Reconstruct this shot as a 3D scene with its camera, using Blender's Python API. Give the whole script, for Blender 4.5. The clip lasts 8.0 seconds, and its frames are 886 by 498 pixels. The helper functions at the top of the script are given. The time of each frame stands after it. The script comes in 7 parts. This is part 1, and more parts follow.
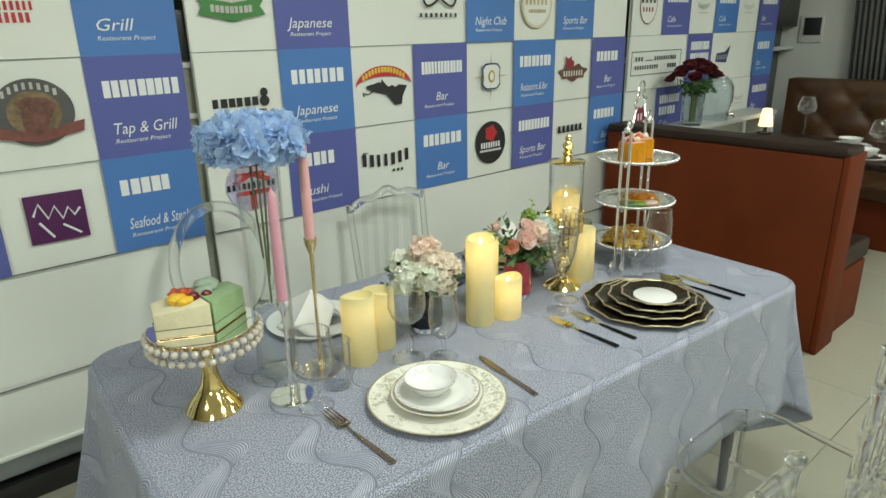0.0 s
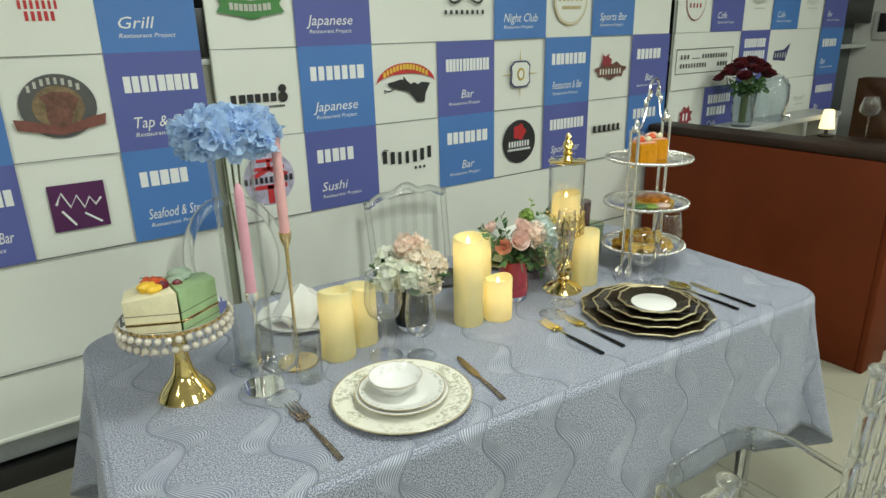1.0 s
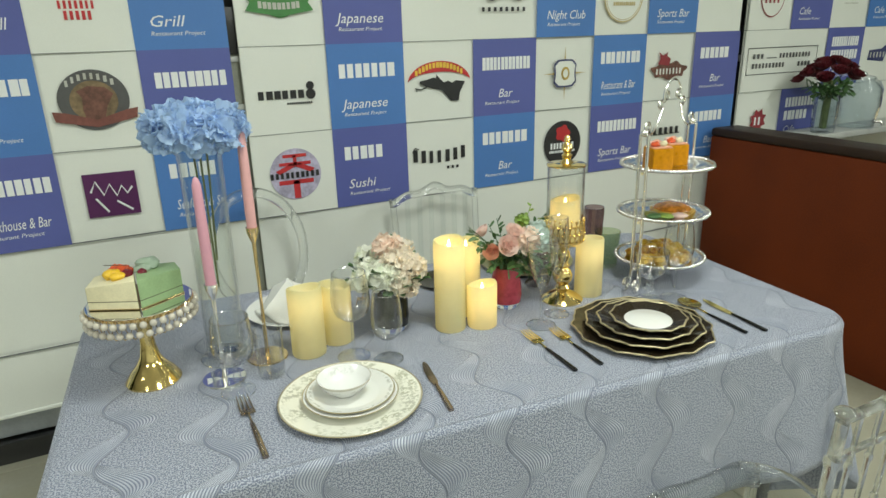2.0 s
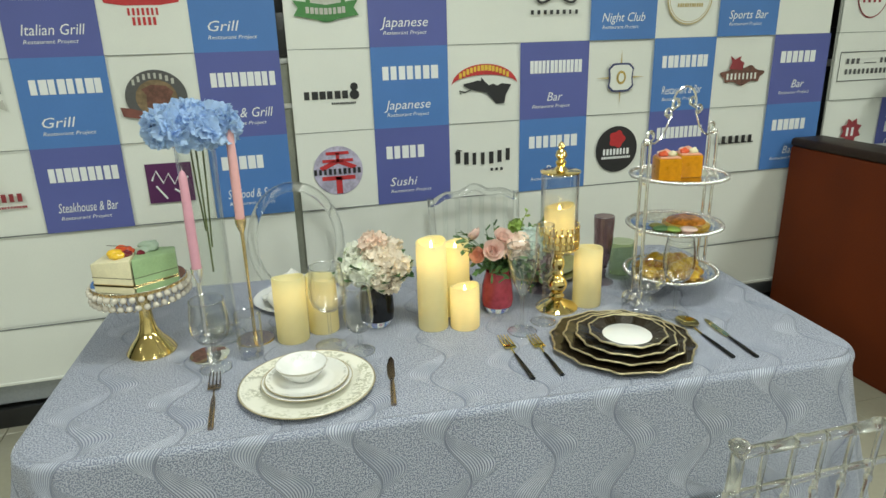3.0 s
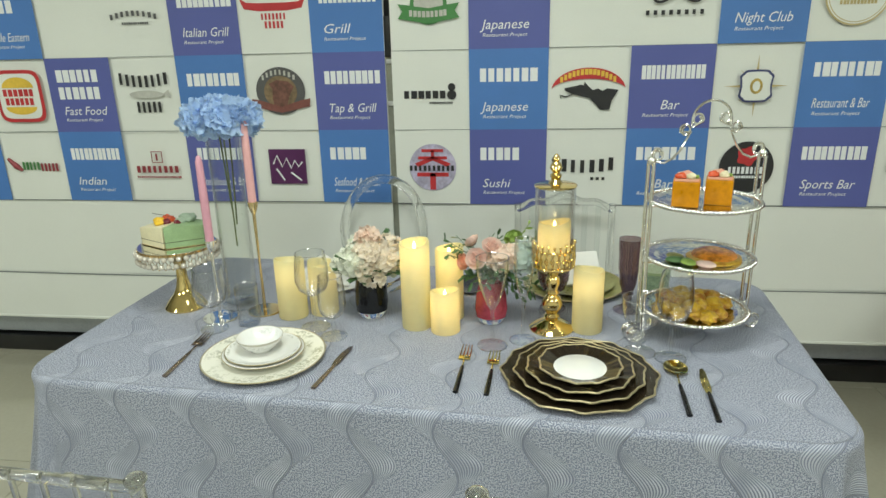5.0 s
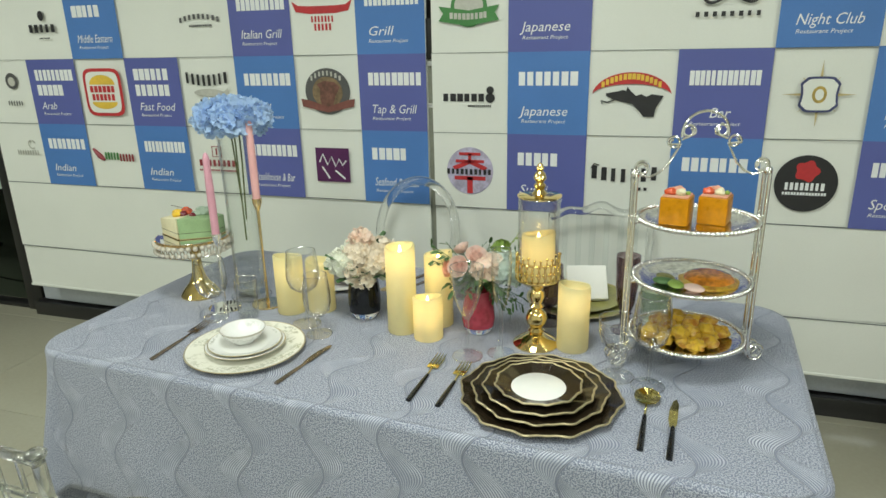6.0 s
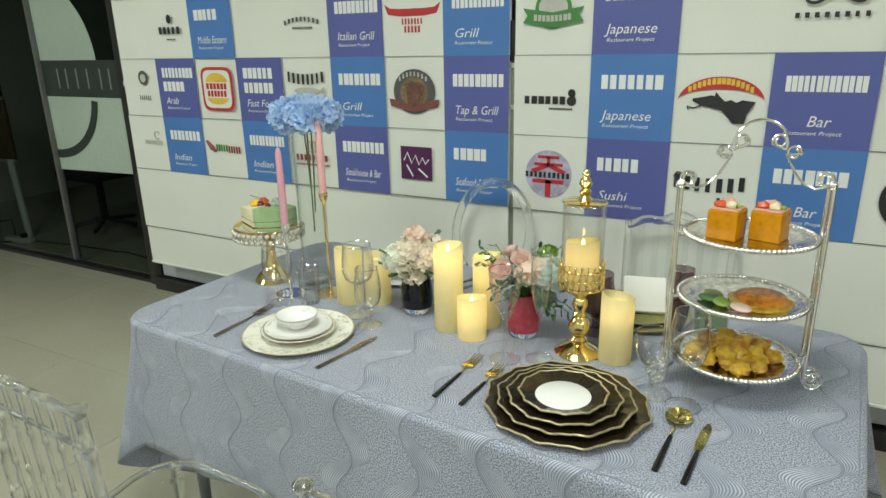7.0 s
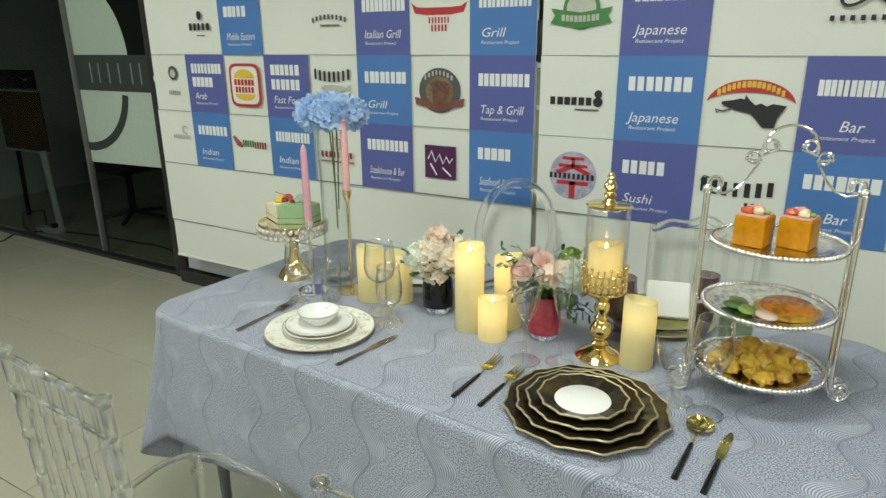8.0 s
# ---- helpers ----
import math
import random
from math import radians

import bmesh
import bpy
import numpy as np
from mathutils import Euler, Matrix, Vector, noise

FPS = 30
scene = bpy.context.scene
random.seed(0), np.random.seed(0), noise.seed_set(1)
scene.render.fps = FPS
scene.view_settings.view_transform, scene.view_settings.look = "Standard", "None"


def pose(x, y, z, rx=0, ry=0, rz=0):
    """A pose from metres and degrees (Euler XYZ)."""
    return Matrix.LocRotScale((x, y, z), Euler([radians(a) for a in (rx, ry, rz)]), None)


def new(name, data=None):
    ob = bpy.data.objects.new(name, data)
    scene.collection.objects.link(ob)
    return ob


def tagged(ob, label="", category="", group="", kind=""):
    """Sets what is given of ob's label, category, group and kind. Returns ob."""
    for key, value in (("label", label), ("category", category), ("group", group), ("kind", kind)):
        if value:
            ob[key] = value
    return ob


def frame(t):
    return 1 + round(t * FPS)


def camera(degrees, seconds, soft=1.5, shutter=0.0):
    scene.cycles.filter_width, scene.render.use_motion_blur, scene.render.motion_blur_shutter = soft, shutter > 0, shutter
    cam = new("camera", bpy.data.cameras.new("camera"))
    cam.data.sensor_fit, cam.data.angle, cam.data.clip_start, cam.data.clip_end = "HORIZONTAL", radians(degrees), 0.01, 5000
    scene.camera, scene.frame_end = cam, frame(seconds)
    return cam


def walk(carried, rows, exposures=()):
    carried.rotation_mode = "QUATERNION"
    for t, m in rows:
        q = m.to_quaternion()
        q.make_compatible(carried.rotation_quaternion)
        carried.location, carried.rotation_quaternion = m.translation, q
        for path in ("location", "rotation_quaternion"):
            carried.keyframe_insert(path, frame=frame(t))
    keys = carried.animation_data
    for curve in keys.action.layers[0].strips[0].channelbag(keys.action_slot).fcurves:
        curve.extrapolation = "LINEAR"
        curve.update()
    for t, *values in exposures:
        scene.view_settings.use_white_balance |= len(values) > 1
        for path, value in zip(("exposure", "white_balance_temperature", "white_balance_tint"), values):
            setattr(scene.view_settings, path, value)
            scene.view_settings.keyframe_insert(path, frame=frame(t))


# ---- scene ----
cam = camera(68.7, 8.0)
METRES, EYE, TILT, LEAN, TURN = 1.92, 1.455, 0.0, 0.0, -41.0
ROWS = [
    (0.0, 0.0, 0.0, 0.0, -0.36, -18.76, 1.06),
    (0.5, 0.0456, 0.0026, -0.0036, 2.3, -18.72, 1.27),
    (1.0, 0.1, 0.0132, -0.0064, 5.75, -18.69, 1.29),
    (1.5, 0.1615, 0.0397, -0.0132, 9.7, -18.65, 1.35),
    (3.0, 0.4002, 0.1011, -0.009, 25.6, -18.34, 1.47),
    (4.0, 0.5376, 0.1901, -0.0079, 35.99, -18.23, 1.36),
    (4.5, 0.6083, 0.2331, -0.0079, 42.64, -18.09, 1.38),
    (6.0, 0.7476, 0.4247, -0.0064, 58.25, -17.81, 1.2),
    (6.5, 0.782, 0.4747, -0.004, 64.5, -17.65, 1.11),
    (7.0, 0.7948, 0.4976, -0.0049, 68.97, -17.58, 1.07),
    (7.5, 0.799, 0.5022, -0.0032, 70.65, -17.6, 1.05),
    (8.0, 0.794, 0.498, -0.0028, 71.2, -17.71, 0.48),
]
walk(cam, [(t, pose(0, 0, EYE, TILT, LEAN, TURN) @ pose(METRES * x, METRES * y, METRES * z, 90 + pitch, roll, yaw)) for t, x, y, z, yaw, pitch, roll in ROWS])

# ---------------------------------------------------------------- world and lights
CEIL = 2.75
world = bpy.data.worlds.new("world")
scene.world = world
world.use_nodes = True
world.node_tree.nodes["Background"].inputs["Color"].default_value = (0.5, 0.6, 0.75, 1)
world.node_tree.nodes["Background"].inputs["Strength"].default_value = 0.05
LAMP_WATTS = 25.4
LAMP_COLOUR = (0.925, 1.0, 0.92)
LAMP_PLACES = [(-1.6, -1.5), (1.2, -1.5), (4.0, -1.5), (-1.6, 0.35), (1.2, 0.35), (4.0, -0.1)]


# ---------------------------------------------------------------- material helpers
class Sock:
    """A socket with arithmetic, to write node formulas."""

    def __init__(self, tree, out):
        self.tree, self.out = tree, out

    def op(self, kind, other=0.0, third=None):
        n = self.tree.nodes.new("ShaderNodeMath")
        n.operation = kind
        for i, v in enumerate((self, other, third)):
            if v is None:
                continue
            if isinstance(v, Sock):
                self.tree.links.new(v.out, n.inputs[i])
            else:
                n.inputs[i].default_value = v
        return Sock(self.tree, n.outputs[0])

    def __add__(self, o): return self.op("ADD", o)
    def __sub__(self, o): return self.op("SUBTRACT", o)
    def __mul__(self, o): return self.op("MULTIPLY", o)
    def __truediv__(self, o): return self.op("DIVIDE", o)
    def sin(self): return self.op("SINE")
    def fract(self): return self.op("FRACT")
    def absolute(self): return self.op("ABSOLUTE")
    def less(self, o): return self.op("LESS_THAN", o)
    def more(self, o): return self.op("GREATER_THAN", o)
    def low(self, o): return self.op("MINIMUM", o)
    def high(self, o): return self.op("MAXIMUM", o)

    def ramp(self, a, b, lo=0.0, hi=1.0):
        n = self.tree.nodes.new("ShaderNodeMapRange")
        n.interpolation_type = "SMOOTHSTEP"
        self.tree.links.new(self.out, n.inputs["Value"])
        for k, v in (("From Min", a), ("From Max", b), ("To Min", lo), ("To Max", hi)):
            n.inputs[k].default_value = v
        return Sock(self.tree, n.outputs["Result"])


def blank(name):
    m = bpy.data.materials.new(name)
    m.use_nodes = True
    t = m.node_tree
    return m, t, t.nodes["Principled BSDF"]


def coords(t, kind="Object"):
    return t.nodes.new("ShaderNodeTexCoord").outputs[kind]


def noise_of(t, vec, scale, detail=3.0, rough=0.55):
    n = t.nodes.new("ShaderNodeTexNoise")
    n.inputs["Scale"].default_value, n.inputs["Detail"].default_value, n.inputs["Roughness"].default_value = scale, detail, rough
    t.links.new(vec, n.inputs["Vector"])
    return Sock(t, n.outputs["Fac"])


def blend(t, fac, a, b):
    n = t.nodes.new("ShaderNodeMix")
    n.data_type = "RGBA"
    for key, v in ((0, fac), (6, a), (7, b)):
        if isinstance(v, Sock):
            t.links.new(v.out, n.inputs[key])
        elif isinstance(v, tuple):
            n.inputs[key].default_value = (*v[:3], 1)
        else:
            n.inputs[key].default_value = v
    return Sock(t, n.outputs[2])


def bump_to(t, bsdf, height, strength, distance):
    n = t.nodes.new("ShaderNodeBump")
    n.inputs["Strength"].default_value, n.inputs["Distance"].default_value = strength, distance
    t.links.new(height.out, n.inputs["Height"])
    t.links.new(n.outputs[0], bsdf.inputs["Normal"])


def stuff(name, colour, rough=0.5, metal=0.0, spread=0.12, scale=8.0, fine=90.0, bump=0.0, island=0.0, **more):
    """A plain surface with colour variation at two scales, fine relief and uneven gloss."""
    m, t, b = blank(name)
    vec = coords(t)
    big, small = noise_of(t, vec, scale), noise_of(t, vec, fine)
    mix = big * 0.6 + small * 0.4
    dark = tuple(c * (1 - spread) for c in colour)
    lite = tuple(min(1, c * (1 + spread)) for c in colour)
    col = blend(t, mix.ramp(0.3, 0.7), dark, lite)
    if island:
        g = t.nodes.new("ShaderNodeNewGeometry")
        r = Sock(t, g.outputs["Random Per Island"])
        col2 = blend(t, r, tuple(c * (1 - island) for c in colour), tuple(min(1, c * (1 + island)) for c in colour))
        col = blend(t, 0.6, col, col2)
    t.links.new(col.out, b.inputs["Base Color"])
    t.links.new(mix.ramp(0.2, 0.8, max(0.02, rough * 0.85), min(1, rough * 1.15)).out, b.inputs["Roughness"])
    b.inputs["Metallic"].default_value = metal
    for k, v in more.items():
        b.inputs[k.replace("_", " ")].default_value = v
    if bump:
        bump_to(t, b, small, 0.5, bump)
    return m


def thin_glass(name, tint=(1, 1, 1), edge=0.8, rough=0.045, base=0.05, bending=0.0, power=3.6):
    """Thin-walled glass: clear, with gloss that grows towards the edges."""
    m, t, b = blank(name)
    t.nodes.remove(b)
    tr, gl = t.nodes.new("ShaderNodeBsdfTransparent"), t.nodes.new("ShaderNodeBsdfGlossy")
    tr.inputs["Color"].default_value = (*tint, 1)
    gl.inputs["Roughness"].default_value = rough
    lw, mix = t.nodes.new("ShaderNodeLayerWeight"), t.nodes.new("ShaderNodeMixShader")
    lw.inputs["Blend"].default_value = 0.5
    gloss = Sock(t, lw.outputs["Facing"]).op("POWER", power) * edge + base
    t.links.new(gloss.out, mix.inputs[0])
    t.links.new(tr.outputs[0], mix.inputs[1])
    t.links.new(gl.outputs[0], mix.inputs[2])
    last = mix
    if bending:
        body, last = t.nodes.new("ShaderNodeBsdfGlass"), t.nodes.new("ShaderNodeMixShader")
        body.inputs["IOR"].default_value, body.inputs["Roughness"].default_value = 1.45, 0.01
        last.inputs[0].default_value = bending
        t.links.new(mix.outputs[0], last.inputs[1])
        t.links.new(body.outputs[0], last.inputs[2])
    t.links.new(last.outputs[0], t.nodes["Material Output"].inputs["Surface"])
    return m


def solid_glass(name, tint=(1, 1, 1), ior=1.45, rough=0.02, coat=0.0):
    m, t, b = blank(name)
    b.inputs["Base Color"].default_value = (*tint, 1)
    b.inputs["Transmission Weight"].default_value = 1
    b.inputs["IOR"].default_value = ior
    b.inputs["Coat Weight"].default_value = coat
    b.inputs["Roughness"].default_value = rough
    return m


def glow(name, colour, strength):
    m, t, b = blank(name)
    b.inputs["Base Color"].default_value = (*colour, 1)
    b.inputs["Emission Color"].default_value = (*colour, 1)
    b.inputs["Emission Strength"].default_value = strength
    return m


def petal_of(name, colour, island, deep):
    """Thin silk petals: colour differs from petal to petal, and some light comes through."""
    m, t, b = blank(name)
    vec = coords(t)
    r = Sock(t, t.nodes.new("ShaderNodeNewGeometry").outputs["Random Per Island"])
    col = blend(t, r, tuple(c * (1 - island) for c in colour), tuple(min(1, c * (1 + island)) for c in colour))
    col = blend(t, noise_of(t, vec, 38, 2).ramp(0.52, 0.72, 0.0, 0.55), col, deep)
    t.links.new(col.out, b.inputs["Base Color"])
    b.inputs["Roughness"].default_value = 0.7
    b.inputs["Specular IOR Level"].default_value = 0.25
    tl, mix = t.nodes.new("ShaderNodeBsdfTranslucent"), t.nodes.new("ShaderNodeMixShader")
    t.links.new(col.out, tl.inputs["Color"])
    mix.inputs[0].default_value = 0.40
    t.links.new(b.outputs[0], mix.inputs[1])
    t.links.new(tl.outputs[0], mix.inputs[2])
    t.links.new(mix.outputs[0], t.nodes["Material Output"].inputs["Surface"])
    bump_to(t, b, noise_of(t, vec, 420, 2), 0.4, 0.0006)
    return m


def wax_of(name, colour):
    """Candle wax: half of the light goes through."""
    m, t, b = blank(name)
    vec = coords(t)
    col = blend(t, noise_of(t, vec, 25).ramp(0.3, 0.7), tuple(c * 0.93 for c in colour), colour)
    t.links.new(col.out, b.inputs["Base Color"])
    b.inputs["Roughness"].default_value = 0.42
    tl, mix = t.nodes.new("ShaderNodeBsdfTranslucent"), t.nodes.new("ShaderNodeMixShader")
    tl.inputs["Color"].default_value = (1.0, 0.93, 0.60, 1)
    mix.inputs[0].default_value = 0.45
    t.links.new(b.outputs[0], mix.inputs[1])
    t.links.new(tl.outputs[0], mix.inputs[2])
    t.links.new(mix.outputs[0], t.nodes["Material Output"].inputs["Surface"])
    bump_to(t, b, noise_of(t, vec, 60), 0.3, 0.001)
    return m


def cloth_of(name):
    """Jacquard: columns of twisting striped ribbons over a fine maze ground."""
    m, t, b = blank(name)
    sep = t.nodes.new("ShaderNodeSeparateXYZ")
    uvs = coords(t, "UV")
    t.links.new(uvs, sep.inputs[0])
    u, v = Sock(t, sep.outputs[0]) - 0.031, Sock(t, sep.outputs[1])
    pitch, wave = 0.177, 0.198
    col_no = (u / pitch).op("FLOOR")
    phase = v * (2 * math.pi / wave) + 5.79 + (col_no * 2.7).sin() * 0.35
    swell = (phase + 3.55).sin()
    bend = (phase + 5.12).sin() * 0.025
    d = ((u / pitch).fract() - 0.5) * pitch - bend
    right = (swell + 0.58).high(0.0) * 0.044
    left = (swell * -1.0 + 0.58).high(0.0) * 0.041
    in_right = d.more(0.0) * d.less(right)
    in_left = d.less(0.0) * (d * -1.0).less(left)
    inside = in_right + in_left
    reach = (right * d.more(0.0) + left * d.less(0.0)).high(0.016)
    span = d.absolute() / reach
    lines = (span * (2 * math.pi * 10.5)).sin().ramp(-0.55, 0.55)
    ripple = noise_of(t, uvs, 14, 1).ramp(0.35, 0.65, 0.55, 1.0)
    fade = span.ramp(0.0, 1.0, 0.80, 1.0)
    edge = d.absolute().ramp(0.0008, 0.0030, 1.0, 0.0)
    maze = noise_of(t, uvs, 330, 0.9).ramp(0.44, 0.58)
    rim = (span - 1.0).absolute().ramp(0.0, 0.05, 1.0, 0.0)
    lobes = in_right * (lines * 0.95 * ripple * fade + 0.0) + in_left * (lines * 1.0 * ripple * fade + 0.08)
    pattern = maze * 0.72 * (inside * -1.0 + 1.0) + lobes
    pattern = pattern * (edge * -0.75 + 1.0) * (rim * -0.6 + 1.0)
    crest = span.ramp(0.0, 1.0, 0.0, 1.0) * inside
    soft = noise_of(t, uvs, 5, 3)
    ground, thread = (0.175, 0.198, 0.280), (0.635, 0.665, 0.755)
    col = blend(t, pattern, ground, thread)
    col = blend(t, soft.ramp(0.3, 0.7, 0.0, 0.16), col, (0.30, 0.32, 0.43))
    t.links.new(col.out, b.inputs["Base Color"])
    t.links.new(pattern.ramp(0, 1, 0.62, 0.40).out, b.inputs["Roughness"])
    b.inputs["Sheen Weight"].default_value = 0.25
    weave = noise_of(t, uvs, 900, 1)
    bump_to(t, b, pattern + crest * 2.2 - edge * 1.4 + weave * 0.3, 0.85, 0.0020)
    return m


def baked_of(name, pale, brown):
    """Glazed pastry, browner in patches, each piece a little different."""
    m, t, b = blank(name)
    vec = coords(t)
    r = Sock(t, t.nodes.new("ShaderNodeObjectInfo").outputs["Random"])
    patch = (noise_of(t, vec, 60, 4) + r * 0.22).ramp(0.46, 0.86)
    t.links.new(blend(t, patch, pale, brown).out, b.inputs["Base Color"])
    b.inputs["Roughness"].default_value = 0.32
    bump_to(t, b, noise_of(t, vec, 130, 3), 0.5, 0.0016)
    return m


def porcelain_pattern(name, r0, r1, ink, ground):
    """Porcelain with a faint floral transfer on the rim between two radii."""
    m, t, b = blank(name)
    vec = coords(t)
    sep = t.nodes.new("ShaderNodeSeparateXYZ")
    t.links.new(vec, sep.inputs[0])
    x, y = Sock(t, sep.outputs[0]), Sock(t, sep.outputs[1])
    r = (x * x + y * y).op("SQRT")
    band = r.ramp(r0, r0 + 0.006) * r.ramp(r1, r1 - 0.006)
    clump = noise_of(t, vec, 26, 2).ramp(0.40, 0.60)
    twig = noise_of(t, vec, 130, 3).ramp(0.44, 0.56)
    f = band * clump * twig
    tone = blend(t, noise_of(t, vec, 18).ramp(0.42, 0.58), ink, tuple(c * 0.7 + 0.16 for c in ink))
    rim = (r - r1 - 0.002).absolute().ramp(0.0015, 0.0028, 1.0, 0.0)
    col = blend(t, f * 0.85, ground, tone)
    col = blend(t, rim * 0.7, col, (0.42, 0.38, 0.28))
    t.links.new(col.out, b.inputs["Base Color"])
    b.inputs["Roughness"].default_value = 0.14
    return m


# ---------------------------------------------------------------- materials
M = {}
M["fabric"] = stuff("banner_fabric", (0.76, 0.78, 0.725), 0.62, spread=0.03, scale=2.5, fine=300, bump=0.0003)
M["indigo"] = stuff("indigo_print", (0.098, 0.118, 0.365), 0.5, spread=0.06, scale=3, fine=300, bump=0.0003)
M["blue"] = stuff("blue_print", (0.072, 0.198, 0.51), 0.5, spread=0.06, scale=3, fine=300, bump=0.0003)
M["white_ink"] = stuff("white_ink", (0.80, 0.82, 0.83), 0.5, spread=0.03)
M["black_ink"] = stuff("black_ink", (0.02, 0.02, 0.022), 0.5, spread=0.1)
M["red_ink"] = stuff("red_ink", (0.50, 0.03, 0.035), 0.5)
M["dark_red_ink"] = stuff("dark_red_ink", (0.28, 0.035, 0.045), 0.5)
M["gold_ink"] = stuff("gold_ink", (0.52, 0.42, 0.20), 0.5)
M["pale_ink"] = stuff("pale_ink", (0.50, 0.50, 0.45), 0.5)
M["green_ink"] = stuff("green_ink", (0.06, 0.22, 0.06), 0.5)
M["brown_ink"] = stuff("brown_ink", (0.16, 0.07, 0.05), 0.5, spread=0.4, scale=30)
M["grey_ink"] = stuff("grey_ink", (0.09, 0.09, 0.09), 0.5)
M["purple_ink"] = stuff("purple_ink", (0.085, 0.012, 0.085), 0.5)
M["lilac_ink"] = stuff("lilac_ink", (0.45, 0.42, 0.56), 0.5, spread=0.3, scale=20)
M["yellow_ink"] = stuff("yellow_ink", (0.75, 0.50, 0.06), 0.5)
M["ochre_ink"] = stuff("ochre_ink", (0.42, 0.30, 0.07), 0.5, spread=0.4, scale=25)
M["tan_ink"] = stuff("tan_ink", (0.20, 0.14, 0.075), 0.5, spread=0.4, scale=30)
M["dull_red_ink"] = stuff("dull_red_ink", (0.20, 0.07, 0.055), 0.5, spread=0.2, scale=30)
M["navy_ink"] = stuff("navy_ink", (0.05, 0.06, 0.16), 0.5)
M["seam"] = stuff("seam_shadow", (0.17, 0.18, 0.18), 0.8)
M["cloth"] = cloth_of("jacquard_cloth")
M["floor"] = stuff("floor_tile", (0.40, 0.385, 0.30), 0.12, spread=0.05, scale=1.5, fine=60)
M["grout"] = stuff("grout", (0.25, 0.24, 0.20), 0.8)
M["wall"] = stuff("wall_paint", (0.66, 0.67, 0.62), 0.7, spread=0.03, fine=200, bump=0.0004)
M["ceiling"] = stuff("ceiling_paint", (0.75, 0.75, 0.72), 0.8, spread=0.03)
M["black_metal"] = stuff("black_metal", (0.018, 0.018, 0.018), 0.35, spread=0.2)
M["grey_metal"] = stuff("grey_metal", (0.16, 0.165, 0.16), 0.45, metal=0.3)
M["grey_board"] = stuff("grey_board", (0.10, 0.11, 0.105), 0.6)
# near-black so that the space beyond the glass reads as unlit
M["unlit_board"] = stuff("unlit_near_black", (0.010, 0.011, 0.011), 0.7)
# lightened because little light enters the gap between the banners
M["sage_board"] = stuff("grey_green_board", (0.30, 0.31, 0.25), 0.6)
M["crystal"] = thin_glass("cut_crystal", (0.90, 0.93, 0.95), 1.0, 0.08)
M["white_top"] = stuff("white_laminate", (0.45, 0.46, 0.44), 0.4, spread=0.03)
M["leather_back"] = stuff("red_brown_leather", (0.135, 0.026, 0.006), 0.66, Specular_IOR_Level=0.16, spread=0.22, scale=2.2, fine=160, bump=0.0006)
M["leather_dark"] = stuff("dark_brown_leather", (0.030, 0.016, 0.010), 0.50, Specular_IOR_Level=0.25, spread=0.25, scale=5, fine=160, bump=0.0006)
M["leather_tuft"] = stuff("brown_leather", (0.075, 0.034, 0.014), 0.40, spread=0.25, scale=5, fine=160, bump=0.0006)
M["dark_wood"] = stuff("dark_wood", (0.035, 0.020, 0.013), 0.3, spread=0.3, scale=6)
M["gold"] = stuff("polished_gold", (0.88, 0.68, 0.29), 0.09, metal=1, spread=0.08, scale=20)
M["flat_gold"] = stuff("satin_gold", (0.88, 0.73, 0.27), 0.10, metal=1, spread=0.16, scale=60)
M["pale_gold"] = stuff("pale_gold", (0.80, 0.62, 0.34), 0.14, metal=1, spread=0.08, scale=20)
M["copper"] = stuff("rose_gold_steel", (0.36, 0.29, 0.235), 0.22, metal=1, spread=0.15, scale=30)
M["silver"] = stuff("polished_silver", (0.90, 0.89, 0.86), 0.13, metal=1, spread=0.05, scale=20)
M["tier_silver"] = stuff("embossed_silver", (0.74, 0.73, 0.70), 0.11, metal=1, spread=0.30, scale=70, fine=75, bump=0.0022)
# pale blue-grey stands in for daylight glowing through a glass base
M["pale_daylight_panel"] = stuff("pale_daylight_panel", (0.55, 0.59, 0.66), 0.18, metal=0.35, spread=0.10, scale=4)
M["mirror"] = stuff("mirror_plate", (0.88, 0.88, 0.87), 0.02, metal=1, spread=0.01)
M["pearl"] = stuff("pearl", (0.58, 0.535, 0.455), 0.10, spread=0.08, Coat_Weight=0.8)
M["white_china"] = stuff("white_china", (0.80, 0.80, 0.77), 0.12, spread=0.02)
M["floral_large"] = porcelain_pattern("floral_porcelain", 0.092, 0.137, (0.42, 0.42, 0.30), (0.80, 0.79, 0.69))
M["floral_small"] = porcelain_pattern("floral_porcelain_small", 0.072, 0.0845, (0.40, 0.40, 0.33), (0.80, 0.80, 0.76))
M["floral_bowl"] = porcelain_pattern("floral_porcelain_bowl", 0.038, 0.0515, (0.66, 0.65, 0.62), (0.80, 0.80, 0.78))
M["black_china"] = stuff("black_china", (0.020, 0.014, 0.008), 0.16, spread=0.35, scale=14)
M["gold_rim"] = stuff("worn_gold_rim", (0.50, 0.43, 0.26), 0.34, metal=0.6, spread=0.25, scale=40)
M["handle"] = stuff("black_handle", (0.006, 0.006, 0.006), 0.20, spread=0.1)
M["wax"] = wax_of("candle_wax", (0.84, 0.80, 0.50))
M["pink_wax"] = stuff("pink_wax", (0.74, 0.40, 0.40), 0.4, spread=0.05)
M["mauve_wax"] = stuff("mauve_wax", (0.66, 0.33, 0.41), 0.4, spread=0.05)
M["flame"] = glow("led_flame", (1.0, 0.62, 0.20), 14)
M["led"] = glow("led_panel", (1.0, 0.985, 0.93), 3.0)
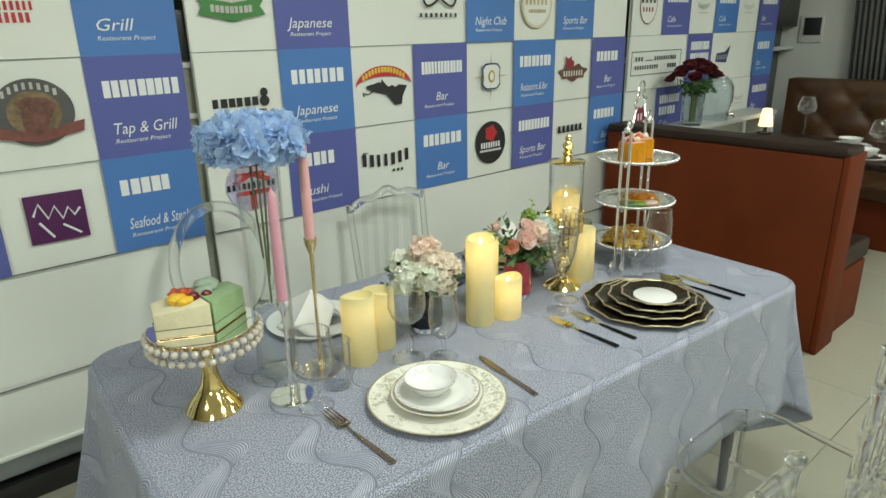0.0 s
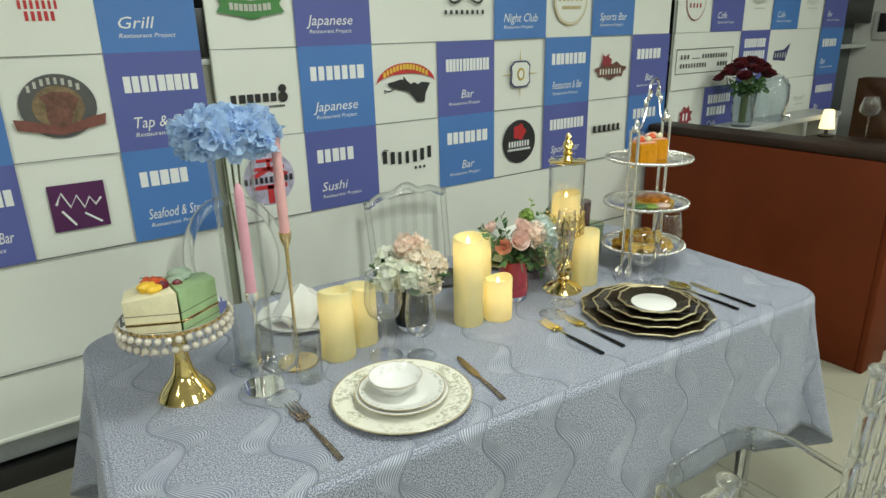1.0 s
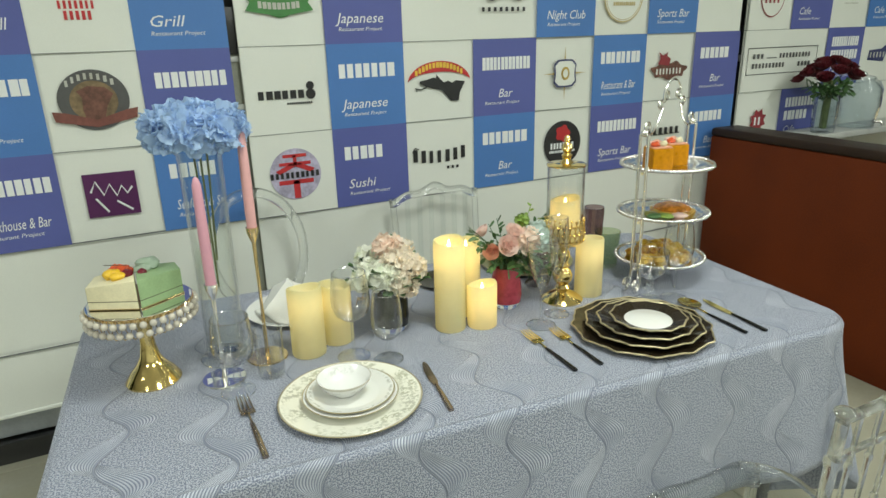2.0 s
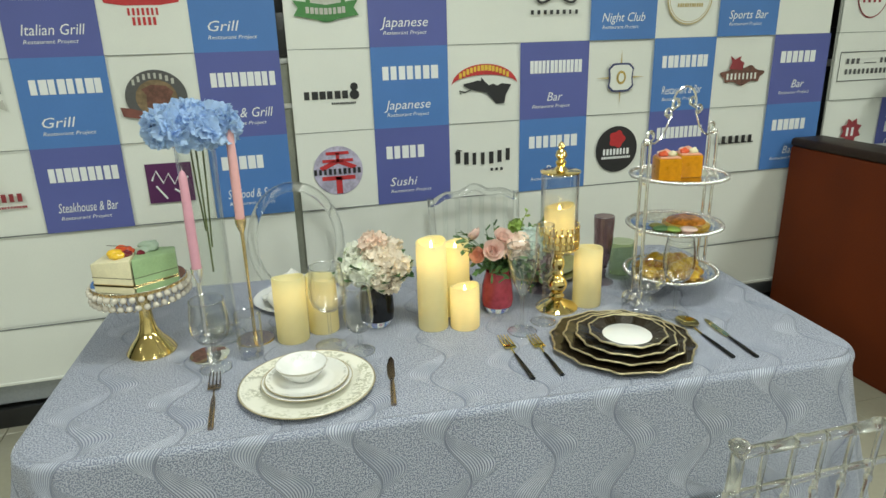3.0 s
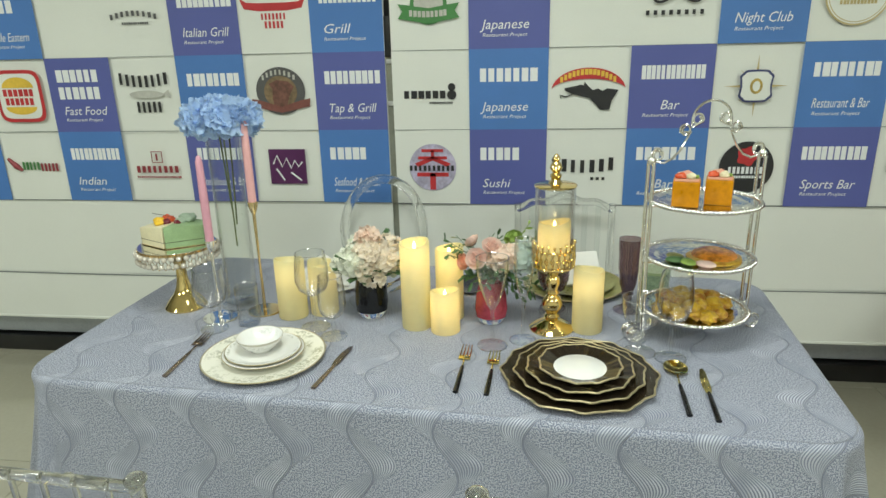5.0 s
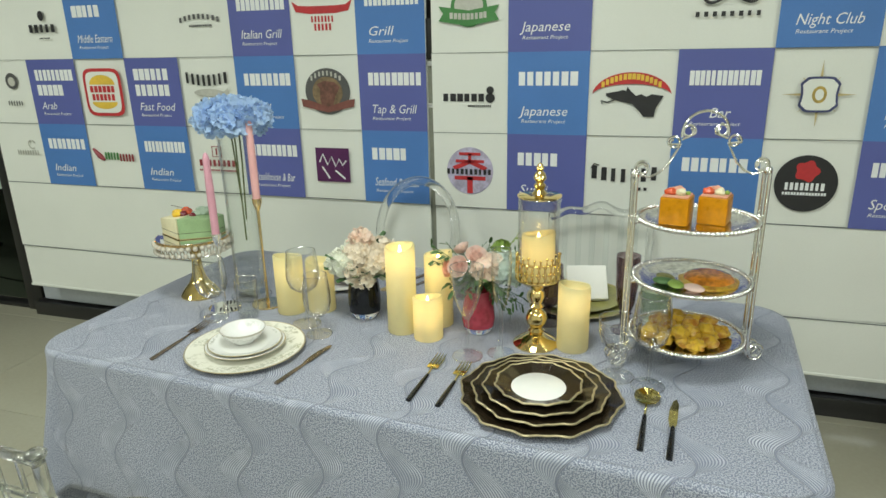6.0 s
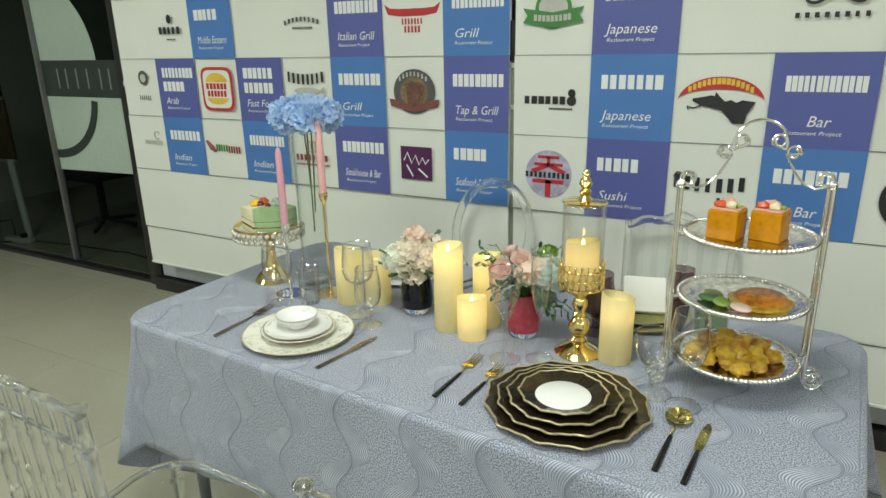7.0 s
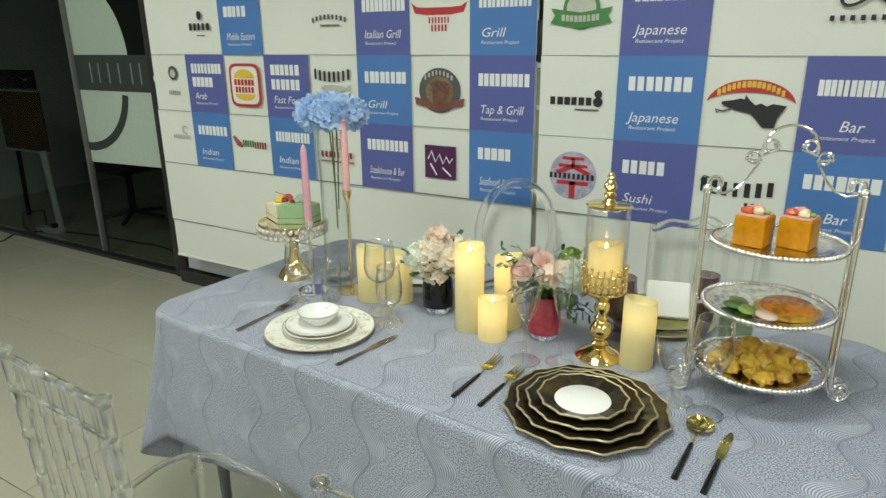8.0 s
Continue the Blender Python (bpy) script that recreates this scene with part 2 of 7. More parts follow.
M["glass"] = thin_glass("clear_glass", (0.990, 0.995, 0.993), 0.80, 0.02, 0.046, 0.0, 2.4)
M["stem_glass"] = thin_glass("stem_glass", (0.988, 0.993, 0.991), 0.9, 0.015, 0.035, 0.12)
M["rim_glass"] = thin_glass("rim_glass", (0.975, 0.985, 0.98), 0.8, 0.10, 0.30)
M["vase_glass"] = thin_glass("vase_glass", (0.975, 0.985, 0.98), 0.95, 0.006, 0.022, 0.0, 3.0)
# the grey tint puts the darkness of the space behind into the glass
M["pane"] = thin_glass("darkened_glass", (0.46, 0.51, 0.48), 0.03, 0.01, 0.004)
M["thick_glass"] = solid_glass("thick_glass")
M["acrylic"] = thin_glass("clear_acrylic", (0.93, 0.95, 0.945), 1.0, 0.02, 0.03, 0.75, 2.8)
M["acrylic_seat"] = thin_glass("clear_acrylic_seat", (0.965, 0.975, 0.97), 0.7, 0.16, 0.012)
M["purple_glass"] = thin_glass("purple_glass", (0.68, 0.60, 0.62), 0.7, 0.06, 0.05)
M["green_glass"] = thin_glass("green_glass", (0.83, 0.88, 0.76), 0.7, 0.03, 0.02)
M["red_glass"] = stuff("red_glass", (0.55, 0.070, 0.110), 0.06, spread=0.25, scale=25, Transmission_Weight=0.35)
M["black_glass"] = stuff("black_glass", (0.006, 0.006, 0.007), 0.05, spread=0.1)
M["petal_blue"] = petal_of("blue_petals", (0.51, 0.67, 0.91), 0.12, (0.42, 0.59, 0.88))
M["petal_white"] = petal_of("white_petals", (0.92, 0.93, 0.83), 0.07, (0.74, 0.82, 0.58))
M["petal_pink"] = petal_of("blush_petals", (0.94, 0.79, 0.68), 0.07, (0.93, 0.68, 0.56))
M["petal_cream"] = petal_of("cream_petals", (0.94, 0.86, 0.74), 0.06, (0.93, 0.77, 0.60))
M["petal_frost"] = petal_of("frosty_petals", (0.74, 0.84, 0.80), 0.07, (0.62, 0.76, 0.72))
M["rose_pink"] = petal_of("pink_rose", (0.94, 0.75, 0.68), 0.06, (0.93, 0.62, 0.55))
M["rose_coral"] = petal_of("coral_rose", (0.90, 0.52, 0.38), 0.08, (0.84, 0.38, 0.28))
M["rose_red"] = stuff("dark_red_rose", (0.10, 0.006, 0.012), 0.6, spread=0.2, scale=30, island=0.3)
M["leaf"] = stuff("leaf", (0.065, 0.145, 0.045), 0.5, spread=0.25, scale=30, island=0.35)
M["leaf_light"] = stuff("lime_leaf", (0.22, 0.33, 0.06), 0.5, spread=0.2, scale=30, island=0.3)
M["stem"] = stuff("stem", (0.12, 0.15, 0.05), 0.5, spread=0.3, scale=30)
M["napkin"] = stuff("white_napkin", (0.78, 0.78, 0.74), 0.85, spread=0.04, fine=400, bump=0.0006)
M["olive"] = stuff("olive_plate", (0.26, 0.25, 0.08), 0.3, spread=0.25, scale=25)
M["cake_cream"] = stuff("cream_cake", (0.72, 0.66, 0.44), 0.5, spread=0.08, scale=30, fine=250, bump=0.0008)
M["cake_green"] = stuff("green_cake", (0.27, 0.40, 0.20), 0.5, spread=0.10, scale=30, fine=250, bump=0.0008)
M["sage"] = stuff("sage_macaron", (0.30, 0.38, 0.29), 0.6, spread=0.1, scale=40)
M["cake_line"] = stuff("chocolate_line", (0.06, 0.045, 0.02), 0.5)
M["mango"] = stuff("mango_cube", (0.50, 0.205, 0.002), 0.30, Specular_IOR_Level=0.2, spread=0.18, scale=30)
M["yellow_fruit"] = stuff("yellow_fruit", (0.80, 0.50, 0.03), 0.3, spread=0.15, scale=40)
M["red_fruit"] = stuff("red_fruit", (0.60, 0.09, 0.03), 0.25, spread=0.25, scale=40)
M["dark_berry"] = stuff("dark_berry", (0.14, 0.01, 0.02), 0.25, spread=0.25, scale=60)
M["bun"] = stuff("glazed_bun", (0.56, 0.20, 0.022), 0.15, spread=0.55, scale=38)
M["puff"] = baked_of("golden_puff", (0.66, 0.42, 0.040), (0.36, 0.13, 0.016))
M["film"] = stuff("frosted_film", (0.44, 0.53, 0.46), 0.5, spread=0.08, scale=2)
M["film_dark"] = stuff("dark_film", (0.028, 0.040, 0.036), 0.5)
M["film_grey"] = stuff("grey_film", (0.20, 0.23, 0.21), 0.5)
M["board_brown"] = stuff("brown_board", (0.12, 0.068, 0.035), 0.6)
M["white_plastic"] = stuff("white_plastic", (0.62, 0.63, 0.60), 0.4)
M["black_fabric"] = stuff("black_fabric", (0.012, 0.012, 0.015), 0.8)
M["lamp_shade"] = glow("glowing_shade", (1.0, 0.80, 0.40), 1.6)
M["blind"] = stuff("grey_blind", (0.17, 0.175, 0.17), 0.6)
M["curtain"] = stuff("grey_curtain", (0.10, 0.10, 0.095), 0.85)
M["window_glow"] = glow("bright_window", (0.92, 0.98, 1.0), 1.3)
M["table_grey"] = stuff("grey_steel_leg", (0.13, 0.135, 0.14), 0.4, metal=0.5)


# ---------------------------------------------------------------- mesh helpers
class G:
    """Collects vertices and faces of one mesh."""

    def __init__(self):
        self.v, self.f, self.k = [], [], []

    def add(self, verts, faces, slot=0, m=None):
        n = len(self.v)
        self.v += [tuple(m @ Vector(p)) if m else tuple(p) for p in verts]
        self.f += [tuple(i + n for i in face) for face in faces]
        self.k += [slot] * len(faces)
        return self

    def lathe(self, profile, n=32, slot=0, m=None, radial=None):
        verts, faces, rows = [], [], len(profile)
        for r, z in profile:
            for i in range(n):
                a = 2 * math.pi * i / n
                q = r * (radial(a) if radial else 1)
                verts.append((q * math.cos(a), q * math.sin(a), z))
        for j in range(rows - 1):
            for i in range(n):
                k = (i + 1) % n
                faces.append((j * n + i, j * n + k, (j + 1) * n + k, (j + 1) * n + i))
        if profile[0][0] > 1e-5:
            faces.append(tuple(range(n - 1, -1, -1)))
        if profile[-1][0] > 1e-5:
            faces.append(tuple((rows - 1) * n + i for i in range(n)))
        return self.add(verts, faces, slot, m)

    def tube(self, pts, r, n=8, slot=0, closed=False, m=None):
        pts = [Vector(p) for p in pts]
        count = len(pts)
        radii = r if isinstance(r, (list, tuple)) else [r] * count
        verts, faces, side = [], [], None
        for i, p in enumerate(pts):
            a = pts[(i - 1) % count] if closed or i else p
            b = pts[(i + 1) % count] if closed or i < count - 1 else p
            d = (b - a).normalized()
            if side is None:
                side = d.orthogonal().normalized()
            else:
                side = (side - d * side.dot(d)).normalized()
            up = d.cross(side)
            for j in range(n):
                w = 2 * math.pi * j / n
                verts.append(p + (side * math.cos(w) + up * math.sin(w)) * radii[i])
        for i in range(count if closed else count - 1):
            for j in range(n):
                a, b = i * n, ((i + 1) % count) * n
                k = (j + 1) % n
                faces.append((a + j, a + k, b + k, b + j))
        if not closed:
            faces.append(tuple(range(n - 1, -1, -1)))
            faces.append(tuple((count - 1) * n + j for j in range(n)))
        return self.add(verts, faces, slot, m)

    def box(self, centre, size, slot=0, bevel=0.0, m=None, seg=2):
        bm = bmesh.new()
        bmesh.ops.create_cube(bm, size=1, matrix=Matrix.Translation(centre) @ Matrix.Diagonal((*size, 1)))
        if bevel:
            bmesh.ops.bevel(bm, geom=bm.edges[:], offset=bevel, segments=seg, affect="EDGES", profile=0.5)
        bm.verts.index_update()
        verts = [v.co.copy() for v in bm.verts]
        faces = [[v.index for v in f.verts] for f in bm.faces]
        bm.free()
        return self.add(verts, faces, slot, m)

    def ball(self, centre, r, n=10, rows=6, slot=0, squash=(1, 1, 1)):
        prof = [(r * math.sin(math.pi * j / rows), -r * math.cos(math.pi * j / rows)) for j in range(rows + 1)]
        m = Matrix.Translation(centre) @ Matrix.Diagonal((*squash, 1))
        return self.lathe([(max(a, 1e-6), b) for a, b in prof], n, slot, m)

    def flat(self, pts, slot=0):
        """A flat shape in the x-z plane that faces -y, from (x, z) points at a depth."""
        return self.add(pts, [tuple(range(len(pts)))], slot)

    def mesh(self, name, mats, smooth=True):
        me = bpy.data.meshes.new(name)
        me.from_pydata(self.v, [], self.f)
        for x in mats if isinstance(mats, (list, tuple)) else [mats]:
            me.materials.append(x)
        me.polygons.foreach_set("material_index", self.k)
        me.polygons.foreach_set("use_smooth", [smooth] * len(self.f))
        me.update()
        if smooth:
            me.set_sharp_from_angle(angle=radians(40))
        return me


def thing(name, at, label, category, group="", turn=0.0, kind=""):
    e = new(name)
    e.empty_display_size = 0.05
    e.matrix_basis = pose(*at, 0, 0, turn)
    return tagged(e, label, category, group, kind)


def part(name, g, material, parent=None, label="", smooth=True):
    ob = new(name, g.mesh(name, material, smooth) if isinstance(g, G) else g)
    if parent is not None:
        ob.parent = parent
    return tagged(ob, label)


def solo(name, g, material, at, label, category, group="", turn=0.0, kind="", smooth=True):
    ob = new(name, g.mesh(name, material, smooth))
    ob.matrix_basis = pose(*at, 0, 0, turn)
    return tagged(ob, label, category, group, kind)


def structure(name, g, material, label, smooth=False, category="structure"):
    return tagged(part(name, g, material, None, label, smooth), label, category, "", "structure")


def circle_pts(cx, cz, r, y, n=32, a0=0.0, a1=360.0, rz=None):
    return [(cx + r * math.cos(radians(a0 + (a1 - a0) * i / n)), y, cz + (rz or r) * math.sin(radians(a0 + (a1 - a0) * i / n))) for i in range(n + (a1 - a0 < 360))]


# ---------------------------------------------------------------- the room
X0, X1, Y0, Y1 = -5.2, 5.75, -2.6, 2.34


def room():
    g = G().box(((X0 + X1) / 2, 1.2, -0.06), (X1 - X0 + 0.4, 8.0, 0.10))
    floor = structure("floor", g, M["grout"], "pale beige polished porcelain tile floor")
    shared = {}
    size = 0.8
    rnd = random.Random(4)
    nx, ny = int((X1 - X0) / size) + 1, 10
    for i in range(nx):
        for j in range(ny):
            if "tile" not in shared:
                shared["tile"] = G().box((0, 0, -0.006), (size - 0.003, size - 0.003, 0.012), 0, 0.0012, seg=1).mesh("tile", M["floor"], False)
            t = part("tile", shared["tile"], None, floor)
            t.location = (X0 + (i + 0.5) * size, Y0 + (j + 0.5) * size, 0.0005 * rnd.random())
    structure("ceiling", G().box(((X0 + X1) / 2, 1.2, CEIL + 0.05), (X1 - X0 + 0.4, 8.0, 0.1)), M["ceiling"], "white painted ceiling")
    structure("wall_south", G().box(((X0 + X1) / 2, Y0 - 0.06, CEIL / 2), (X1 - X0 + 0.4, 0.12, CEIL)), M["wall"], "plain white painted wall")
    structure("wall_west", G().box((X0 - 0.06, 1.2, CEIL / 2), (0.12, 7.8, CEIL)), M["wall"], "plain white painted wall")
    # east wall with a window opening
    g = G()
    wy0, wy1, wz0, wz1 = 0.1, 1.62, 0.95, 2.3
    g.box((X1 + 0.06, (Y0 + wy0) / 2, CEIL / 2), (0.12, wy0 - Y0, CEIL))
    g.box((X1 + 0.06, (wy1 + 5.2) / 2, CEIL / 2), (0.12, 5.2 - wy1, CEIL))
    g.box((X1 + 0.06, (wy0 + wy1) / 2, wz0 / 2), (0.12, wy1 - wy0, wz0))
    g.box((X1 + 0.06, (wy0 + wy1) / 2, (wz1 + CEIL) / 2), (0.12, wy1 - wy0, CEIL - wz1))
    structure("wall_east", g, M["wall"], "white painted end wall beside the window")
    win = structure("window_1", G().box((X1 + 0.13, (wy0 + wy1) / 2, (wz0 + wz1) / 2), (0.01, wy1 - wy0, wz1 - wz0)), M["film_dark"], "dark window behind grey venetian blinds")
    for y in (wy0 + 0.02, wy1 - 0.02):
        part("window_frame", G().box((X1 + 0.10, y, (wz0 + wz1) / 2), (0.05, 0.04, wz1 - wz0), 0, 0.004), M["grey_metal"], win)
    blind = thing("venetian_blind", (X1 - 0.02, (wy0 + wy1) / 2, wz0), "grey slatted venetian blind drawn over the window", "blind")
    slat = G().box((0, 0, 0), (0.035, wy1 - wy0 - 0.04, 0.002), 0, 0, pose(0, 0, 0, 0, 35, 0)).mesh("slat", M["blind"], False)
    for i in range(44):
        s = part("slat", slat, None, blind)
        s.location = (0, 0, 0.02 + i * 0.03)
    part("head_rail", G().box((0, 0, 1.36), (0.04, wy1 - wy0, 0.04), 0, 0.004), M["blind"], blind)
    # curtain beside the blind
    g = G()
    n = 40
    verts, faces = [], []
    for i in range(n + 1):
        y = 1.55 + 0.32 * i / n
        x = X1 - 0.07 + 0.022 * math.sin(i * 1.35)
        verts += [(x, y - 0.13, 0.25), (x, y, 2.35)]
    faces = [(2 * i, 2 * i + 2, 2 * i + 3, 2 * i + 1) for i in range(n)]
    g.add(verts, faces)
    ob = solo("curtain", g, M["curtain"], (0, 0, 0), "dark grey gathered curtain beside the window", "curtain")
    so = ob.modifiers.new("thick", "SOLIDIFY")
    so.thickness = 0.004
    # switch plate on the end wall
    p = thing("thermostat", (X1, 2.13, 1.40), "dark thermostat screen on a white wall plate", "thermostat")
    part("plate", G().box((-0.008, 0, 0), (0.016, 0.17, 0.20), 0, 0.004), M["white_plastic"], p)
    part("screen", G().box((-0.019, -0.01, 0.02), (0.006, 0.125, 0.13), 0, 0.002), M["black_ink"], p)


def north_wall():
    """Dark glazed partition behind the banners; clear bay with a frosted sign beside them."""
    g = G()
    # solid dark bays behind the banners
    g.box((0.57, Y1 + 0.03, CEIL / 2), (4.4, 0.03, CEIL))
    g.box((4.30, Y1 + 0.03, CEIL / 2), (3.0, 0.03, CEIL))
    wall = structure("wall_north", g, M["grey_board"], "dark grey glazed partition behind the banners")
    for x, w in ((-1.70, 0.12), (2.9, 0.05)):
        part("mullion", G().box((x, Y1, CEIL / 2), (w, 0.09, CEIL), 0, 0.004), M["black_metal"] if x < 0 else M["grey_metal"], wall)
    for z, h, m in ((1.53, 0.22, "black_metal"), (1.26, 0.03, "white_plastic"), (0.040, 0.08, "black_metal")):
        part("transom", G().box((2.1, Y1 - 0.06, z), (7.5, 0.07, h), 0, 0.004), M[m], wall)
    # added strip and bars: they stand in for the poorly lit wall behind
    post = thing("banner_post", (0.80, 2.165, 0), "grey-green strip added in the gap between the banners for the wall behind", "post")
    part("upright", G().box((0, 0, 0.69), (0.085, 0.012, 1.38), 0, 0.002), M["sage_board"], post)
    part("clamp", G().box((0, -0.008, 1.45), (0.085, 0.02, 0.15), 0, 0.002), M["black_metal"], post)
    part("tie_bar", G().box((0, -0.010, 1.20), (0.085, 0.008, 0.018), 0, 0.002), M["white_plastic"], post)
    part("tie_bar", G().box((0, -0.010, 1.36), (0.085, 0.008, 0.018), 0, 0.002), M["white_plastic"], post)
    part("lit_pane", G().box((0.93, Y1 - 0.01, 1.80), (0.22, 0.01, 0.32)), M["window_glow"], wall)
    # daylight behind the partition's foot is put into this panel's colour
    part("skirting", G().box((2.1, Y1 - 0.05, 0.25), (7.4, 0.02, 0.32)), M["pale_daylight_panel"], wall, "glossy skirting panel coloured pale blue-grey for daylight through glass")
    part("floor_track", G().box((-3.2, Y1, 0.012), (3.2, 0.07, 0.024), 0, 0.003), M["black_metal"], wall)
    # glazed bay
    bay = structure("window_2", G().box((-2.18, Y1 + 0.03, 1.38), (0.86, 0.01, 2.70)), M["pane"], "glass partition bay with a frosted sign, tinted to darken the view through")
    bay.visible_shadow = False
    rest = structure("window_3", G().box((-3.92, Y1 + 0.03, 1.38), (2.56, 0.01, 2.70)), M["pane"], "glass partition with reflections, tinted to darken the space behind")
    rest.visible_shadow = False
    part("door_edge", G().box((-2.60, Y1 + 0.02, 1.38), (0.025, 0.05, 2.70), 0, 0.004), M["grey_metal"], bay)
    yf = Y1 + 0.022
    film = G()
    film.flat([(-2.585, yf, 0.68), (-1.765, yf, 0.70), (-1.765, yf, 1.17), (-2.585, yf, 1.17)])
    film.flat([(-2.585, yf, 1.38)] + [(-2.585 + 0.56 * math.cos(radians(a)), yf, 1.38 + 0.52 * math.sin(radians(a))) for a in range(0, 91, 6)])
    part("frosted_film", film, M["film"], bay, "pale green frosted film", False)
    part("band", G().flat([(-2.585, yf - 0.002, 1.165), (-1.765, yf - 0.002, 1.165), (-1.765, yf - 0.002, 1.39), (-2.585, yf - 0.002, 1.39)]), M["film_dark"], bay, "dark lettering band", False)
    ring = G()
    outer = [(-2.57 + 0.50 * math.cos(radians(a)), yf - 0.003, 1.20 + 0.44 * math.sin(radians(a))) for a in range(-92, -1, 7)]
    inner = [(-2.57 + 0.44 * math.cos(radians(a)), yf - 0.003, 1.20 + 0.385 * math.sin(radians(a))) for a in range(-92, -1, 7)]
    ring.flat(outer + inner[::-1])
    part("ring", ring, M["film_dark"], bay, "dark ring segment", False)
    marks = G()
    for x0, x1 in ((-2.43, -2.33), (-2.24, -2.12), (-2.01, -1.91)):
        marks.flat([(x0, yf - 0.005, 1.215), (x0 + 0.014, yf - 0.005, 1.215), (x0 + 0.014, yf - 0.005, 1.34), (x0, yf - 0.005, 1.34)])
        marks.flat([(x1 - 0.014, yf - 0.005, 1.215), (x1, yf - 0.005, 1.215), (x1, yf - 0.005, 1.34), (x1 - 0.014, yf - 0.005, 1.34)])
    part("name_lettering", marks, M["film_grey"], bay, "pale lettering bars", False)
    # the dim space beyond: added walls, coloured near-black to stand for missing light
    structure("backdrop", G().box((-2.4, 5.2, CEIL / 2), (6.0, 0.1, CEIL)), M["unlit_board"], "near-black far wall added to close the unlit space beyond the partition")
    structure("wall_beyond", G().box((0.6, 3.8, CEIL / 2), (0.1, 2.8, CEIL)), M["unlit_board"], "near-black side wall added to close the unlit space beyond the partition")


WORDS = {}


def word(txt, shear):
    key = (txt, shear)
    if key not in WORDS:
        c = bpy.data.curves.new("word", "FONT")
        c.body, c.size, c.shear, c.align_x, c.resolution_u = txt, 1.0, shear, "LEFT", 2
        ob = new("word", c)
        bpy.context.view_layer.update()
        me = bpy.data.meshes.new_from_object(ob.evaluated_get(bpy.context.evaluated_depsgraph_get()))
        bpy.data.objects.remove(ob)
        me.transform(pose(0, 0, 0, 90, 0, 0))
        me.materials.clear()
        me.materials.append(M["white_ink"])
        WORDS[key] = me
    return WORDS[key]


def bars(g, x, z, n, width, h, y, slot=0, seed=0, arch=0.0, slim=0.80):
    """n upright bars in a row, as wide as a word of n letters."""
    rnd = random.Random(seed)
    step = width / n
    for i in range(n):
        w = step * slim * rnd.uniform(0.85, 1.1)
        a = x + i * step
        u = (i + 0.5) / n * 2 - 1
        dz = -arch * u * u
        g.flat([(a, y, z + dz), (a + w, y, z + dz), (a + w, y, z + dz + h), (a, y, z + dz + h)], slot)


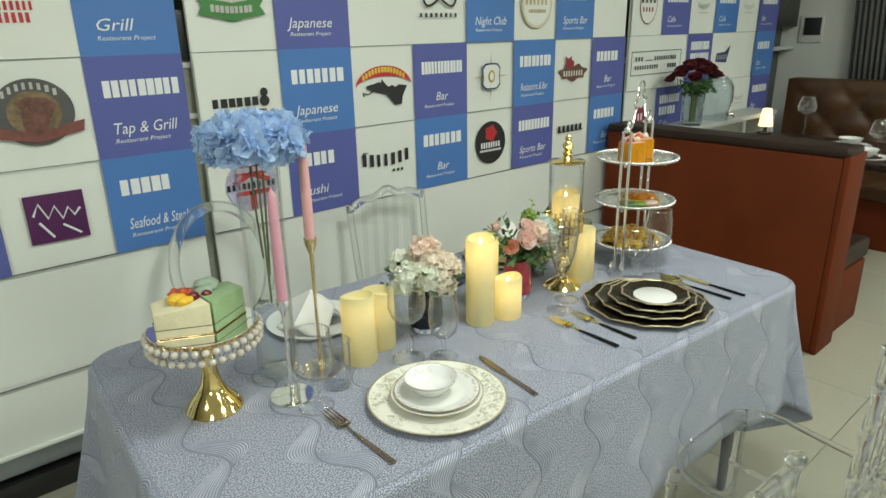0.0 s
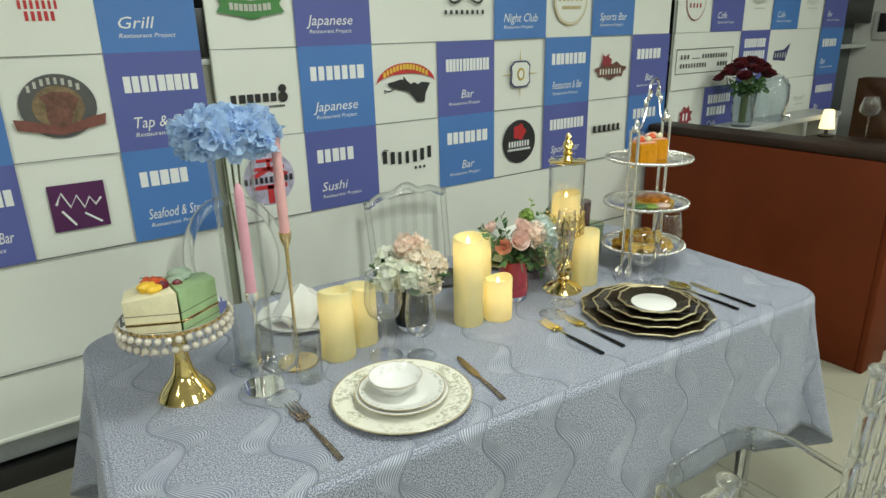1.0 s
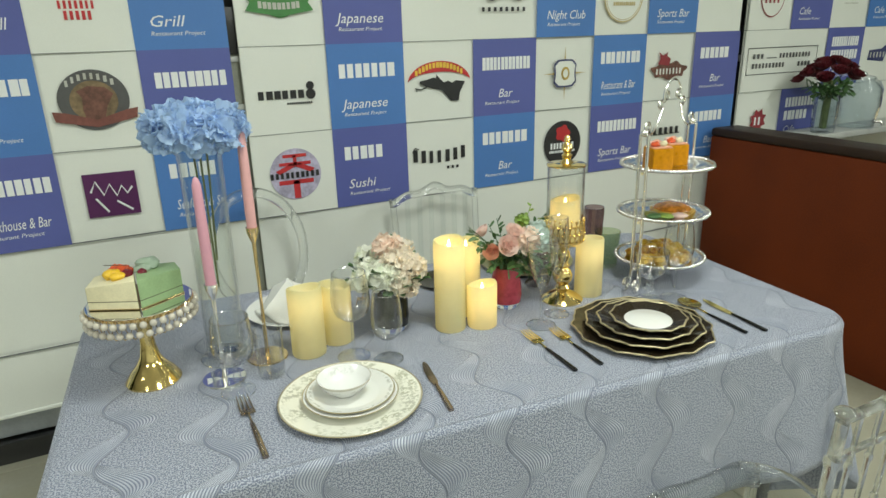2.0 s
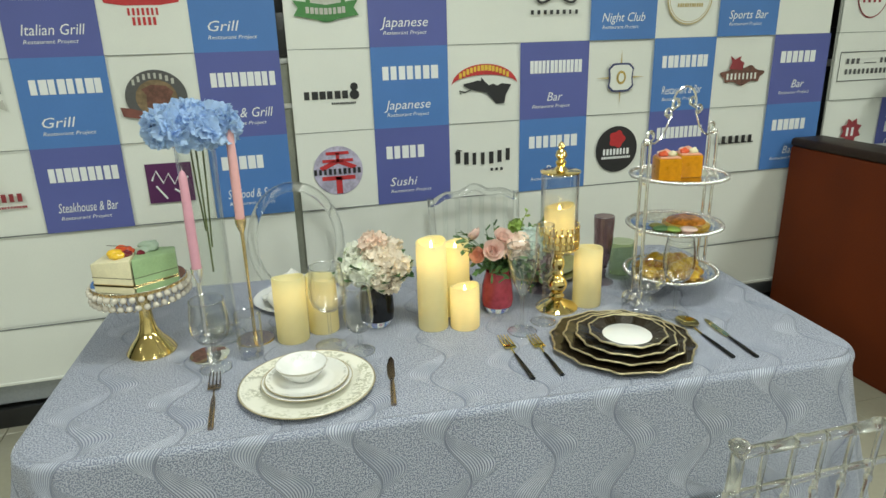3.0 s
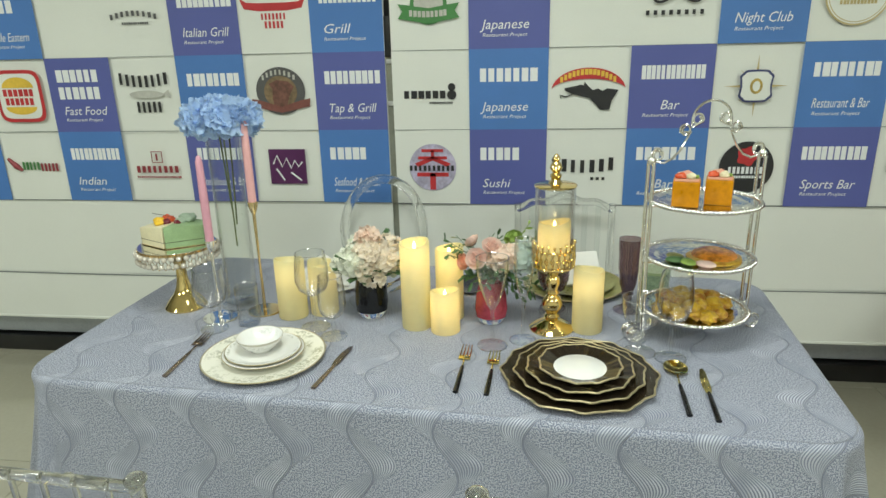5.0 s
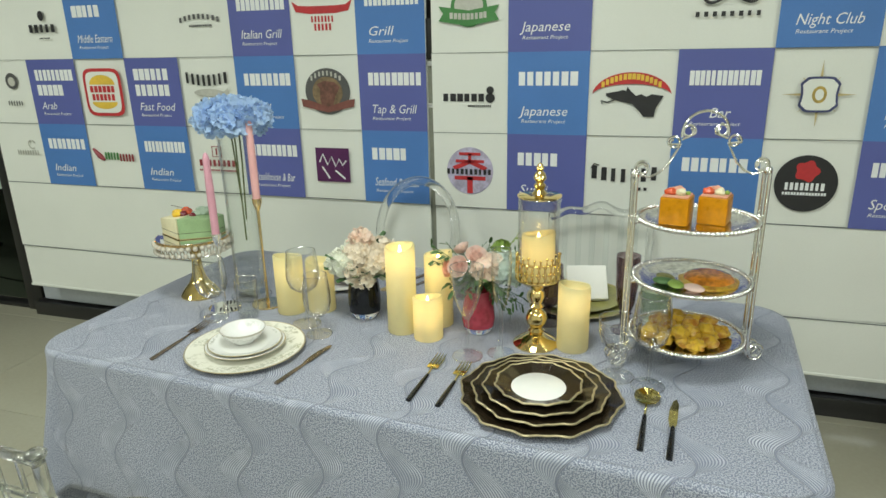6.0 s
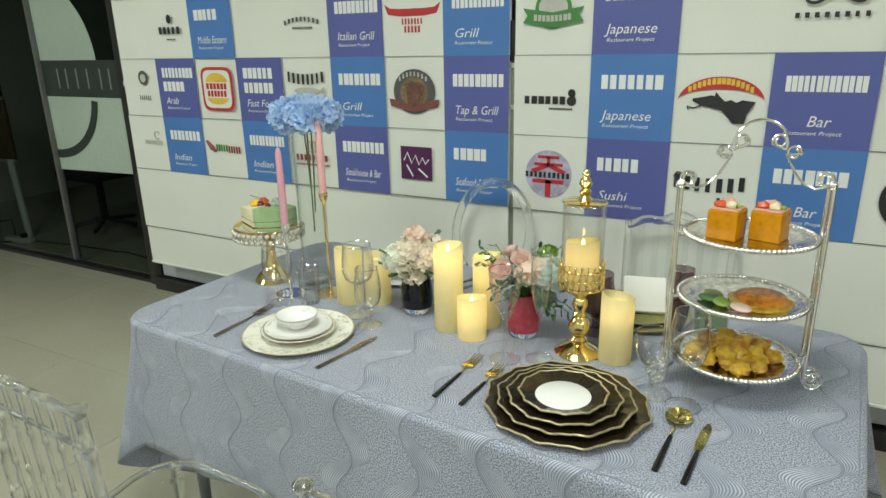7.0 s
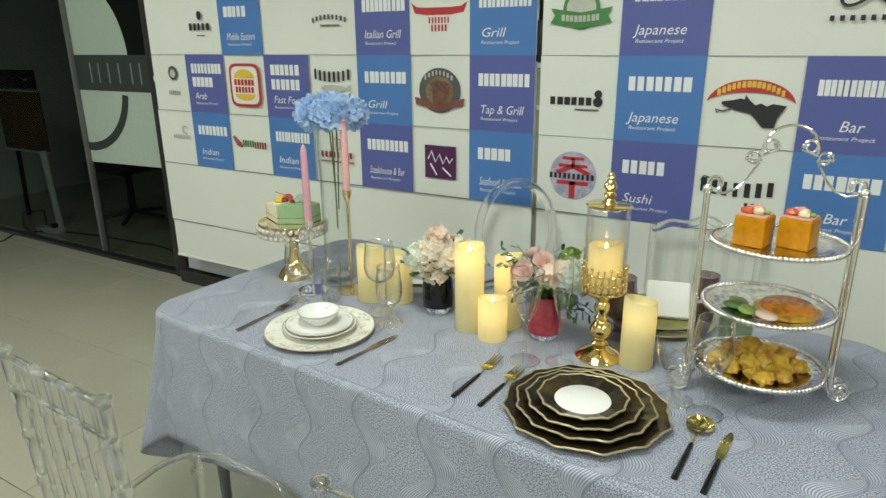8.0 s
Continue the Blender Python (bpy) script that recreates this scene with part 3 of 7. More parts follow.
def emblem(kind, cx, cz, s, y, parent):
    """A plain printed emblem: cell centre, cell size, depth."""
    g, mats = G(), ["black_ink"]
    d = 0.0012
    if kind == "badge_green":
        mats = ["green_ink", "pale_ink", "leaf_light"]
        g.flat(circle_pts(cx, cz + 0.04 * s, 0.24 * s, y, 40), 0)
        g.flat(circle_pts(cx, cz + 0.06 * s, 0.19 * s, y - d, 40, rz=0.16 * s), 1)
        g.flat([(cx - 0.40 * s, y - 2 * d, cz - 0.12 * s), (cx, y - 2 * d, cz - 0.19 * s), (cx + 0.40 * s, y - 2 * d, cz - 0.12 * s), (cx + 0.34 * s, y - 2 * d, cz - 0.03 * s), (cx + 0.40 * s, y - 2 * d, cz + 0.06 * s), (cx, y - 2 * d, cz), (cx - 0.40 * s, y - 2 * d, cz + 0.06 * s), (cx - 0.34 * s, y - 2 * d, cz - 0.03 * s)], 0)
        bars(g, cx - 0.25 * s, cz - 0.11 * s, 9, 0.5 * s, 0.075 * s, y - 3 * d, 1, 3, -0.02 * s)
    elif kind == "loops_black":
        n = 64
        pts = [(cx + 0.30 * s * math.sin(t * 2 * math.pi / n) , y - d, cz + 0.10 * s + 0.11 * s * math.sin(4 * math.pi * t / n)) for t in range(n)]
        g.tube(pts, 0.016 * s, 6, 0, True)
        bars(g, cx - 0.37 * s, cz - 0.16 * s, 8, 0.74 * s, 0.055 * s, y, 0, 5, slim=0.45)
    elif kind == "circle_gold":
        mats = ["gold_ink", "fabric"]
        for r, k in ((0.37, 0), (0.35, 1), (0.335, 0), (0.325, 1)):
            g.flat(circle_pts(cx, cz + 0.03 * s, r * s, y - d * (0.5 - r) * 20, 48), k)
        bars(g, cx - 0.28 * s, cz + 0.02 * s, 6, 0.56 * s, 0.14 * s, y - 5 * d, 0, 2, slim=0.5)
        bars(g, cx - 0.2 * s, cz - 0.1 * s, 11, 0.42 * s, 0.05 * s, y - 5 * d, 0, 8)
    elif kind == "word_black":
        bars(g, cx - 0.36 * s, cz - 0.10 * s, 6, 0.58 * s, 0.10 * s, y, 0, 1, slim=0.78)
        g.flat(circle_pts(cx + 0.28 * s, cz - 0.055 * s, 0.062 * s, y, 20), 0)
        g.flat(circle_pts(cx + 0.28 * s, cz + 0.045 * s, 0.050 * s, y, 20), 0)
        bars(g, cx - 0.02 * s, cz - 0.17 * s, 12, 0.32 * s, 0.025 * s, y, 0, 7)
    elif kind == "arc_red":
        mats = ["red_ink", "black_ink", "yellow_ink"]
        top = [(cx + 0.47 * s * math.cos(radians(a)), y, cz - 0.03 * s + 0.29 * s * math.sin(radians(a))) for a in range(8, 173, 6)]
        low = [(cx + 0.47 * s * math.cos(radians(a)), y, cz - 0.02 * s + 0.14 * s * math.sin(radians(a))) for a in range(172, 7, -6)]
        g.flat(top + low, 0)
        bars(g, cx - 0.36 * s, cz + 0.175 * s, 14, 0.72 * s, 0.07 * s, y - d, 2, 4, 0.11 * s)
        head = [(-0.30, -0.02), (-0.22, -0.06), (-0.12, -0.09), (0.02, -0.12), (0.10, -0.20), (0.16, -0.27), (0.28, -0.27), (0.30, -0.16), (0.38, -0.02), (0.24, 0.0), (0.18, -0.03), (0.12, 0.0), (0.06, -0.02), (0.0, 0.03), (-0.05, 0.09), (-0.06, 0.04), (-0.10, 0.05), (-0.18, 0.03), (-0.30, 0.01)]
        g.flat([(cx + a * s, y - 2 * d, cz + b * s) for a, b in head], 1)
        g.tube([(cx + a * s, y - d, cz + b * s) for a, b in ((-0.2, -0.07), (-0.28, -0.10), (-0.36, -0.08), (-0.34, -0.12))], 0.008 * s, 6, 1)
    elif kind == "star_frame":
        mats = ["gold_ink", "navy_ink", "fabric", "ochre_ink"]
        for a in range(0, 360, 45):
            r, w = (0.38, 0.03) if a % 90 == 0 else (0.28, 0.025)
            c, q = math.cos(radians(a)), math.sin(radians(a))
            g.flat([(cx - q * w * s, y, cz + c * w * s), (cx + q * w * s, y, cz - c * w * s), (cx + c * r * s, y, cz + q * r * s)], 0)
        for h, k, e in ((0.20, 1, 2), (0.175, 2, 3)):
            g.flat([(cx + h * s * math.copysign(abs(math.cos(radians(a))) ** 0.5, math.cos(radians(a))) * (1 - 0.06 * math.cos(radians(8 * a))), y - e * d, cz + h * s * math.copysign(abs(math.sin(radians(a))) ** 0.5, math.sin(radians(a)))) for a in range(0, 360, 10)], k)
        g.flat(circle_pts(cx, cz, 0.075 * s, y - 4 * d, 24, rz=0.095 * s), 3)
        g.flat(circle_pts(cx, cz, 0.045 * s, y - 5 * d, 24, rz=0.062 * s), 2)
    elif kind == "scrawl_red":
        mats = ["dark_red_ink", "brown_ink", "fabric"]
        g.flat([(cx + s * (0.37 * math.cos(radians(a))) * (1 + 0.10 * math.sin(radians(5 * a))), y, cz - 0.05 * s + 0.13 * s * math.sin(radians(a)) * (1 + 0.2 * math.sin(radians(7 * a)))) for a in range(0, 360, 6)], 1)
        g.flat([(cx + (a * 0.9 - 0.14) * s, y - d, cz + b * s) for a, b in ((-0.12, 0.05), (0.14, 0.02), (0.17, 0.13), (0.08, 0.17), (0.10, 0.23), (-0.02, 0.18), (-0.11, 0.24), (-0.07, 0.14))], 0)
        bars(g, cx - 0.28 * s, cz - 0.11 * s, 8, 0.56 * s, 0.09 * s, y - 2 * d, 2, 6, slim=0.45)
    elif kind == "disc_sun":
        mats = ["lilac_ink", "red_ink", "black_ink", "navy_ink"]
        g.flat(circle_pts(cx, cz, 0.325 * s, y, 44), 0)
        g.flat([(cx + 0.32 * s * math.cos(radians(a)), y - d, cz + 0.32 * s * math.sin(radians(a))) for a in range(200, 341, 10)], 3 if s > 1 else 0)
        for x0, z0, x1, z1 in ((-0.15, 0.215, 0.15, 0.255), (-0.20, 0.115, 0.20, 0.155), (-0.022, 0.10, 0.022, 0.24), (-0.22, -0.125, 0.22, -0.070), (-0.04, -0.31, 0.04, -0.08)):
            g.flat([(cx + a * s, y - 2 * d, cz + b * s) for a, b in ((x0, z0), (x1, z0), (x1, z1), (x0, z1))], 1)
        for k in (-1, 1):
            pts = [(cx, cz + 0.10 * s), (cx + k * 0.05 * s, cz + 0.14 * s), (cx + k * 0.25 * s, cz + 0.055 * s), (cx + k * 0.20 * s, cz + 0.010 * s)]
            g.flat([(a, y - 2 * d, b) for a, b in (pts if k < 0 else pts)][::-k], 1)
        bars(g, cx - 0.32 * s, cz - 0.045 * s, 10, 0.64 * s, 0.075 * s, y - 3 * d, 2, 9, slim=0.6)
    elif kind == "word_arched":
        bars(g, cx - 0.43 * s, cz - 0.07 * s, 7, 0.86 * s, 0.17 * s, y, 0, 2, -0.05 * s, 0.5)
        bars(g, cx + 0.08 * s, cz - 0.17 * s, 3, 0.22 * s, 0.04 * s, y, 0, 5, slim=0.5)
        g.tube([(cx - 0.44 * s, y, cz + 0.10 * s), (cx - 0.40 * s, y, cz + 0.16 * s), (cx - 0.34 * s, y, cz + 0.14 * s)], 0.007 * s, 5)
    elif kind == "disc_black":
        mats = ["black_ink", "red_ink", "white_ink"]
        g.flat(circle_pts(cx, cz, 0.34 * s, y, 44), 0)
        g.flat([(cx + s * 0.125 * math.cos(radians(a)) * (1 + 0.12 * math.cos(radians(5 * a))), y - d, cz + 0.15 * s + 0.12 * s * math.sin(radians(a)) * (1 + 0.12 * math.cos(radians(5 * a)))) for a in range(0, 360, 8)], 1)
        bars(g, cx - 0.22 * s, cz - 0.08 * s, 8, 0.44 * s, 0.09 * s, y - d, 2, 3, slim=0.66)
        bars(g, cx - 0.24 * s, cz - 0.14 * s, 15, 0.48 * s, 0.035 * s, y - d, 2, 8)
    elif kind == "word_serif":
        bars(g, cx - 0.36 * s, cz - 0.05 * s, 6, 0.72 * s, 0.12 * s, y, 0, 11, slim=0.55)
        bars(g, cx - 0.36 * s, cz - 0.05 * s, 6, 0.72 * s, 0.018 * s, y, 0, 11, slim=0.85)
    elif kind == "ring_bull":
        mats = ["grey_ink", "tan_ink", "brown_ink", "dull_red_ink", "pale_ink"]
        g.flat(circle_pts(cx, cz + 0.02 * s, 0.35 * s, y, 44, rz=0.32 * s), 0)
        g.flat(circle_pts(cx, cz + 0.01 * s, 0.235 * s, y - d, 40, rz=0.215 * s), 1)
        head = [(-0.10, -0.19), (0.07, -0.21), (0.12, -0.05), (0.20, 0.08), (0.12, 0.15), (-0.04, 0.17), (-0.16, 0.12), (-0.11, 0.05), (-0.12, -0.08)]
        g.flat([(cx + a * s, y - 2 * d, cz + b * s) for a, b in head], 2)
        g.flat([(cx + a * s, y - 3 * d, cz + b * s) for a, b in ((-0.40, -0.19), (0.0, -0.27), (0.40, -0.19), (0.42, -0.08), (0.30, -0.10), (0.0, -0.19), (-0.30, -0.10), (-0.42, -0.08))], 3)
        bars(g, cx - 0.25 * s, cz + 0.24 * s, 8, 0.5 * s, 0.065 * s, y - d, 4, 4, 0.09 * s, 0.5)
    elif kind == "square_purple":
        mats = ["purple_ink", "white_ink"]
        g.flat([(cx - 0.27 * s, y, cz - 0.25 * s), (cx + 0.27 * s, y, cz - 0.25 * s), (cx + 0.27 * s, y, cz + 0.25 * s), (cx - 0.27 * s, y, cz + 0.25 * s)], 0)
        for line in (((-0.21, 0.04), (-0.15, 0.16), (-0.08, 0.00), (-0.01, 0.12), (0.05, -0.02), (0.11, 0.09), (0.16, 0.0), (0.22, 0.07)), ((-0.17, -0.03), (-0.06, -0.20)), ((0.04, -0.08), (0.19, -0.20))):
            g.tube([(cx + a * s, y - d, cz + b * s) for a, b in line], 0.013 * s, 6, 1)
    elif kind == "box_word_red":
        mats = ["dark_red_ink", "grey_ink"]
        g.tube([(cx + a * s, y, cz + b * s) for a, b in ((-0.08, 0.06), (0.08, 0.06), (0.08, 0.22), (-0.08, 0.22))], 0.008 * s, 5, 0, True)
        g.flat([(cx + a * s, y, cz + b * s) for a, b in ((-0.02, 0.09), (0.01, 0.09), (0.01, 0.19), (-0.02, 0.19))], 0)
        bars(g, cx - 0.34 * s, cz - 0.09 * s, 8, 0.68 * s, 0.10 * s, y, 0, 6, slim=0.6)
        bars(g, cx - 0.35 * s, cz - 0.17 * s, 22, 0.7 * s, 0.03 * s, y, 0, 7)
    elif kind == "word_fish":
        mats = ["black_ink", "pale_ink"]
        bars(g, cx - 0.38 * s, cz + 0.10 * s, 8, 0.76 * s, 0.16 * s, y, 0, 3, -0.05 * s, 0.5)
        bars(g, cx - 0.17 * s, cz - 0.25 * s, 5, 0.4 * s, 0.15 * s, y, 0, 5, 0, 0.5)
        g.flat([(cx + 0.26 * s * math.cos(radians(a)), y - d, cz + 0.055 * s * math.sin(radians(a))) for a in range(0, 360, 12)], 1)
        g.flat([(cx + a * s, y - d, cz + b * s) for a, b in ((0.24, 0.0), (0.36, -0.06), (0.34, 0.07))], 1)
    elif kind == "bun_red":
        mats = ["red_ink", "fabric", "yellow_ink"]
        def rounded(w, h, e, k):
            g.flat([(cx + w * s * math.copysign(abs(math.cos(radians(a))) ** 0.35, math.cos(radians(a))), y - e * d, cz + h * s * math.copysign(abs(math.sin(radians(a))) ** 0.35, math.sin(radians(a)))) for a in range(0, 360, 8)], k)
        rounded(0.37, 0.37, 0, 0)
        rounded(0.32, 0.32, 1, 1)
        g.flat([(cx + 0.25 * s * math.cos(radians(a)), y - 2 * d, cz + 0.12 * s + 0.15 * s * math.sin(radians(a))) for a in range(0, 181, 12)], 2)
        g.flat([(cx + 0.25 * s * math.cos(radians(a)), y - 2 * d, cz - 0.15 * s + 0.11 * s * math.sin(radians(a))) for a in range(180, 361, 12)], 2)
        bars(g, cx - 0.25 * s, cz + 0.0 * s, 6, 0.5 * s, 0.10 * s, y - 2 * d, 0, 3)
        bars(g, cx - 0.23 * s, cz - 0.125 * s, 6, 0.46 * s, 0.10 * s, y - 2 * d, 0, 4)
    elif kind == "horns_red":
        mats = ["red_ink"]
        g.flat([(cx + a * s, y, cz + b * s) for a, b in ((-0.46, 0.20), (-0.40, 0.06), (-0.2, 0.03), (0.2, 0.03), (0.40, 0.06), (0.46, 0.20), (0.36, 0.14), (0.2, 0.13), (-0.2, 0.13), (-0.36, 0.14))], 0)
        bars(g, cx - 0.17 * s, cz - 0.08 * s, 7, 0.36 * s, 0.08 * s, y, 0, 3, slim=0.55)
        bars(g, cx - 0.13 * s, cz - 0.19 * s, 5, 0.28 * s, 0.09 * s, y, 0, 5, slim=0.55)
    elif kind == "word_small_arc":
        mats = ["grey_ink"]
        bars(g, cx - 0.36 * s, cz + 0.02 * s, 9, 0.72 * s, 0.07 * s, y, 0, 3, 0.06 * s, 0.55)
        bars(g, cx - 0.2 * s, cz - 0.09 * s, 12, 0.4 * s, 0.03 * s, y, 0, 5)
    elif kind == "sprig_word":
        g.ball((cx, y, cz + 0.15 * s), 0.06 * s, 8, 5, 0, (1, 0.02, 1.3))
        bars(g, cx - 0.28 * s, cz - 0.10 * s, 5, 0.56 * s, 0.12 * s, y, 0, 2, slim=0.6)
        bars(g, cx - 0.1 * s, cz - 0.2 * s, 8, 0.22 * s, 0.02 * s, y, 0, 2)
    elif kind == "word_chilli":
        mats = ["dark_red_ink", "green_ink"]
        g.tube([(cx + a * s, y, cz + b * s) for a, b in ((-0.42, 0.12), (-0.30, 0.0), (-0.22, -0.06))], [0.02 * s, 0.045 * s, 0.02 * s], 6, 0)
        bars(g, cx - 0.2 * s, cz - 0.05 * s, 5, 0.3 * s, 0.12 * s, y, 1, 2, slim=0.6)
        bars(g, cx + 0.1 * s, cz - 0.07 * s, 5, 0.3 * s, 0.12 * s, y, 0, 3, slim=0.6)
    elif kind == "small_disc":
        mats = ["grey_ink", "pale_ink"]
        g.flat(circle_pts(cx + 0.1 * s, cz + 0.18 * s, 0.13 * s, y, 24), 0)
        g.flat(circle_pts(cx + 0.1 * s, cz + 0.17 * s, 0.075 * s, y - d, 20), 1)
        bars(g, cx - 0.06 * s, cz - 0.22 * s, 6, 0.34 * s, 0.08 * s, y, 0, 3, slim=0.4)
    elif kind == "pale_word":
        mats = ["pale_ink"]
        bars(g, cx - 0.1 * s, cz - 0.02 * s, 9, 0.5 * s, 0.08 * s, y, 0, 3, slim=0.5)
        g.tube(circle_pts(cx + 0.25 * s, cz + 0.16 * s, 0.07 * s, y, 14, 20, 300), 0.01 * s, 5)
    elif kind == "ring_cup":
        mats = ["dark_red_ink", "fabric", "grey_ink"]
        g.flat(circle_pts(cx, cz + 0.05 * s, 0.30 * s, y, 36, rz=0.36 * s), 0)
        g.flat(circle_pts(cx, cz + 0.05 * s, 0.28 * s, y - d, 36, rz=0.34 * s), 1)
        bars(g, cx - 0.26 * s, cz + 0.08 * s, 4, 0.54 * s, 0.15 * s, y - 2 * d, 2, 3, slim=0.6)
        bars(g, cx - 0.2 * s, cz - 0.08 * s, 4, 0.4 * s, 0.08 * s, y - 2 * d, 0, 3, slim=0.5)
    elif kind == "wide_box":
        mats = ["grey_ink"]
        g.tube([(cx + a * s, y, cz + b * s) for a, b in ((-0.45, -0.22), (1.35, -0.22), (1.35, 0.22), (-0.45, 0.22))], 0.007 * s, 5, 0, True)
        bars(g, cx - 0.32 * s, cz + 0.04 * s, 3, 0.3 * s, 0.08 * s, y, 0, 3, slim=0.6)
        g.flat([(cx + a * s, y, cz + b * s) for a, b in ((0.03, 0.04), (0.28, 0.04), (0.28, 0.055), (0.03, 0.055))], 0)
        bars(g, cx + 0.35 * s, cz + 0.04 * s, 10, 0.85 * s, 0.08 * s, y, 0, 3, slim=0.6)
        bars(g, cx - 0.32 * s, cz - 0.12 * s, 10, 0.85 * s, 0.08 * s, y, 0, 4, slim=0.6)
        bars(g, cx + 0.86 * s, cz - 0.12 * s, 4, 0.36 * s, 0.08 * s, y, 0, 5, slim=0.6)
    elif kind == "star_red":
        mats = ["dark_red_ink", "white_ink"]
        g.flat([(cx + s * (0.22 if i % 2 else 0.15) * math.cos(radians(i * 22.5)), y, cz + s * (0.22 if i % 2 else 0.15) * math.sin(radians(i * 22.5))) for i in range(16)], 0)
        bars(g, cx - 0.1 * s, cz - 0.08 * s, 2, 0.2 * s, 0.14 * s, y - d, 1, 3, slim=0.5)
    elif kind == "wing_blue":
        mats = ["navy_ink", "pale_ink"]
        g.flat([(cx + a * s, y, cz + b * s) for a, b in ((-0.3, -0.1), (0.2, -0.14), (0.34, 0.24), (0.1, 0.1), (-0.28, 0.08))], 0)
        bars(g, cx - 0.24 * s, cz - 0.06 * s, 5, 0.5 * s, 0.1 * s, y - d, 1, 3, slim=0.4)
    else:
        mats = ["pale_ink"]
        bars(g, cx - 0.25 * s, cz - 0.02 * s, 7, 0.5 * s, 0.09 * s, y, 0, 3, -0.05 * s, 0.45)
        g.flat([(cx + a * s, y, cz + b * s) for a, b in ((-0.2, -0.1), (0.2, -0.1), (0.2, -0.085), (-0.2, -0.085))], 0)
    # one mesh an ink: the first is the emblem's ground, the others lie on it as marks
    base = None
    for slot, ink in enumerate(mats):
        picked = [f for f, k in zip(g.f, g.k) if k == slot]
        if not picked:
            continue
        used = sorted({i for f in picked for i in f})
        at = {old: i for i, old in enumerate(used)}
        piece = G().add([g.v[i] for i in used], [tuple(at[i] for i in f) for f in picked])
        ob = part("mark" if base else "emblem", piece, M[ink], base or parent, "", False)
        base = base or ob
    return base


ROW_Z = (1.695, 1.398, 1.100, 0.803)


def banner(x0, x1, y, edges, cells, label):
    """A hanging printed banner. edges: cell boundaries in x; cells: rows of (ground, letters, caption) or emblem names."""
    b = thing("banner", ((x0 + x1) / 2, y, 0.0), label, "banner", "sponsor banners")
    cx = (x0 + x1) / 2
    z_cuts = [0.243, 0.463, 0.803, 1.100, 1.398, 1.695, 2.30]
    for k, (a, c) in enumerate(zip(z_cuts, z_cuts[1:])):
        g, n = G(), 24
        verts, faces = [], []
        for i in range(n + 1):
            for z in (a + 0.0008, c - 0.0008):
                x = x0 + (x1 - x0) * i / n
                verts.append((x - cx, 0.004 * math.sin(x * 2.1 + k) + 0.002 * math.sin(x * 7 + 2 * k), z))
        faces = [(2 * i, 2 * i + 2, 2 * i + 3, 2 * i + 1) for i in range(n)]
        g.add(verts, faces)
        g.add([(p[0], p[1] + 0.003, p[2]) for p in verts], [f[::-1] for f in faces])
        g.box((0, 0.012, (a + c) / 2), (x1 - x0, 0.006, c - a - 0.002))
        part("fabric_strip", g, M["fabric"], b, "", False)
        if k:
            line = [(x0 - cx + (x1 - x0) * i / 16, -0.0055, a - 0.006 * math.sin(math.pi * i / 16) * (k == 1)) for i in range(17)]
            part("seam", G().tube(line, 0.0026 if k == 1 else 0.0022 if k < 3 else 0.0012, 4), M["seam"], b)
    yp = -0.0075
    for r, row in enumerate(cells):
        zt, zb = ROW_Z[r], ROW_Z[r + 1]
        for c, cell in enumerate(row):
            a, e = edges[c] - cx, edges[c + 1] - cx
            s = zt - zb
            if cell is None:
                continue
            if isinstance(cell, str):
                emblem(cell, (a + e) / 2, (zt + zb) / 2, s * 0.97, yp, b)
                continue
            ground, letters, caption = cell
            sq = part("printed_square", G().flat([(a, yp, zb), (e, yp, zb), (e, yp, zt), (a, yp, zt)]), M[ground], b, "", False)
            g = G()
            for i, count in enumerate(letters):
                big = len(letters) > 1
                bars(g, a + 0.14 * s, zb + (0.68 - i * 0.23 if big else 0.60) * s, count, min(0.105 * count, 0.76) * s, 0.165 * s, yp - 0.0015, 0, c + 3 * r + i, 0, 0.82)
            part("name_lettering", g, M["white_ink"], sq, "", False)
            if caption:
                for txt, wide, tall, dx, dz in ((caption, min(0.66, 0.070 * len(caption.strip()) + 0.03), 0.165, 0.16, 0.235), ("Restaurant Project", 0.56, 0.062, 0.17, 0.145)):
                    lead = 0.22 if txt[0] == " " else 0.0
                    me = word(txt.strip(), 0.25)
                    t = part("caption", me, None, sq)
                    span = max(v.co.x for v in me.vertices)
                    t.scale = (wide * s / span, 1, tall * s)
                    t.location = (a + (dx + lead) * s, yp - 0.0015, zb + dz * s)
    # sewn hem along the bottom
    part("hem", G().box((0, 0.0, 0.240), (x1 - x0, 0.016, 0.012), 0, 0.003), M["fabric"], b)
    return b


I, B = "indigo", "blue"


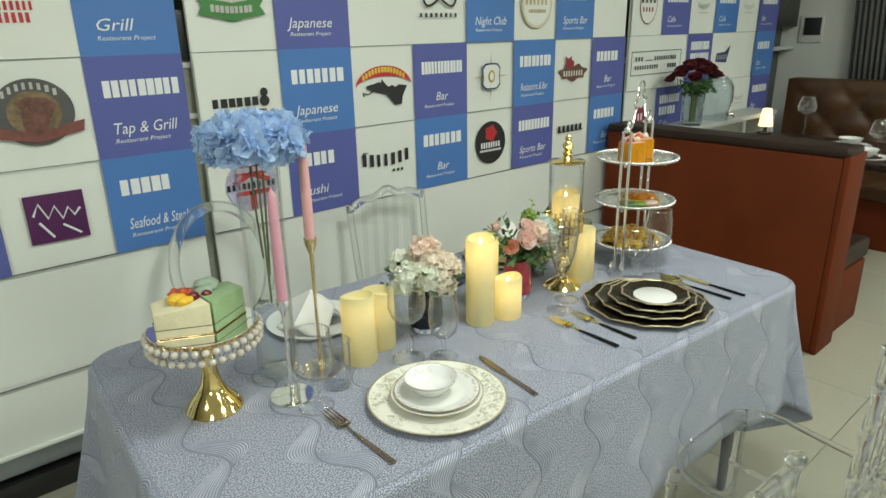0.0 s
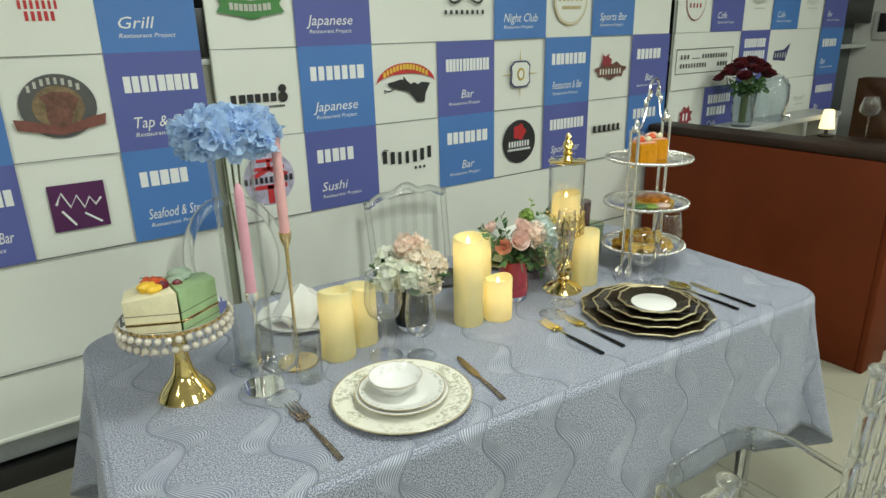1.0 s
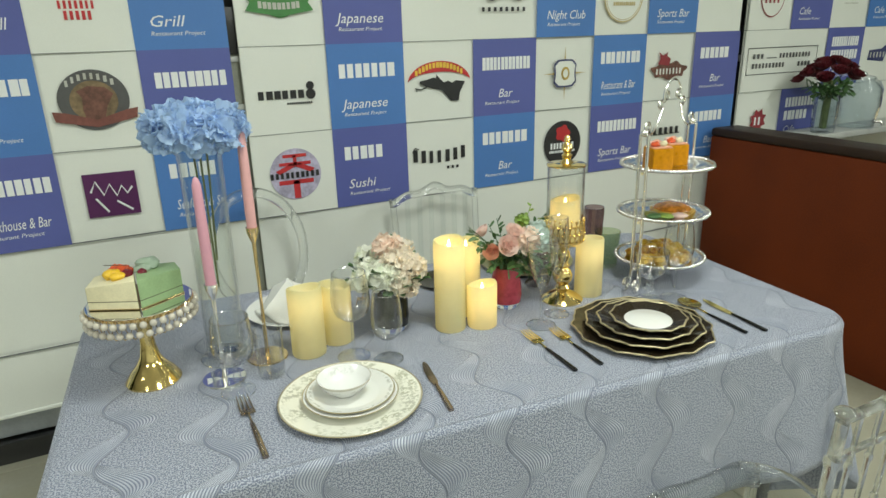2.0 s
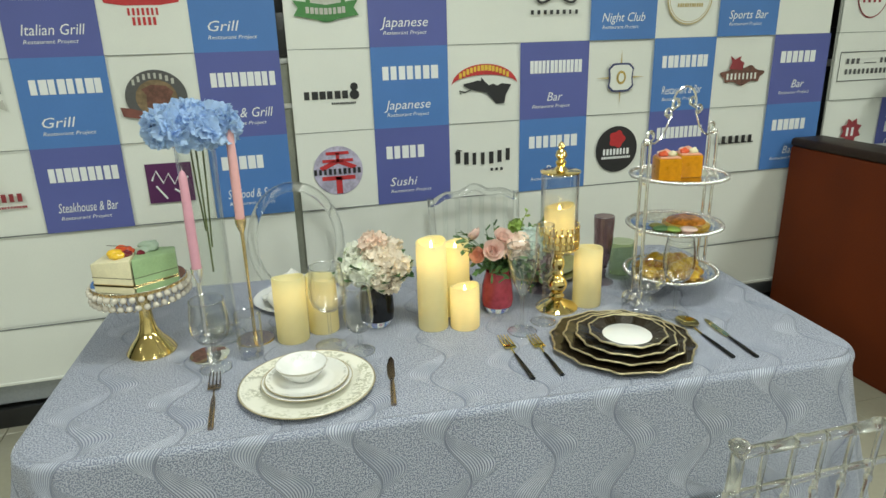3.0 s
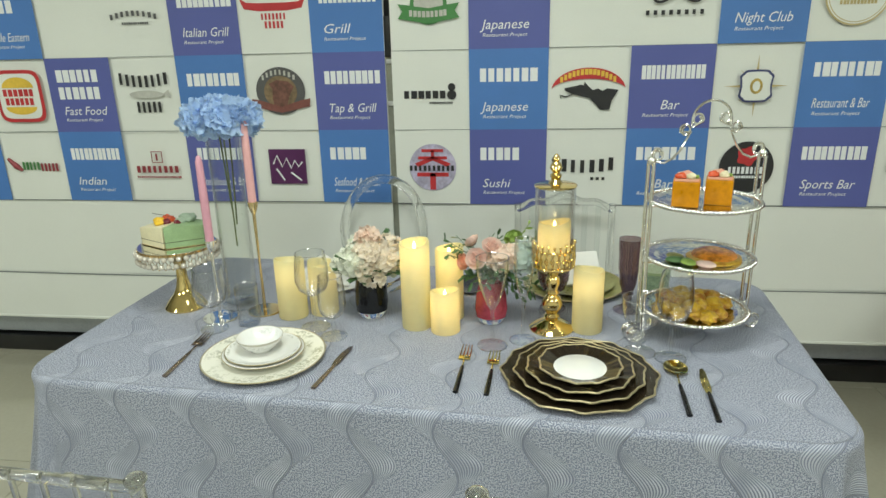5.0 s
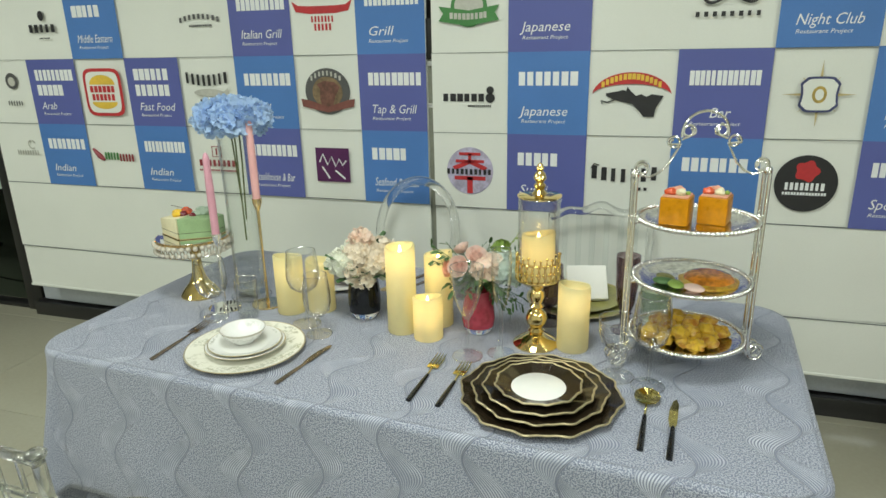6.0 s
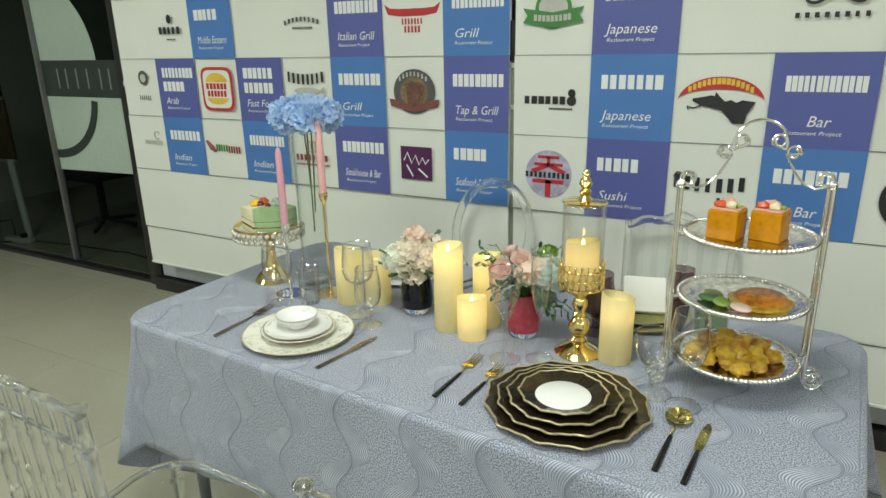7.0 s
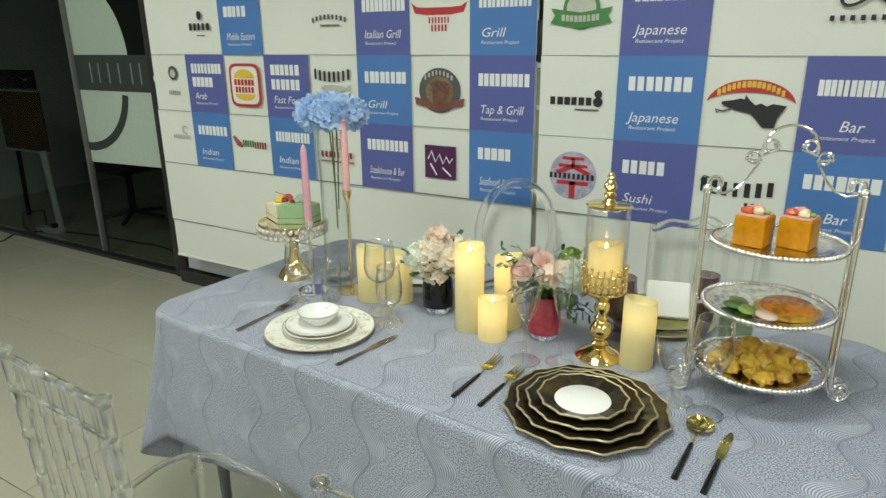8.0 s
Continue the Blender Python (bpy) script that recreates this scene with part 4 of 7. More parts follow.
def banners():
    w = 0.2965
    mid = [0.812 + w * i for i in range(9)]
    banner(0.812, 3.175, 2.125, mid, [
        ["badge_green", (I, [9], "Japanese"), None, "loops_black", (B, [8], "Night Club"), "circle_gold", (B, [6], "Sports Bar"), None],
        ["word_black", (B, [7], "Japanese"), "arc_red", (I, [13], "   Bar"), "star_frame", (B, [8], "Restaurant & Bar"), "scrawl_red", (I, [6], "  Bar")],
        ["disc_sun", (I, [5], "Sushi"), "word_arched", (B, [7], "  Bar"), "disc_black", (I, [10], "Sports Bar"), "word_serif", (B, [6], "  Bar")],
    ], "white fabric banner with blue and indigo squares of printed sponsor emblems")
    w = 0.2855
    left = [0.783 - w * (8 - i) for i in range(9)]
    banner(-1.50, 0.783, 2.142, left, [
        [None, "sprig_word", (B, [5], "Middle Eastern"), None, "word_small_arc", (I, [10], "Italian Grill"), "horns_red", (B, [12], "Grill")],
        ["small_disc", (I, [9, 5], "Arab"), "bun_red", (I, [6, 6], "Fast Food"), "word_fish", (B, [8], "Grill"), "ring_bull", (I, [9], "Tap & Grill")],
        ["pale_word", (B, [8], "Indian"), "word_chilli", (B, [11], "Indian"), "box_word_red", (I, [9], "Steakhouse & Bar"), "square_purple", (B, [5], "Seafood & Steak")],
    ], "white fabric banner with printed squares beside the glass partition")
    w = 0.306
    right = [3.235 + w * i for i in range(7)]
    banner(3.235, 5.08, 2.128, right, [
        ["ring_cup", (I, [8], "Cafe"), "bird", (B, [7], "Cafe"), "word_small", (I, [8], "Bar")],
        ["wide_box", None, (I, [12, 10], "Park"), "wing_blue", None, (B, [6], "Bar")],
        ["star_red", (I, [9, 6], "Cafe"), "word_small", None, "word_small", (I, [9], "Bar")],
    ], "white fabric banner with printed squares behind the leather booths")


# ---------------------------------------------------------------- dining table and cloth
TX0, TX1, TY0, TY1, TZ = -0.886, 0.8775, -0.430, 0.425, 0.745
TABLE_AT, TABLE_TURN = (1.103, 1.113, 0.0), -4.0


def dining_table():
    t = thing("dining_table", TABLE_AT, "grey steel-legged dining table under a long cloth", "table", "", TABLE_TURN)
    w, d = TX1 - TX0, TY1 - TY0
    plan = [(x, y) for x, y, nx, ny, c in perimeter(0.012, 0.09)]
    n = len(plan)
    slab = [(x, y, TZ - 0.037) for x, y in plan] + [(x, y, TZ - 0.006) for x, y in plan]
    part("tabletop", G().add(slab, [tuple(range(n))[::-1], tuple(range(n, 2 * n))] + [(i, (i + 1) % n, n + (i + 1) % n, n + i) for i in range(n)]), M["dark_wood"], t, "", False)
    leg = G().tube([(0, 0, 0), (0, 0, TZ - 0.037)], [0.014, 0.028], 16).mesh("leg", M["table_grey"])
    for sx in (-1, 1):
        for sy in (-1, 1):
            part("leg", leg, None, t).location = (sx * (w / 2 - 0.12), sy * (d / 2 - 0.11), 0)


def perimeter(inset, radius, n_side=64, n_end=34, n_corner=30):
    """Points and outward normals round a rectangle with round corners, counter-clockwise from the front left."""
    x0, x1, y0, y1 = TX0 + inset, TX1 - inset, TY0 + inset, TY1 - inset
    out = []
    for cx, cy, a0, n in ((x1 - radius, y0 + radius, -90, n_end), (x1 - radius, y1 - radius, 0, n_side), (x0 + radius, y1 - radius, 90, n_end), (x0 + radius, y0 + radius, 180, n_side)):
        for i in range(n_corner + 1):
            a = radians(a0 + 90 * i / n_corner)
            out.append((cx + radius * math.cos(a), cy + radius * math.sin(a), math.cos(a), math.sin(a), math.sin(math.pi * i / n_corner)))
        ax, ay = {-90: (x1, y0 + radius), 0: (x1 - radius, y1), 90: (x0, y1 - radius), 180: (x0 + radius, y0)}[a0]
        bx, by = {-90: (x1, y1 - radius), 0: (x0 + radius, y1), 90: (x0, y0 + radius), 180: (x1 - radius, y0)}[a0]
        nx, ny = {-90: (1, 0), 0: (0, 1), 90: (-1, 0), 180: (0, -1)}[a0]
        for i in range(1, n):
            f = i / n
            out.append((ax + (bx - ax) * f, ay + (by - ay) * f, nx, ny, 0.0))
    return out


def tablecloth():
    ring = perimeter(0.0, 0.10)
    n = len(ring)
    drop, roll = 0.365, 0.016
    rows = 26
    verts, uv, faces = [], [], []
    # top: rings from the centre line out to the rim
    inner = [0.02, 0.5, 0.85, 0.97]
    mx, my = (TX0 + TX1) / 2, (TY0 + TY1) / 2
    for f in inner + [1.0]:
        for x, y, nx, ny, c in ring:
            px, py = mx + (x - nx * roll - mx) * f, my + (y - ny * roll - my) * f
            dz = 0.0015 * noise.noise(Vector((px * 5, py * 5, 0))) if 0.4 < f < 1 else 0
            verts.append((px, py, TZ + dz))
            uv.append((px + 1.074, py + 1.085))
    top_rows = len(inner) + 1
    for k in range(rows):
        for i, (x, y, nx, ny, c) in enumerate(ring):
            if k < 6:
                a = math.pi / 2 * (k + 1) / 6
                px, py, pz = x - nx * roll * (1 - math.sin(a)), y - ny * roll * (1 - math.sin(a)), TZ - roll * (1 - math.cos(a))
                s = roll * a
            else:
                f = (k - 5) / (rows - 6)
                # the spare cloth at a corner hangs lower, in two bells with a tuck between them
                length = drop * (1 + 0.27 * c ** 2 + 0.20 * c ** 8)
                bells, tuck = 4 * c * c * (1 - c * c), c ** 8
                along = x * abs(ny) + y * abs(nx)
                fold = 0.011 * math.sin(along * 9.0 + 1.0) + 0.007 * math.sin(along * 21.0)
                flare = f ** 1.15 * (0.022 + fold * (1 - c) + 0.085 * bells - 0.125 * tuck)
                px, py = x + nx * flare, y + ny * flare
                pz = TZ - roll - (length - roll) * f
                s = roll * math.pi / 2 + (length - roll) * f
            verts.append((px, py, pz))
            uv.append((x + nx * s + 1.074, y + ny * s + 1.085))
    total = top_rows + rows
    for j in range(total - 1):
        for i in range(n):
            k = (i + 1) % n
            faces.append((j * n + i, (j + 1) * n + i, (j + 1) * n + k, j * n + k))
    faces.append(tuple(range(n - 1, -1, -1))[::-1])
    me = bpy.data.meshes.new("tablecloth")
    me.from_pydata(verts, [], faces)
    layer = me.uv_layers.new(name="metres")
    for loop in me.loops:
        layer.data[loop.index].uv = uv[loop.vertex_index]
    me.materials.append(M["cloth"])
    me.polygons.foreach_set("use_smooth", [True] * len(faces))
    me.update()
    ob = new("tablecloth", me)
    ob.matrix_basis = pose(*TABLE_AT, 0, 0, TABLE_TURN)
    tagged(ob, "blue-grey jacquard tablecloth with wavy ribbon pattern hanging over the table", "tablecloth")
    so = ob.modifiers.new("thick", "SOLIDIFY")
    so.thickness, so.offset = 0.0015, -1


# ---------------------------------------------------------------- leather booths and what stands by them
def booths():
    b = thing("booth_bench", (3.02, 0.915, 0), "red-brown leather booth bench with a dark rolled top", "booth", "leather booths")
    part("back_panel", G().box((0.06, 0.585, 0.455), (0.12, 1.17, 0.91), 0, 0.008), M["leather_back"], b, "red-brown leather back")
    part("end_panel", G().box((0.10, -0.014, 0.46), (0.20, 0.028, 0.92), 0, 0.006), M["leather_back"], b)
    part("top_roll", G().box((0.085, 0.575, 0.930), (0.18, 1.20, 0.042), 0, 0.018, seg=4), M["leather_dark"], b, "dark brown rolled top")
    part("seat_back", G().box((0.175, 0.585, 0.66), (0.09, 1.14, 0.48), 0, 0.03, seg=4), M["leather_dark"], b)
    part("seat_base", G().box((0.36, 0.585, 0.16), (0.50, 1.16, 0.32), 0, 0.006), M["leather_back"], b)
    part("seat_cushion", G().box((0.39, 0.585, 0.375), (0.52, 1.16, 0.11), 0, 0.03, seg=4), M["leather_dark"], b)
    # the facing bench with a tufted back
    b = thing("booth_bench", (5.32, 0.80, 0), "brown leather booth bench with a button-tufted back", "booth", "leather booths", 0)
    g, nx, nz = G(), 60, 24
    verts, faces = [], []
    w, h = 1.28, 0.62
    for j in range(nz + 1):
        for i in range(nx + 1):
            y, z = w * i / nx, h * j / nz
            u, v = y / 0.16, z / 0.155
            bulge = abs(math.sin(math.pi * (u + v) / 2)) * abs(math.sin(math.pi * (u - v) / 2))
            edge = min(1, 5 * min(i / nx, 1 - i / nx), 5 * min(j / nz, 1 - j / nz) + 0.1)
            verts.append((-0.045 * bulge ** 0.6 * edge, y, 0.43 + z))
    faces = [(j * (nx + 1) + i, (j + 1) * (nx + 1) + i, (j + 1) * (nx + 1) + i + 1, j * (nx + 1) + i + 1) for j in range(nz) for i in range(nx)]
    g.add(verts, faces)
    part("tufted_back", g, M["leather_tuft"], b, "button-tufted leather back")
    part("back_frame", G().box((0.07, w / 2, 0.53), (0.13, w, 1.05), 0, 0.02, seg=3), M["leather_tuft"], b)
    part("seat_cushion", G().box((-0.26, w / 2, 0.385), (0.50, w, 0.11), 0, 0.03, seg=4), M["leather_tuft"], b)
    part("seat_base", G().box((-0.24, w / 2, 0.165), (0.46, w, 0.33), 0, 0.006), M["leather_back"], b)
    # table between the benches
    t = thing("booth_table", (4.22, 1.40, 0), "dark wooden table between the booth benches", "table")
    part("tabletop", G().box((0, 0, 0.735), (0.72, 1.05, 0.04), 0, 0.006), M["dark_wood"], t)
    part("column", G().box((0, 0, 0.37), (0.10, 0.10, 0.70), 0, 0.006), M["black_metal"], t)
    part("foot", G().box((0, 0, 0.012), (0.42, 0.42, 0.024), 0, 0.006), M["black_metal"], t)


room()
north_wall()
banners()
booths()
dining_table()
tablecloth()
for lx, ly in LAMP_PLACES:
    lt = thing("ceiling_light", (lx, ly, CEIL), "square white recessed ceiling panel light", "ceiling light", "ceiling panel lights")
    part("frame", G().box((0, 0, -0.008), (0.64, 0.64, 0.016), 0, 0.003), M["white_plastic"], lt)
    part("diffuser", G().box((0, 0, -0.018), (0.58, 0.58, 0.004)), M["led"], lt)
    data = bpy.data.lights.new("panel_lamp", "AREA")
    data.shape, data.size, data.energy, data.color = "SQUARE", 0.58, LAMP_WATTS, LAMP_COLOUR
    lamp = new("panel_lamp", data)
    lamp.matrix_basis = pose(lx, ly, CEIL - 0.03)


# ---------------------------------------------------------------- flowers
def petal(g, m, length, width, cup=0.25, slot=0, ruffle=0.0, phase=0.0):
    """A small cupped petal along +y, from a 5 by 5 grid, with a ruffled far edge."""
    verts, faces = [], []
    for j in range(5):
        f = j / 4
        w = width * (0.22 + 0.78 * math.sin(math.pi * (0.10 + 0.66 * f)))
        for i in (-1, -0.5, 0, 0.5, 1):
            lift = cup * length * (0.5 * f * f + 0.35 * i * i) + (0.03 * length if i == 0 else 0)
            lift += ruffle * length * f * f * math.sin(i * 4.2 + phase)
            reach = f * length * (1 - 0.16 * i * i * f)
            verts.append((i * w / 2, reach, lift))
    for j in range(4):
        for i in range(4):
            a = j * 5 + i
            faces.append((a, a + 1, a + 6, a + 5))
    return g.add(verts, faces, slot, m)


def facing(at, normal, spin):
    q = Vector(normal).to_track_quat("Z", "Y").to_matrix().to_4x4()
    return Matrix.Translation(at) @ q @ pose(0, 0, 0, 0, 0, spin)


def floret_head(centre, radii, count, size, rnd, low=-0.35):
    """A hydrangea head: many four-petalled florets over a flattened dome."""
    g = G()
    for i in range(count):
        z = low + (1 - low) * (i + 0.5) / count
        a = i * 2.39996 + rnd.uniform(-0.2, 0.2)
        r = math.sqrt(max(0, 1 - z * z))
        n = Vector((r * math.cos(a), r * math.sin(a), z))
        k = rnd.uniform(0.84, 1.08)
        p = Vector(centre) + Vector((n.x * radii[0] * k, n.y * radii[1] * k, n.z * radii[2] * k))
        n = (n + Vector((rnd.uniform(-0.4, 0.4), rnd.uniform(-0.4, 0.4), rnd.uniform(-0.3, 0.4)))).normalized()
        s = size * rnd.uniform(0.8, 1.2)
        spin = rnd.uniform(0, 90)
        for q in range(4):
            petal(g, facing(p, n, spin + 90 * q) @ pose(0, 0, 0, rnd.uniform(-5, 28)), s * rnd.uniform(0.9, 1.1), s * 1.05, 0.3, 0, 0.16, rnd.uniform(0, 6.28))
    return g


def rose_head(g, at, normal, r, rnd, slot=0):
    for ring, (count, tilt, size) in enumerate(((3, 78, 0.7), (4, 66, 0.85), (5, 50, 1.0), (6, 30, 1.05))):
        for k in range(count):
            spin = 360 / count * k + ring * 37 + rnd.uniform(-12, 12)
            off = r * (0.08 + 0.16 * ring)
            petal(g, facing(at, normal, spin) @ pose(0, off * 0.5, r * (0.10 - 0.05 * ring), tilt), r * size, r * 1.25 * size, 0.45, slot)


def leaf_sprig(g, start, end, count, size, rnd, slot=0):
    a, b = Vector(start), Vector(end)
    g.tube([a, (a + b) / 2 + Vector((0, 0, 0.006)), b], 0.0009, 5, slot)
    d = (b - a).normalized()
    for i in range(count):
        p = a + (b - a) * ((i + 0.6) / count)
        side = d.orthogonal().normalized()
        side = Matrix.Rotation(rnd.uniform(0, 6.28), 3, d) @ side
        aim = (d * 0.7 + side).normalized()
        nrm = aim.cross(Vector((rnd.uniform(-1, 1), rnd.uniform(-1, 1), 0.3))).normalized()
        q = Matrix((aim.cross(nrm), aim, nrm)).transposed().to_4x4()
        petal(g, Matrix.Translation(p) @ q, size * rnd.uniform(0.8, 1.2), size * 0.45, 0.15, slot)


# ---------------------------------------------------------------- table things
def lump(centre, r, squash, seed, rough=0.30, grain=1.6):
    """An uneven rounded piece of fruit or pastry."""
    g = G().ball((0, 0, 0), r, 20, 12)
    out = []
    for p in g.v:
        v = Vector(p)
        k = 1 + rough * noise.noise(v * (grain / r) + Vector((seed, seed * 1.7, 3.0)))
        out.append((centre[0] + v.x * k * squash[0], centre[1] + v.y * k * squash[1], centre[2] + v.z * k * squash[2]))
    g.v = out
    return g


def cake_stand():
    s = thing("cake_stand", (0.394, 1.160, TZ), "gold pedestal cake stand with a mirror plate edged in pearls", "cake stand")
    part("pedestal", G().lathe([(0.001, 0), (0.055, 0), (0.056, 0.004), (0.051, 0.012), (0.043, 0.024), (0.029, 0.040), (0.020, 0.058), (0.0150, 0.082), (0.0135, 0.110), (0.016, 0.132), (0.026, 0.142)], 48), M["gold"], s)
    part("plate", G().lathe([(0.001, 0.142), (0.030, 0.143), (0.088, 0.170), (0.0965, 0.174), (0.0965, 0.181), (0.001, 0.181)], 56), M["pale_gold"], s)
    part("mirror_top", G().lathe([(0.001, 0.182), (0.099, 0.182), (0.099, 0.184), (0.001, 0.184)], 56), M["mirror"], s, "mirror glass top")
    part("rim", G().tube([(0.100 * math.cos(a / 28 * math.pi), 0.100 * math.sin(a / 28 * math.pi), 0.183) for a in range(56)], 0.0009, 6, 0, True), M["silver"], s)
    pearl = G().ball((0, 0, 0), 0.0072, 14, 9).mesh("pearl", M["pearl"])
    n = 36
    lattice = G()
    rows = ((0.170, 0.1045, 0.0), (0.150, 0.1030, 0.5))
    for i in range(n):
        for row, (z, r, off) in enumerate(rows):
            a = 2 * math.pi * (i + off) / n
            part("pearl", pearl, None, s).location = (r * math.cos(a), r * math.sin(a), z)
            for step in (-0.5, 0.5):
                b = 2 * math.pi * (i + off + step) / n
                z2 = (0.182 if row == 0 else 0.141)
                lattice.tube([(0.101 * math.cos(a), 0.101 * math.sin(a), z), (0.101 * math.cos(b), 0.101 * math.sin(b), z2)], 0.0010, 4)
                z3 = rows[1 - row][0]
                lattice.tube([(0.101 * math.cos(a), 0.101 * math.sin(a), z), (0.101 * math.cos(b), 0.101 * math.sin(b), z3)], 0.0010, 4)
    part("wire_lattice", lattice, M["pale_gold"], s, "gold wire lattice between the pearls")
    z0 = TZ + 0.185

    def cake(at, foot, tops, body, label, fruits):
        """A cut piece: an upright prism over a four-cornered foot, with a thin dark layer round it."""
        c = thing("cake_slice", at, label, "cake", "cake slices on the stand")

        def ring(z0, z1, grow):
            mx, my = sum(p[0] for p in foot) / 4, sum(p[1] for p in foot) / 4
            pts = [(mx + (x - mx) * grow, my + (y - my) * grow) for x, y in foot]
            bm = bmesh.new()
            low = [bm.verts.new((x, y, z0)) for x, y in pts]
            high = [bm.verts.new((x, y, z)) for (x, y), z in zip(pts, z1)]
            bm.faces.new(low[::-1])
            bm.faces.new(high)
            for i in range(4):
                bm.faces.new((low[i], low[(i + 1) % 4], high[(i + 1) % 4], high[i]))
            if grow == 1.0:
                bmesh.ops.bevel(bm, geom=bm.edges[:], offset=0.0022, segments=2, affect="EDGES", profile=0.5)
            bm.verts.index_update()
            g = G().add([v.co.copy() for v in bm.verts], [[v.index for v in f.verts] for f in bm.faces])
            bm.free()
            return g
        part("sponge", ring(0.001, tops, 1.0), M[body], c)
        part("side_band", ring(0.0165, [0.0178] * 4, 1.006), M["cake_line"], c, "thin dark filling line")
        part("board", ring(0.0, [0.0016] * 4, 1.02), M["pale_gold"], c, "thin gold card board")
        for kind, mat, x, y, r, sq in fruits:
            part(kind, lump((x, y, 0.053 + r * sq * 0.7), r, (1.2, 1, sq), x * 90 + y * 50), M[mat], c)

    cake((0.393, 1.160, z0), [(-0.001, -0.060), (-0.001, 0.056), (-0.074, 0.048), (-0.090, -0.016)], (0.060, 0.056, 0.047, 0.047), "cake_cream", "cream mousse cake slice topped with fruit on the pearl stand", [
        ("mango_piece", "yellow_fruit", -0.040, 0.002, 0.014, 0.8), ("strawberry", "red_fruit", -0.020, 0.012, 0.015, 0.85), ("mango_piece", "yellow_fruit", -0.030, -0.016, 0.012, 0.8), ("raspberry", "dark_berry", -0.013, -0.010, 0.010, 1.0), ("strawberry", "red_fruit", -0.032, 0.028, 0.012, 0.9)])
    cake((0.395, 1.160, z0), [(0.001, -0.060), (0.084, -0.008), (0.078, 0.046), (0.001, 0.056)], (0.060, 0.054, 0.052, 0.056), "cake_green", "green mousse cake slice topped with a sage macaron", [
        ("macaron", "sage", 0.026, 0.028, 0.019, 0.75), ("berry", "dark_berry", 0.012, -0.006, 0.008, 0.9), ("leaf_curl", "sage", 0.014, 0.012, 0.014, 0.6)])
    part("stalk", G().tube([(-0.01, 0.0, 0.075), (-0.05, -0.01, 0.085)], 0.0008, 5), M["cake_line"], bpy.data.objects["cake_slice"])


def candlestick(at, metal, stem_h, candle_h, wax, label, clabel):
    s = thing("candlestick", at, label, "candlestick", "slim candlesticks")
    part("base", G().lathe([(0.001, 0), (0.044, 0), (0.045, 0.0015), (0.044, 0.0045), (0.0065, 0.0050), (0.0045, 0.009)], 40), M["mirror" if metal == "silver" else metal], s)
    part("stem", G().tube([(0, 0, 0.008), (0, 0, stem_h * 0.5), (0, 0, stem_h - 0.03)], [0.0045, 0.0032, 0.0045], 12), M[metal], s)
    part("cup", G().lathe([(0.004, stem_h - 0.035), (0.008, stem_h - 0.026), (0.0125, stem_h - 0.012), (0.0135, stem_h), (0.0115, stem_h), (0.0105, stem_h - 0.010), (0.001, stem_h - 0.014)], 24), M[metal], s)
    c = thing("taper_candle", (at[0], at[1], at[2] + stem_h - 0.012), clabel, "candle", "taper candles")
    part("wax", G().lathe([(0.0105, 0), (0.0105, candle_h * 0.5), (0.0088, candle_h * 0.93), (0.005, candle_h * 0.985), (0.0015, candle_h)], 24), M[wax], c)
    part("wick", G().tube([(0, 0, candle_h - 0.002), (0.001, 0, candle_h + 0.006)], 0.0006, 5), M["napkin"], c)


def hydrangea_vase():
    rnd = random.Random(11)
    v = thing("tall_vase", (0.550, 1.186, TZ), "tall clear glass cylinder vase holding a blue hydrangea", "vase")
    part("foot", G().lathe([(0.001, 0.0), (0.056, 0.0), (0.057, 0.006), (0.046, 0.014), (0.001, 0.018)], 44), M["vase_glass"], v, "flared clear glass foot")
    part("cylinder", G().lathe([(0.043, 0.014), (0.042, 0.05), (0.042, 0.30), (0.044, 0.46), (0.050, 0.492), (0.048, 0.492), (0.0405, 0.46), (0.039, 0.30), (0.039, 0.05), (0.036, 0.026), (0.001, 0.022)], 44), M["vase_glass"], v, "tall clear glass wall")
    part("rim", ring_of(0.049, 0.492, 0.0014), M["rim_glass"], v)
    part("rim", ring_of(0.0565, 0.004, 0.0013), M["rim_glass"], v)
    f = thing("blue_hydrangea", (0.552, 1.188, TZ + 0.25), "pale blue artificial hydrangea head in the tall vase", "flower")
    part("flower_head", floret_head((0.0, 0, 0.262), (0.088, 0.085, 0.042), 175, 0.0265, rnd, -0.5), M["petal_blue"], f, "pale blue petals")
    g = G()
    for dx, dy, z in ((0.0, 0, -0.06), (0.012, 0.004, 0.0), (-0.010, 0.006, 0.04)):
        g.tube([(dx * 0.4, dy, z - 0.02), (dx, dy, 0.14), (dx * 1.3, 0, 0.262)], 0.0022, 6)
    part("stalk", g, M["stem"], f, "green-brown stalks")
    g = G()
    for a in range(0, 360, 72):
        petal(g, pose(0, 0, 0.235, 18, 0, a), 0.035, 0.024, 0.2)
    part("leaf", g, M["leaf"], f)


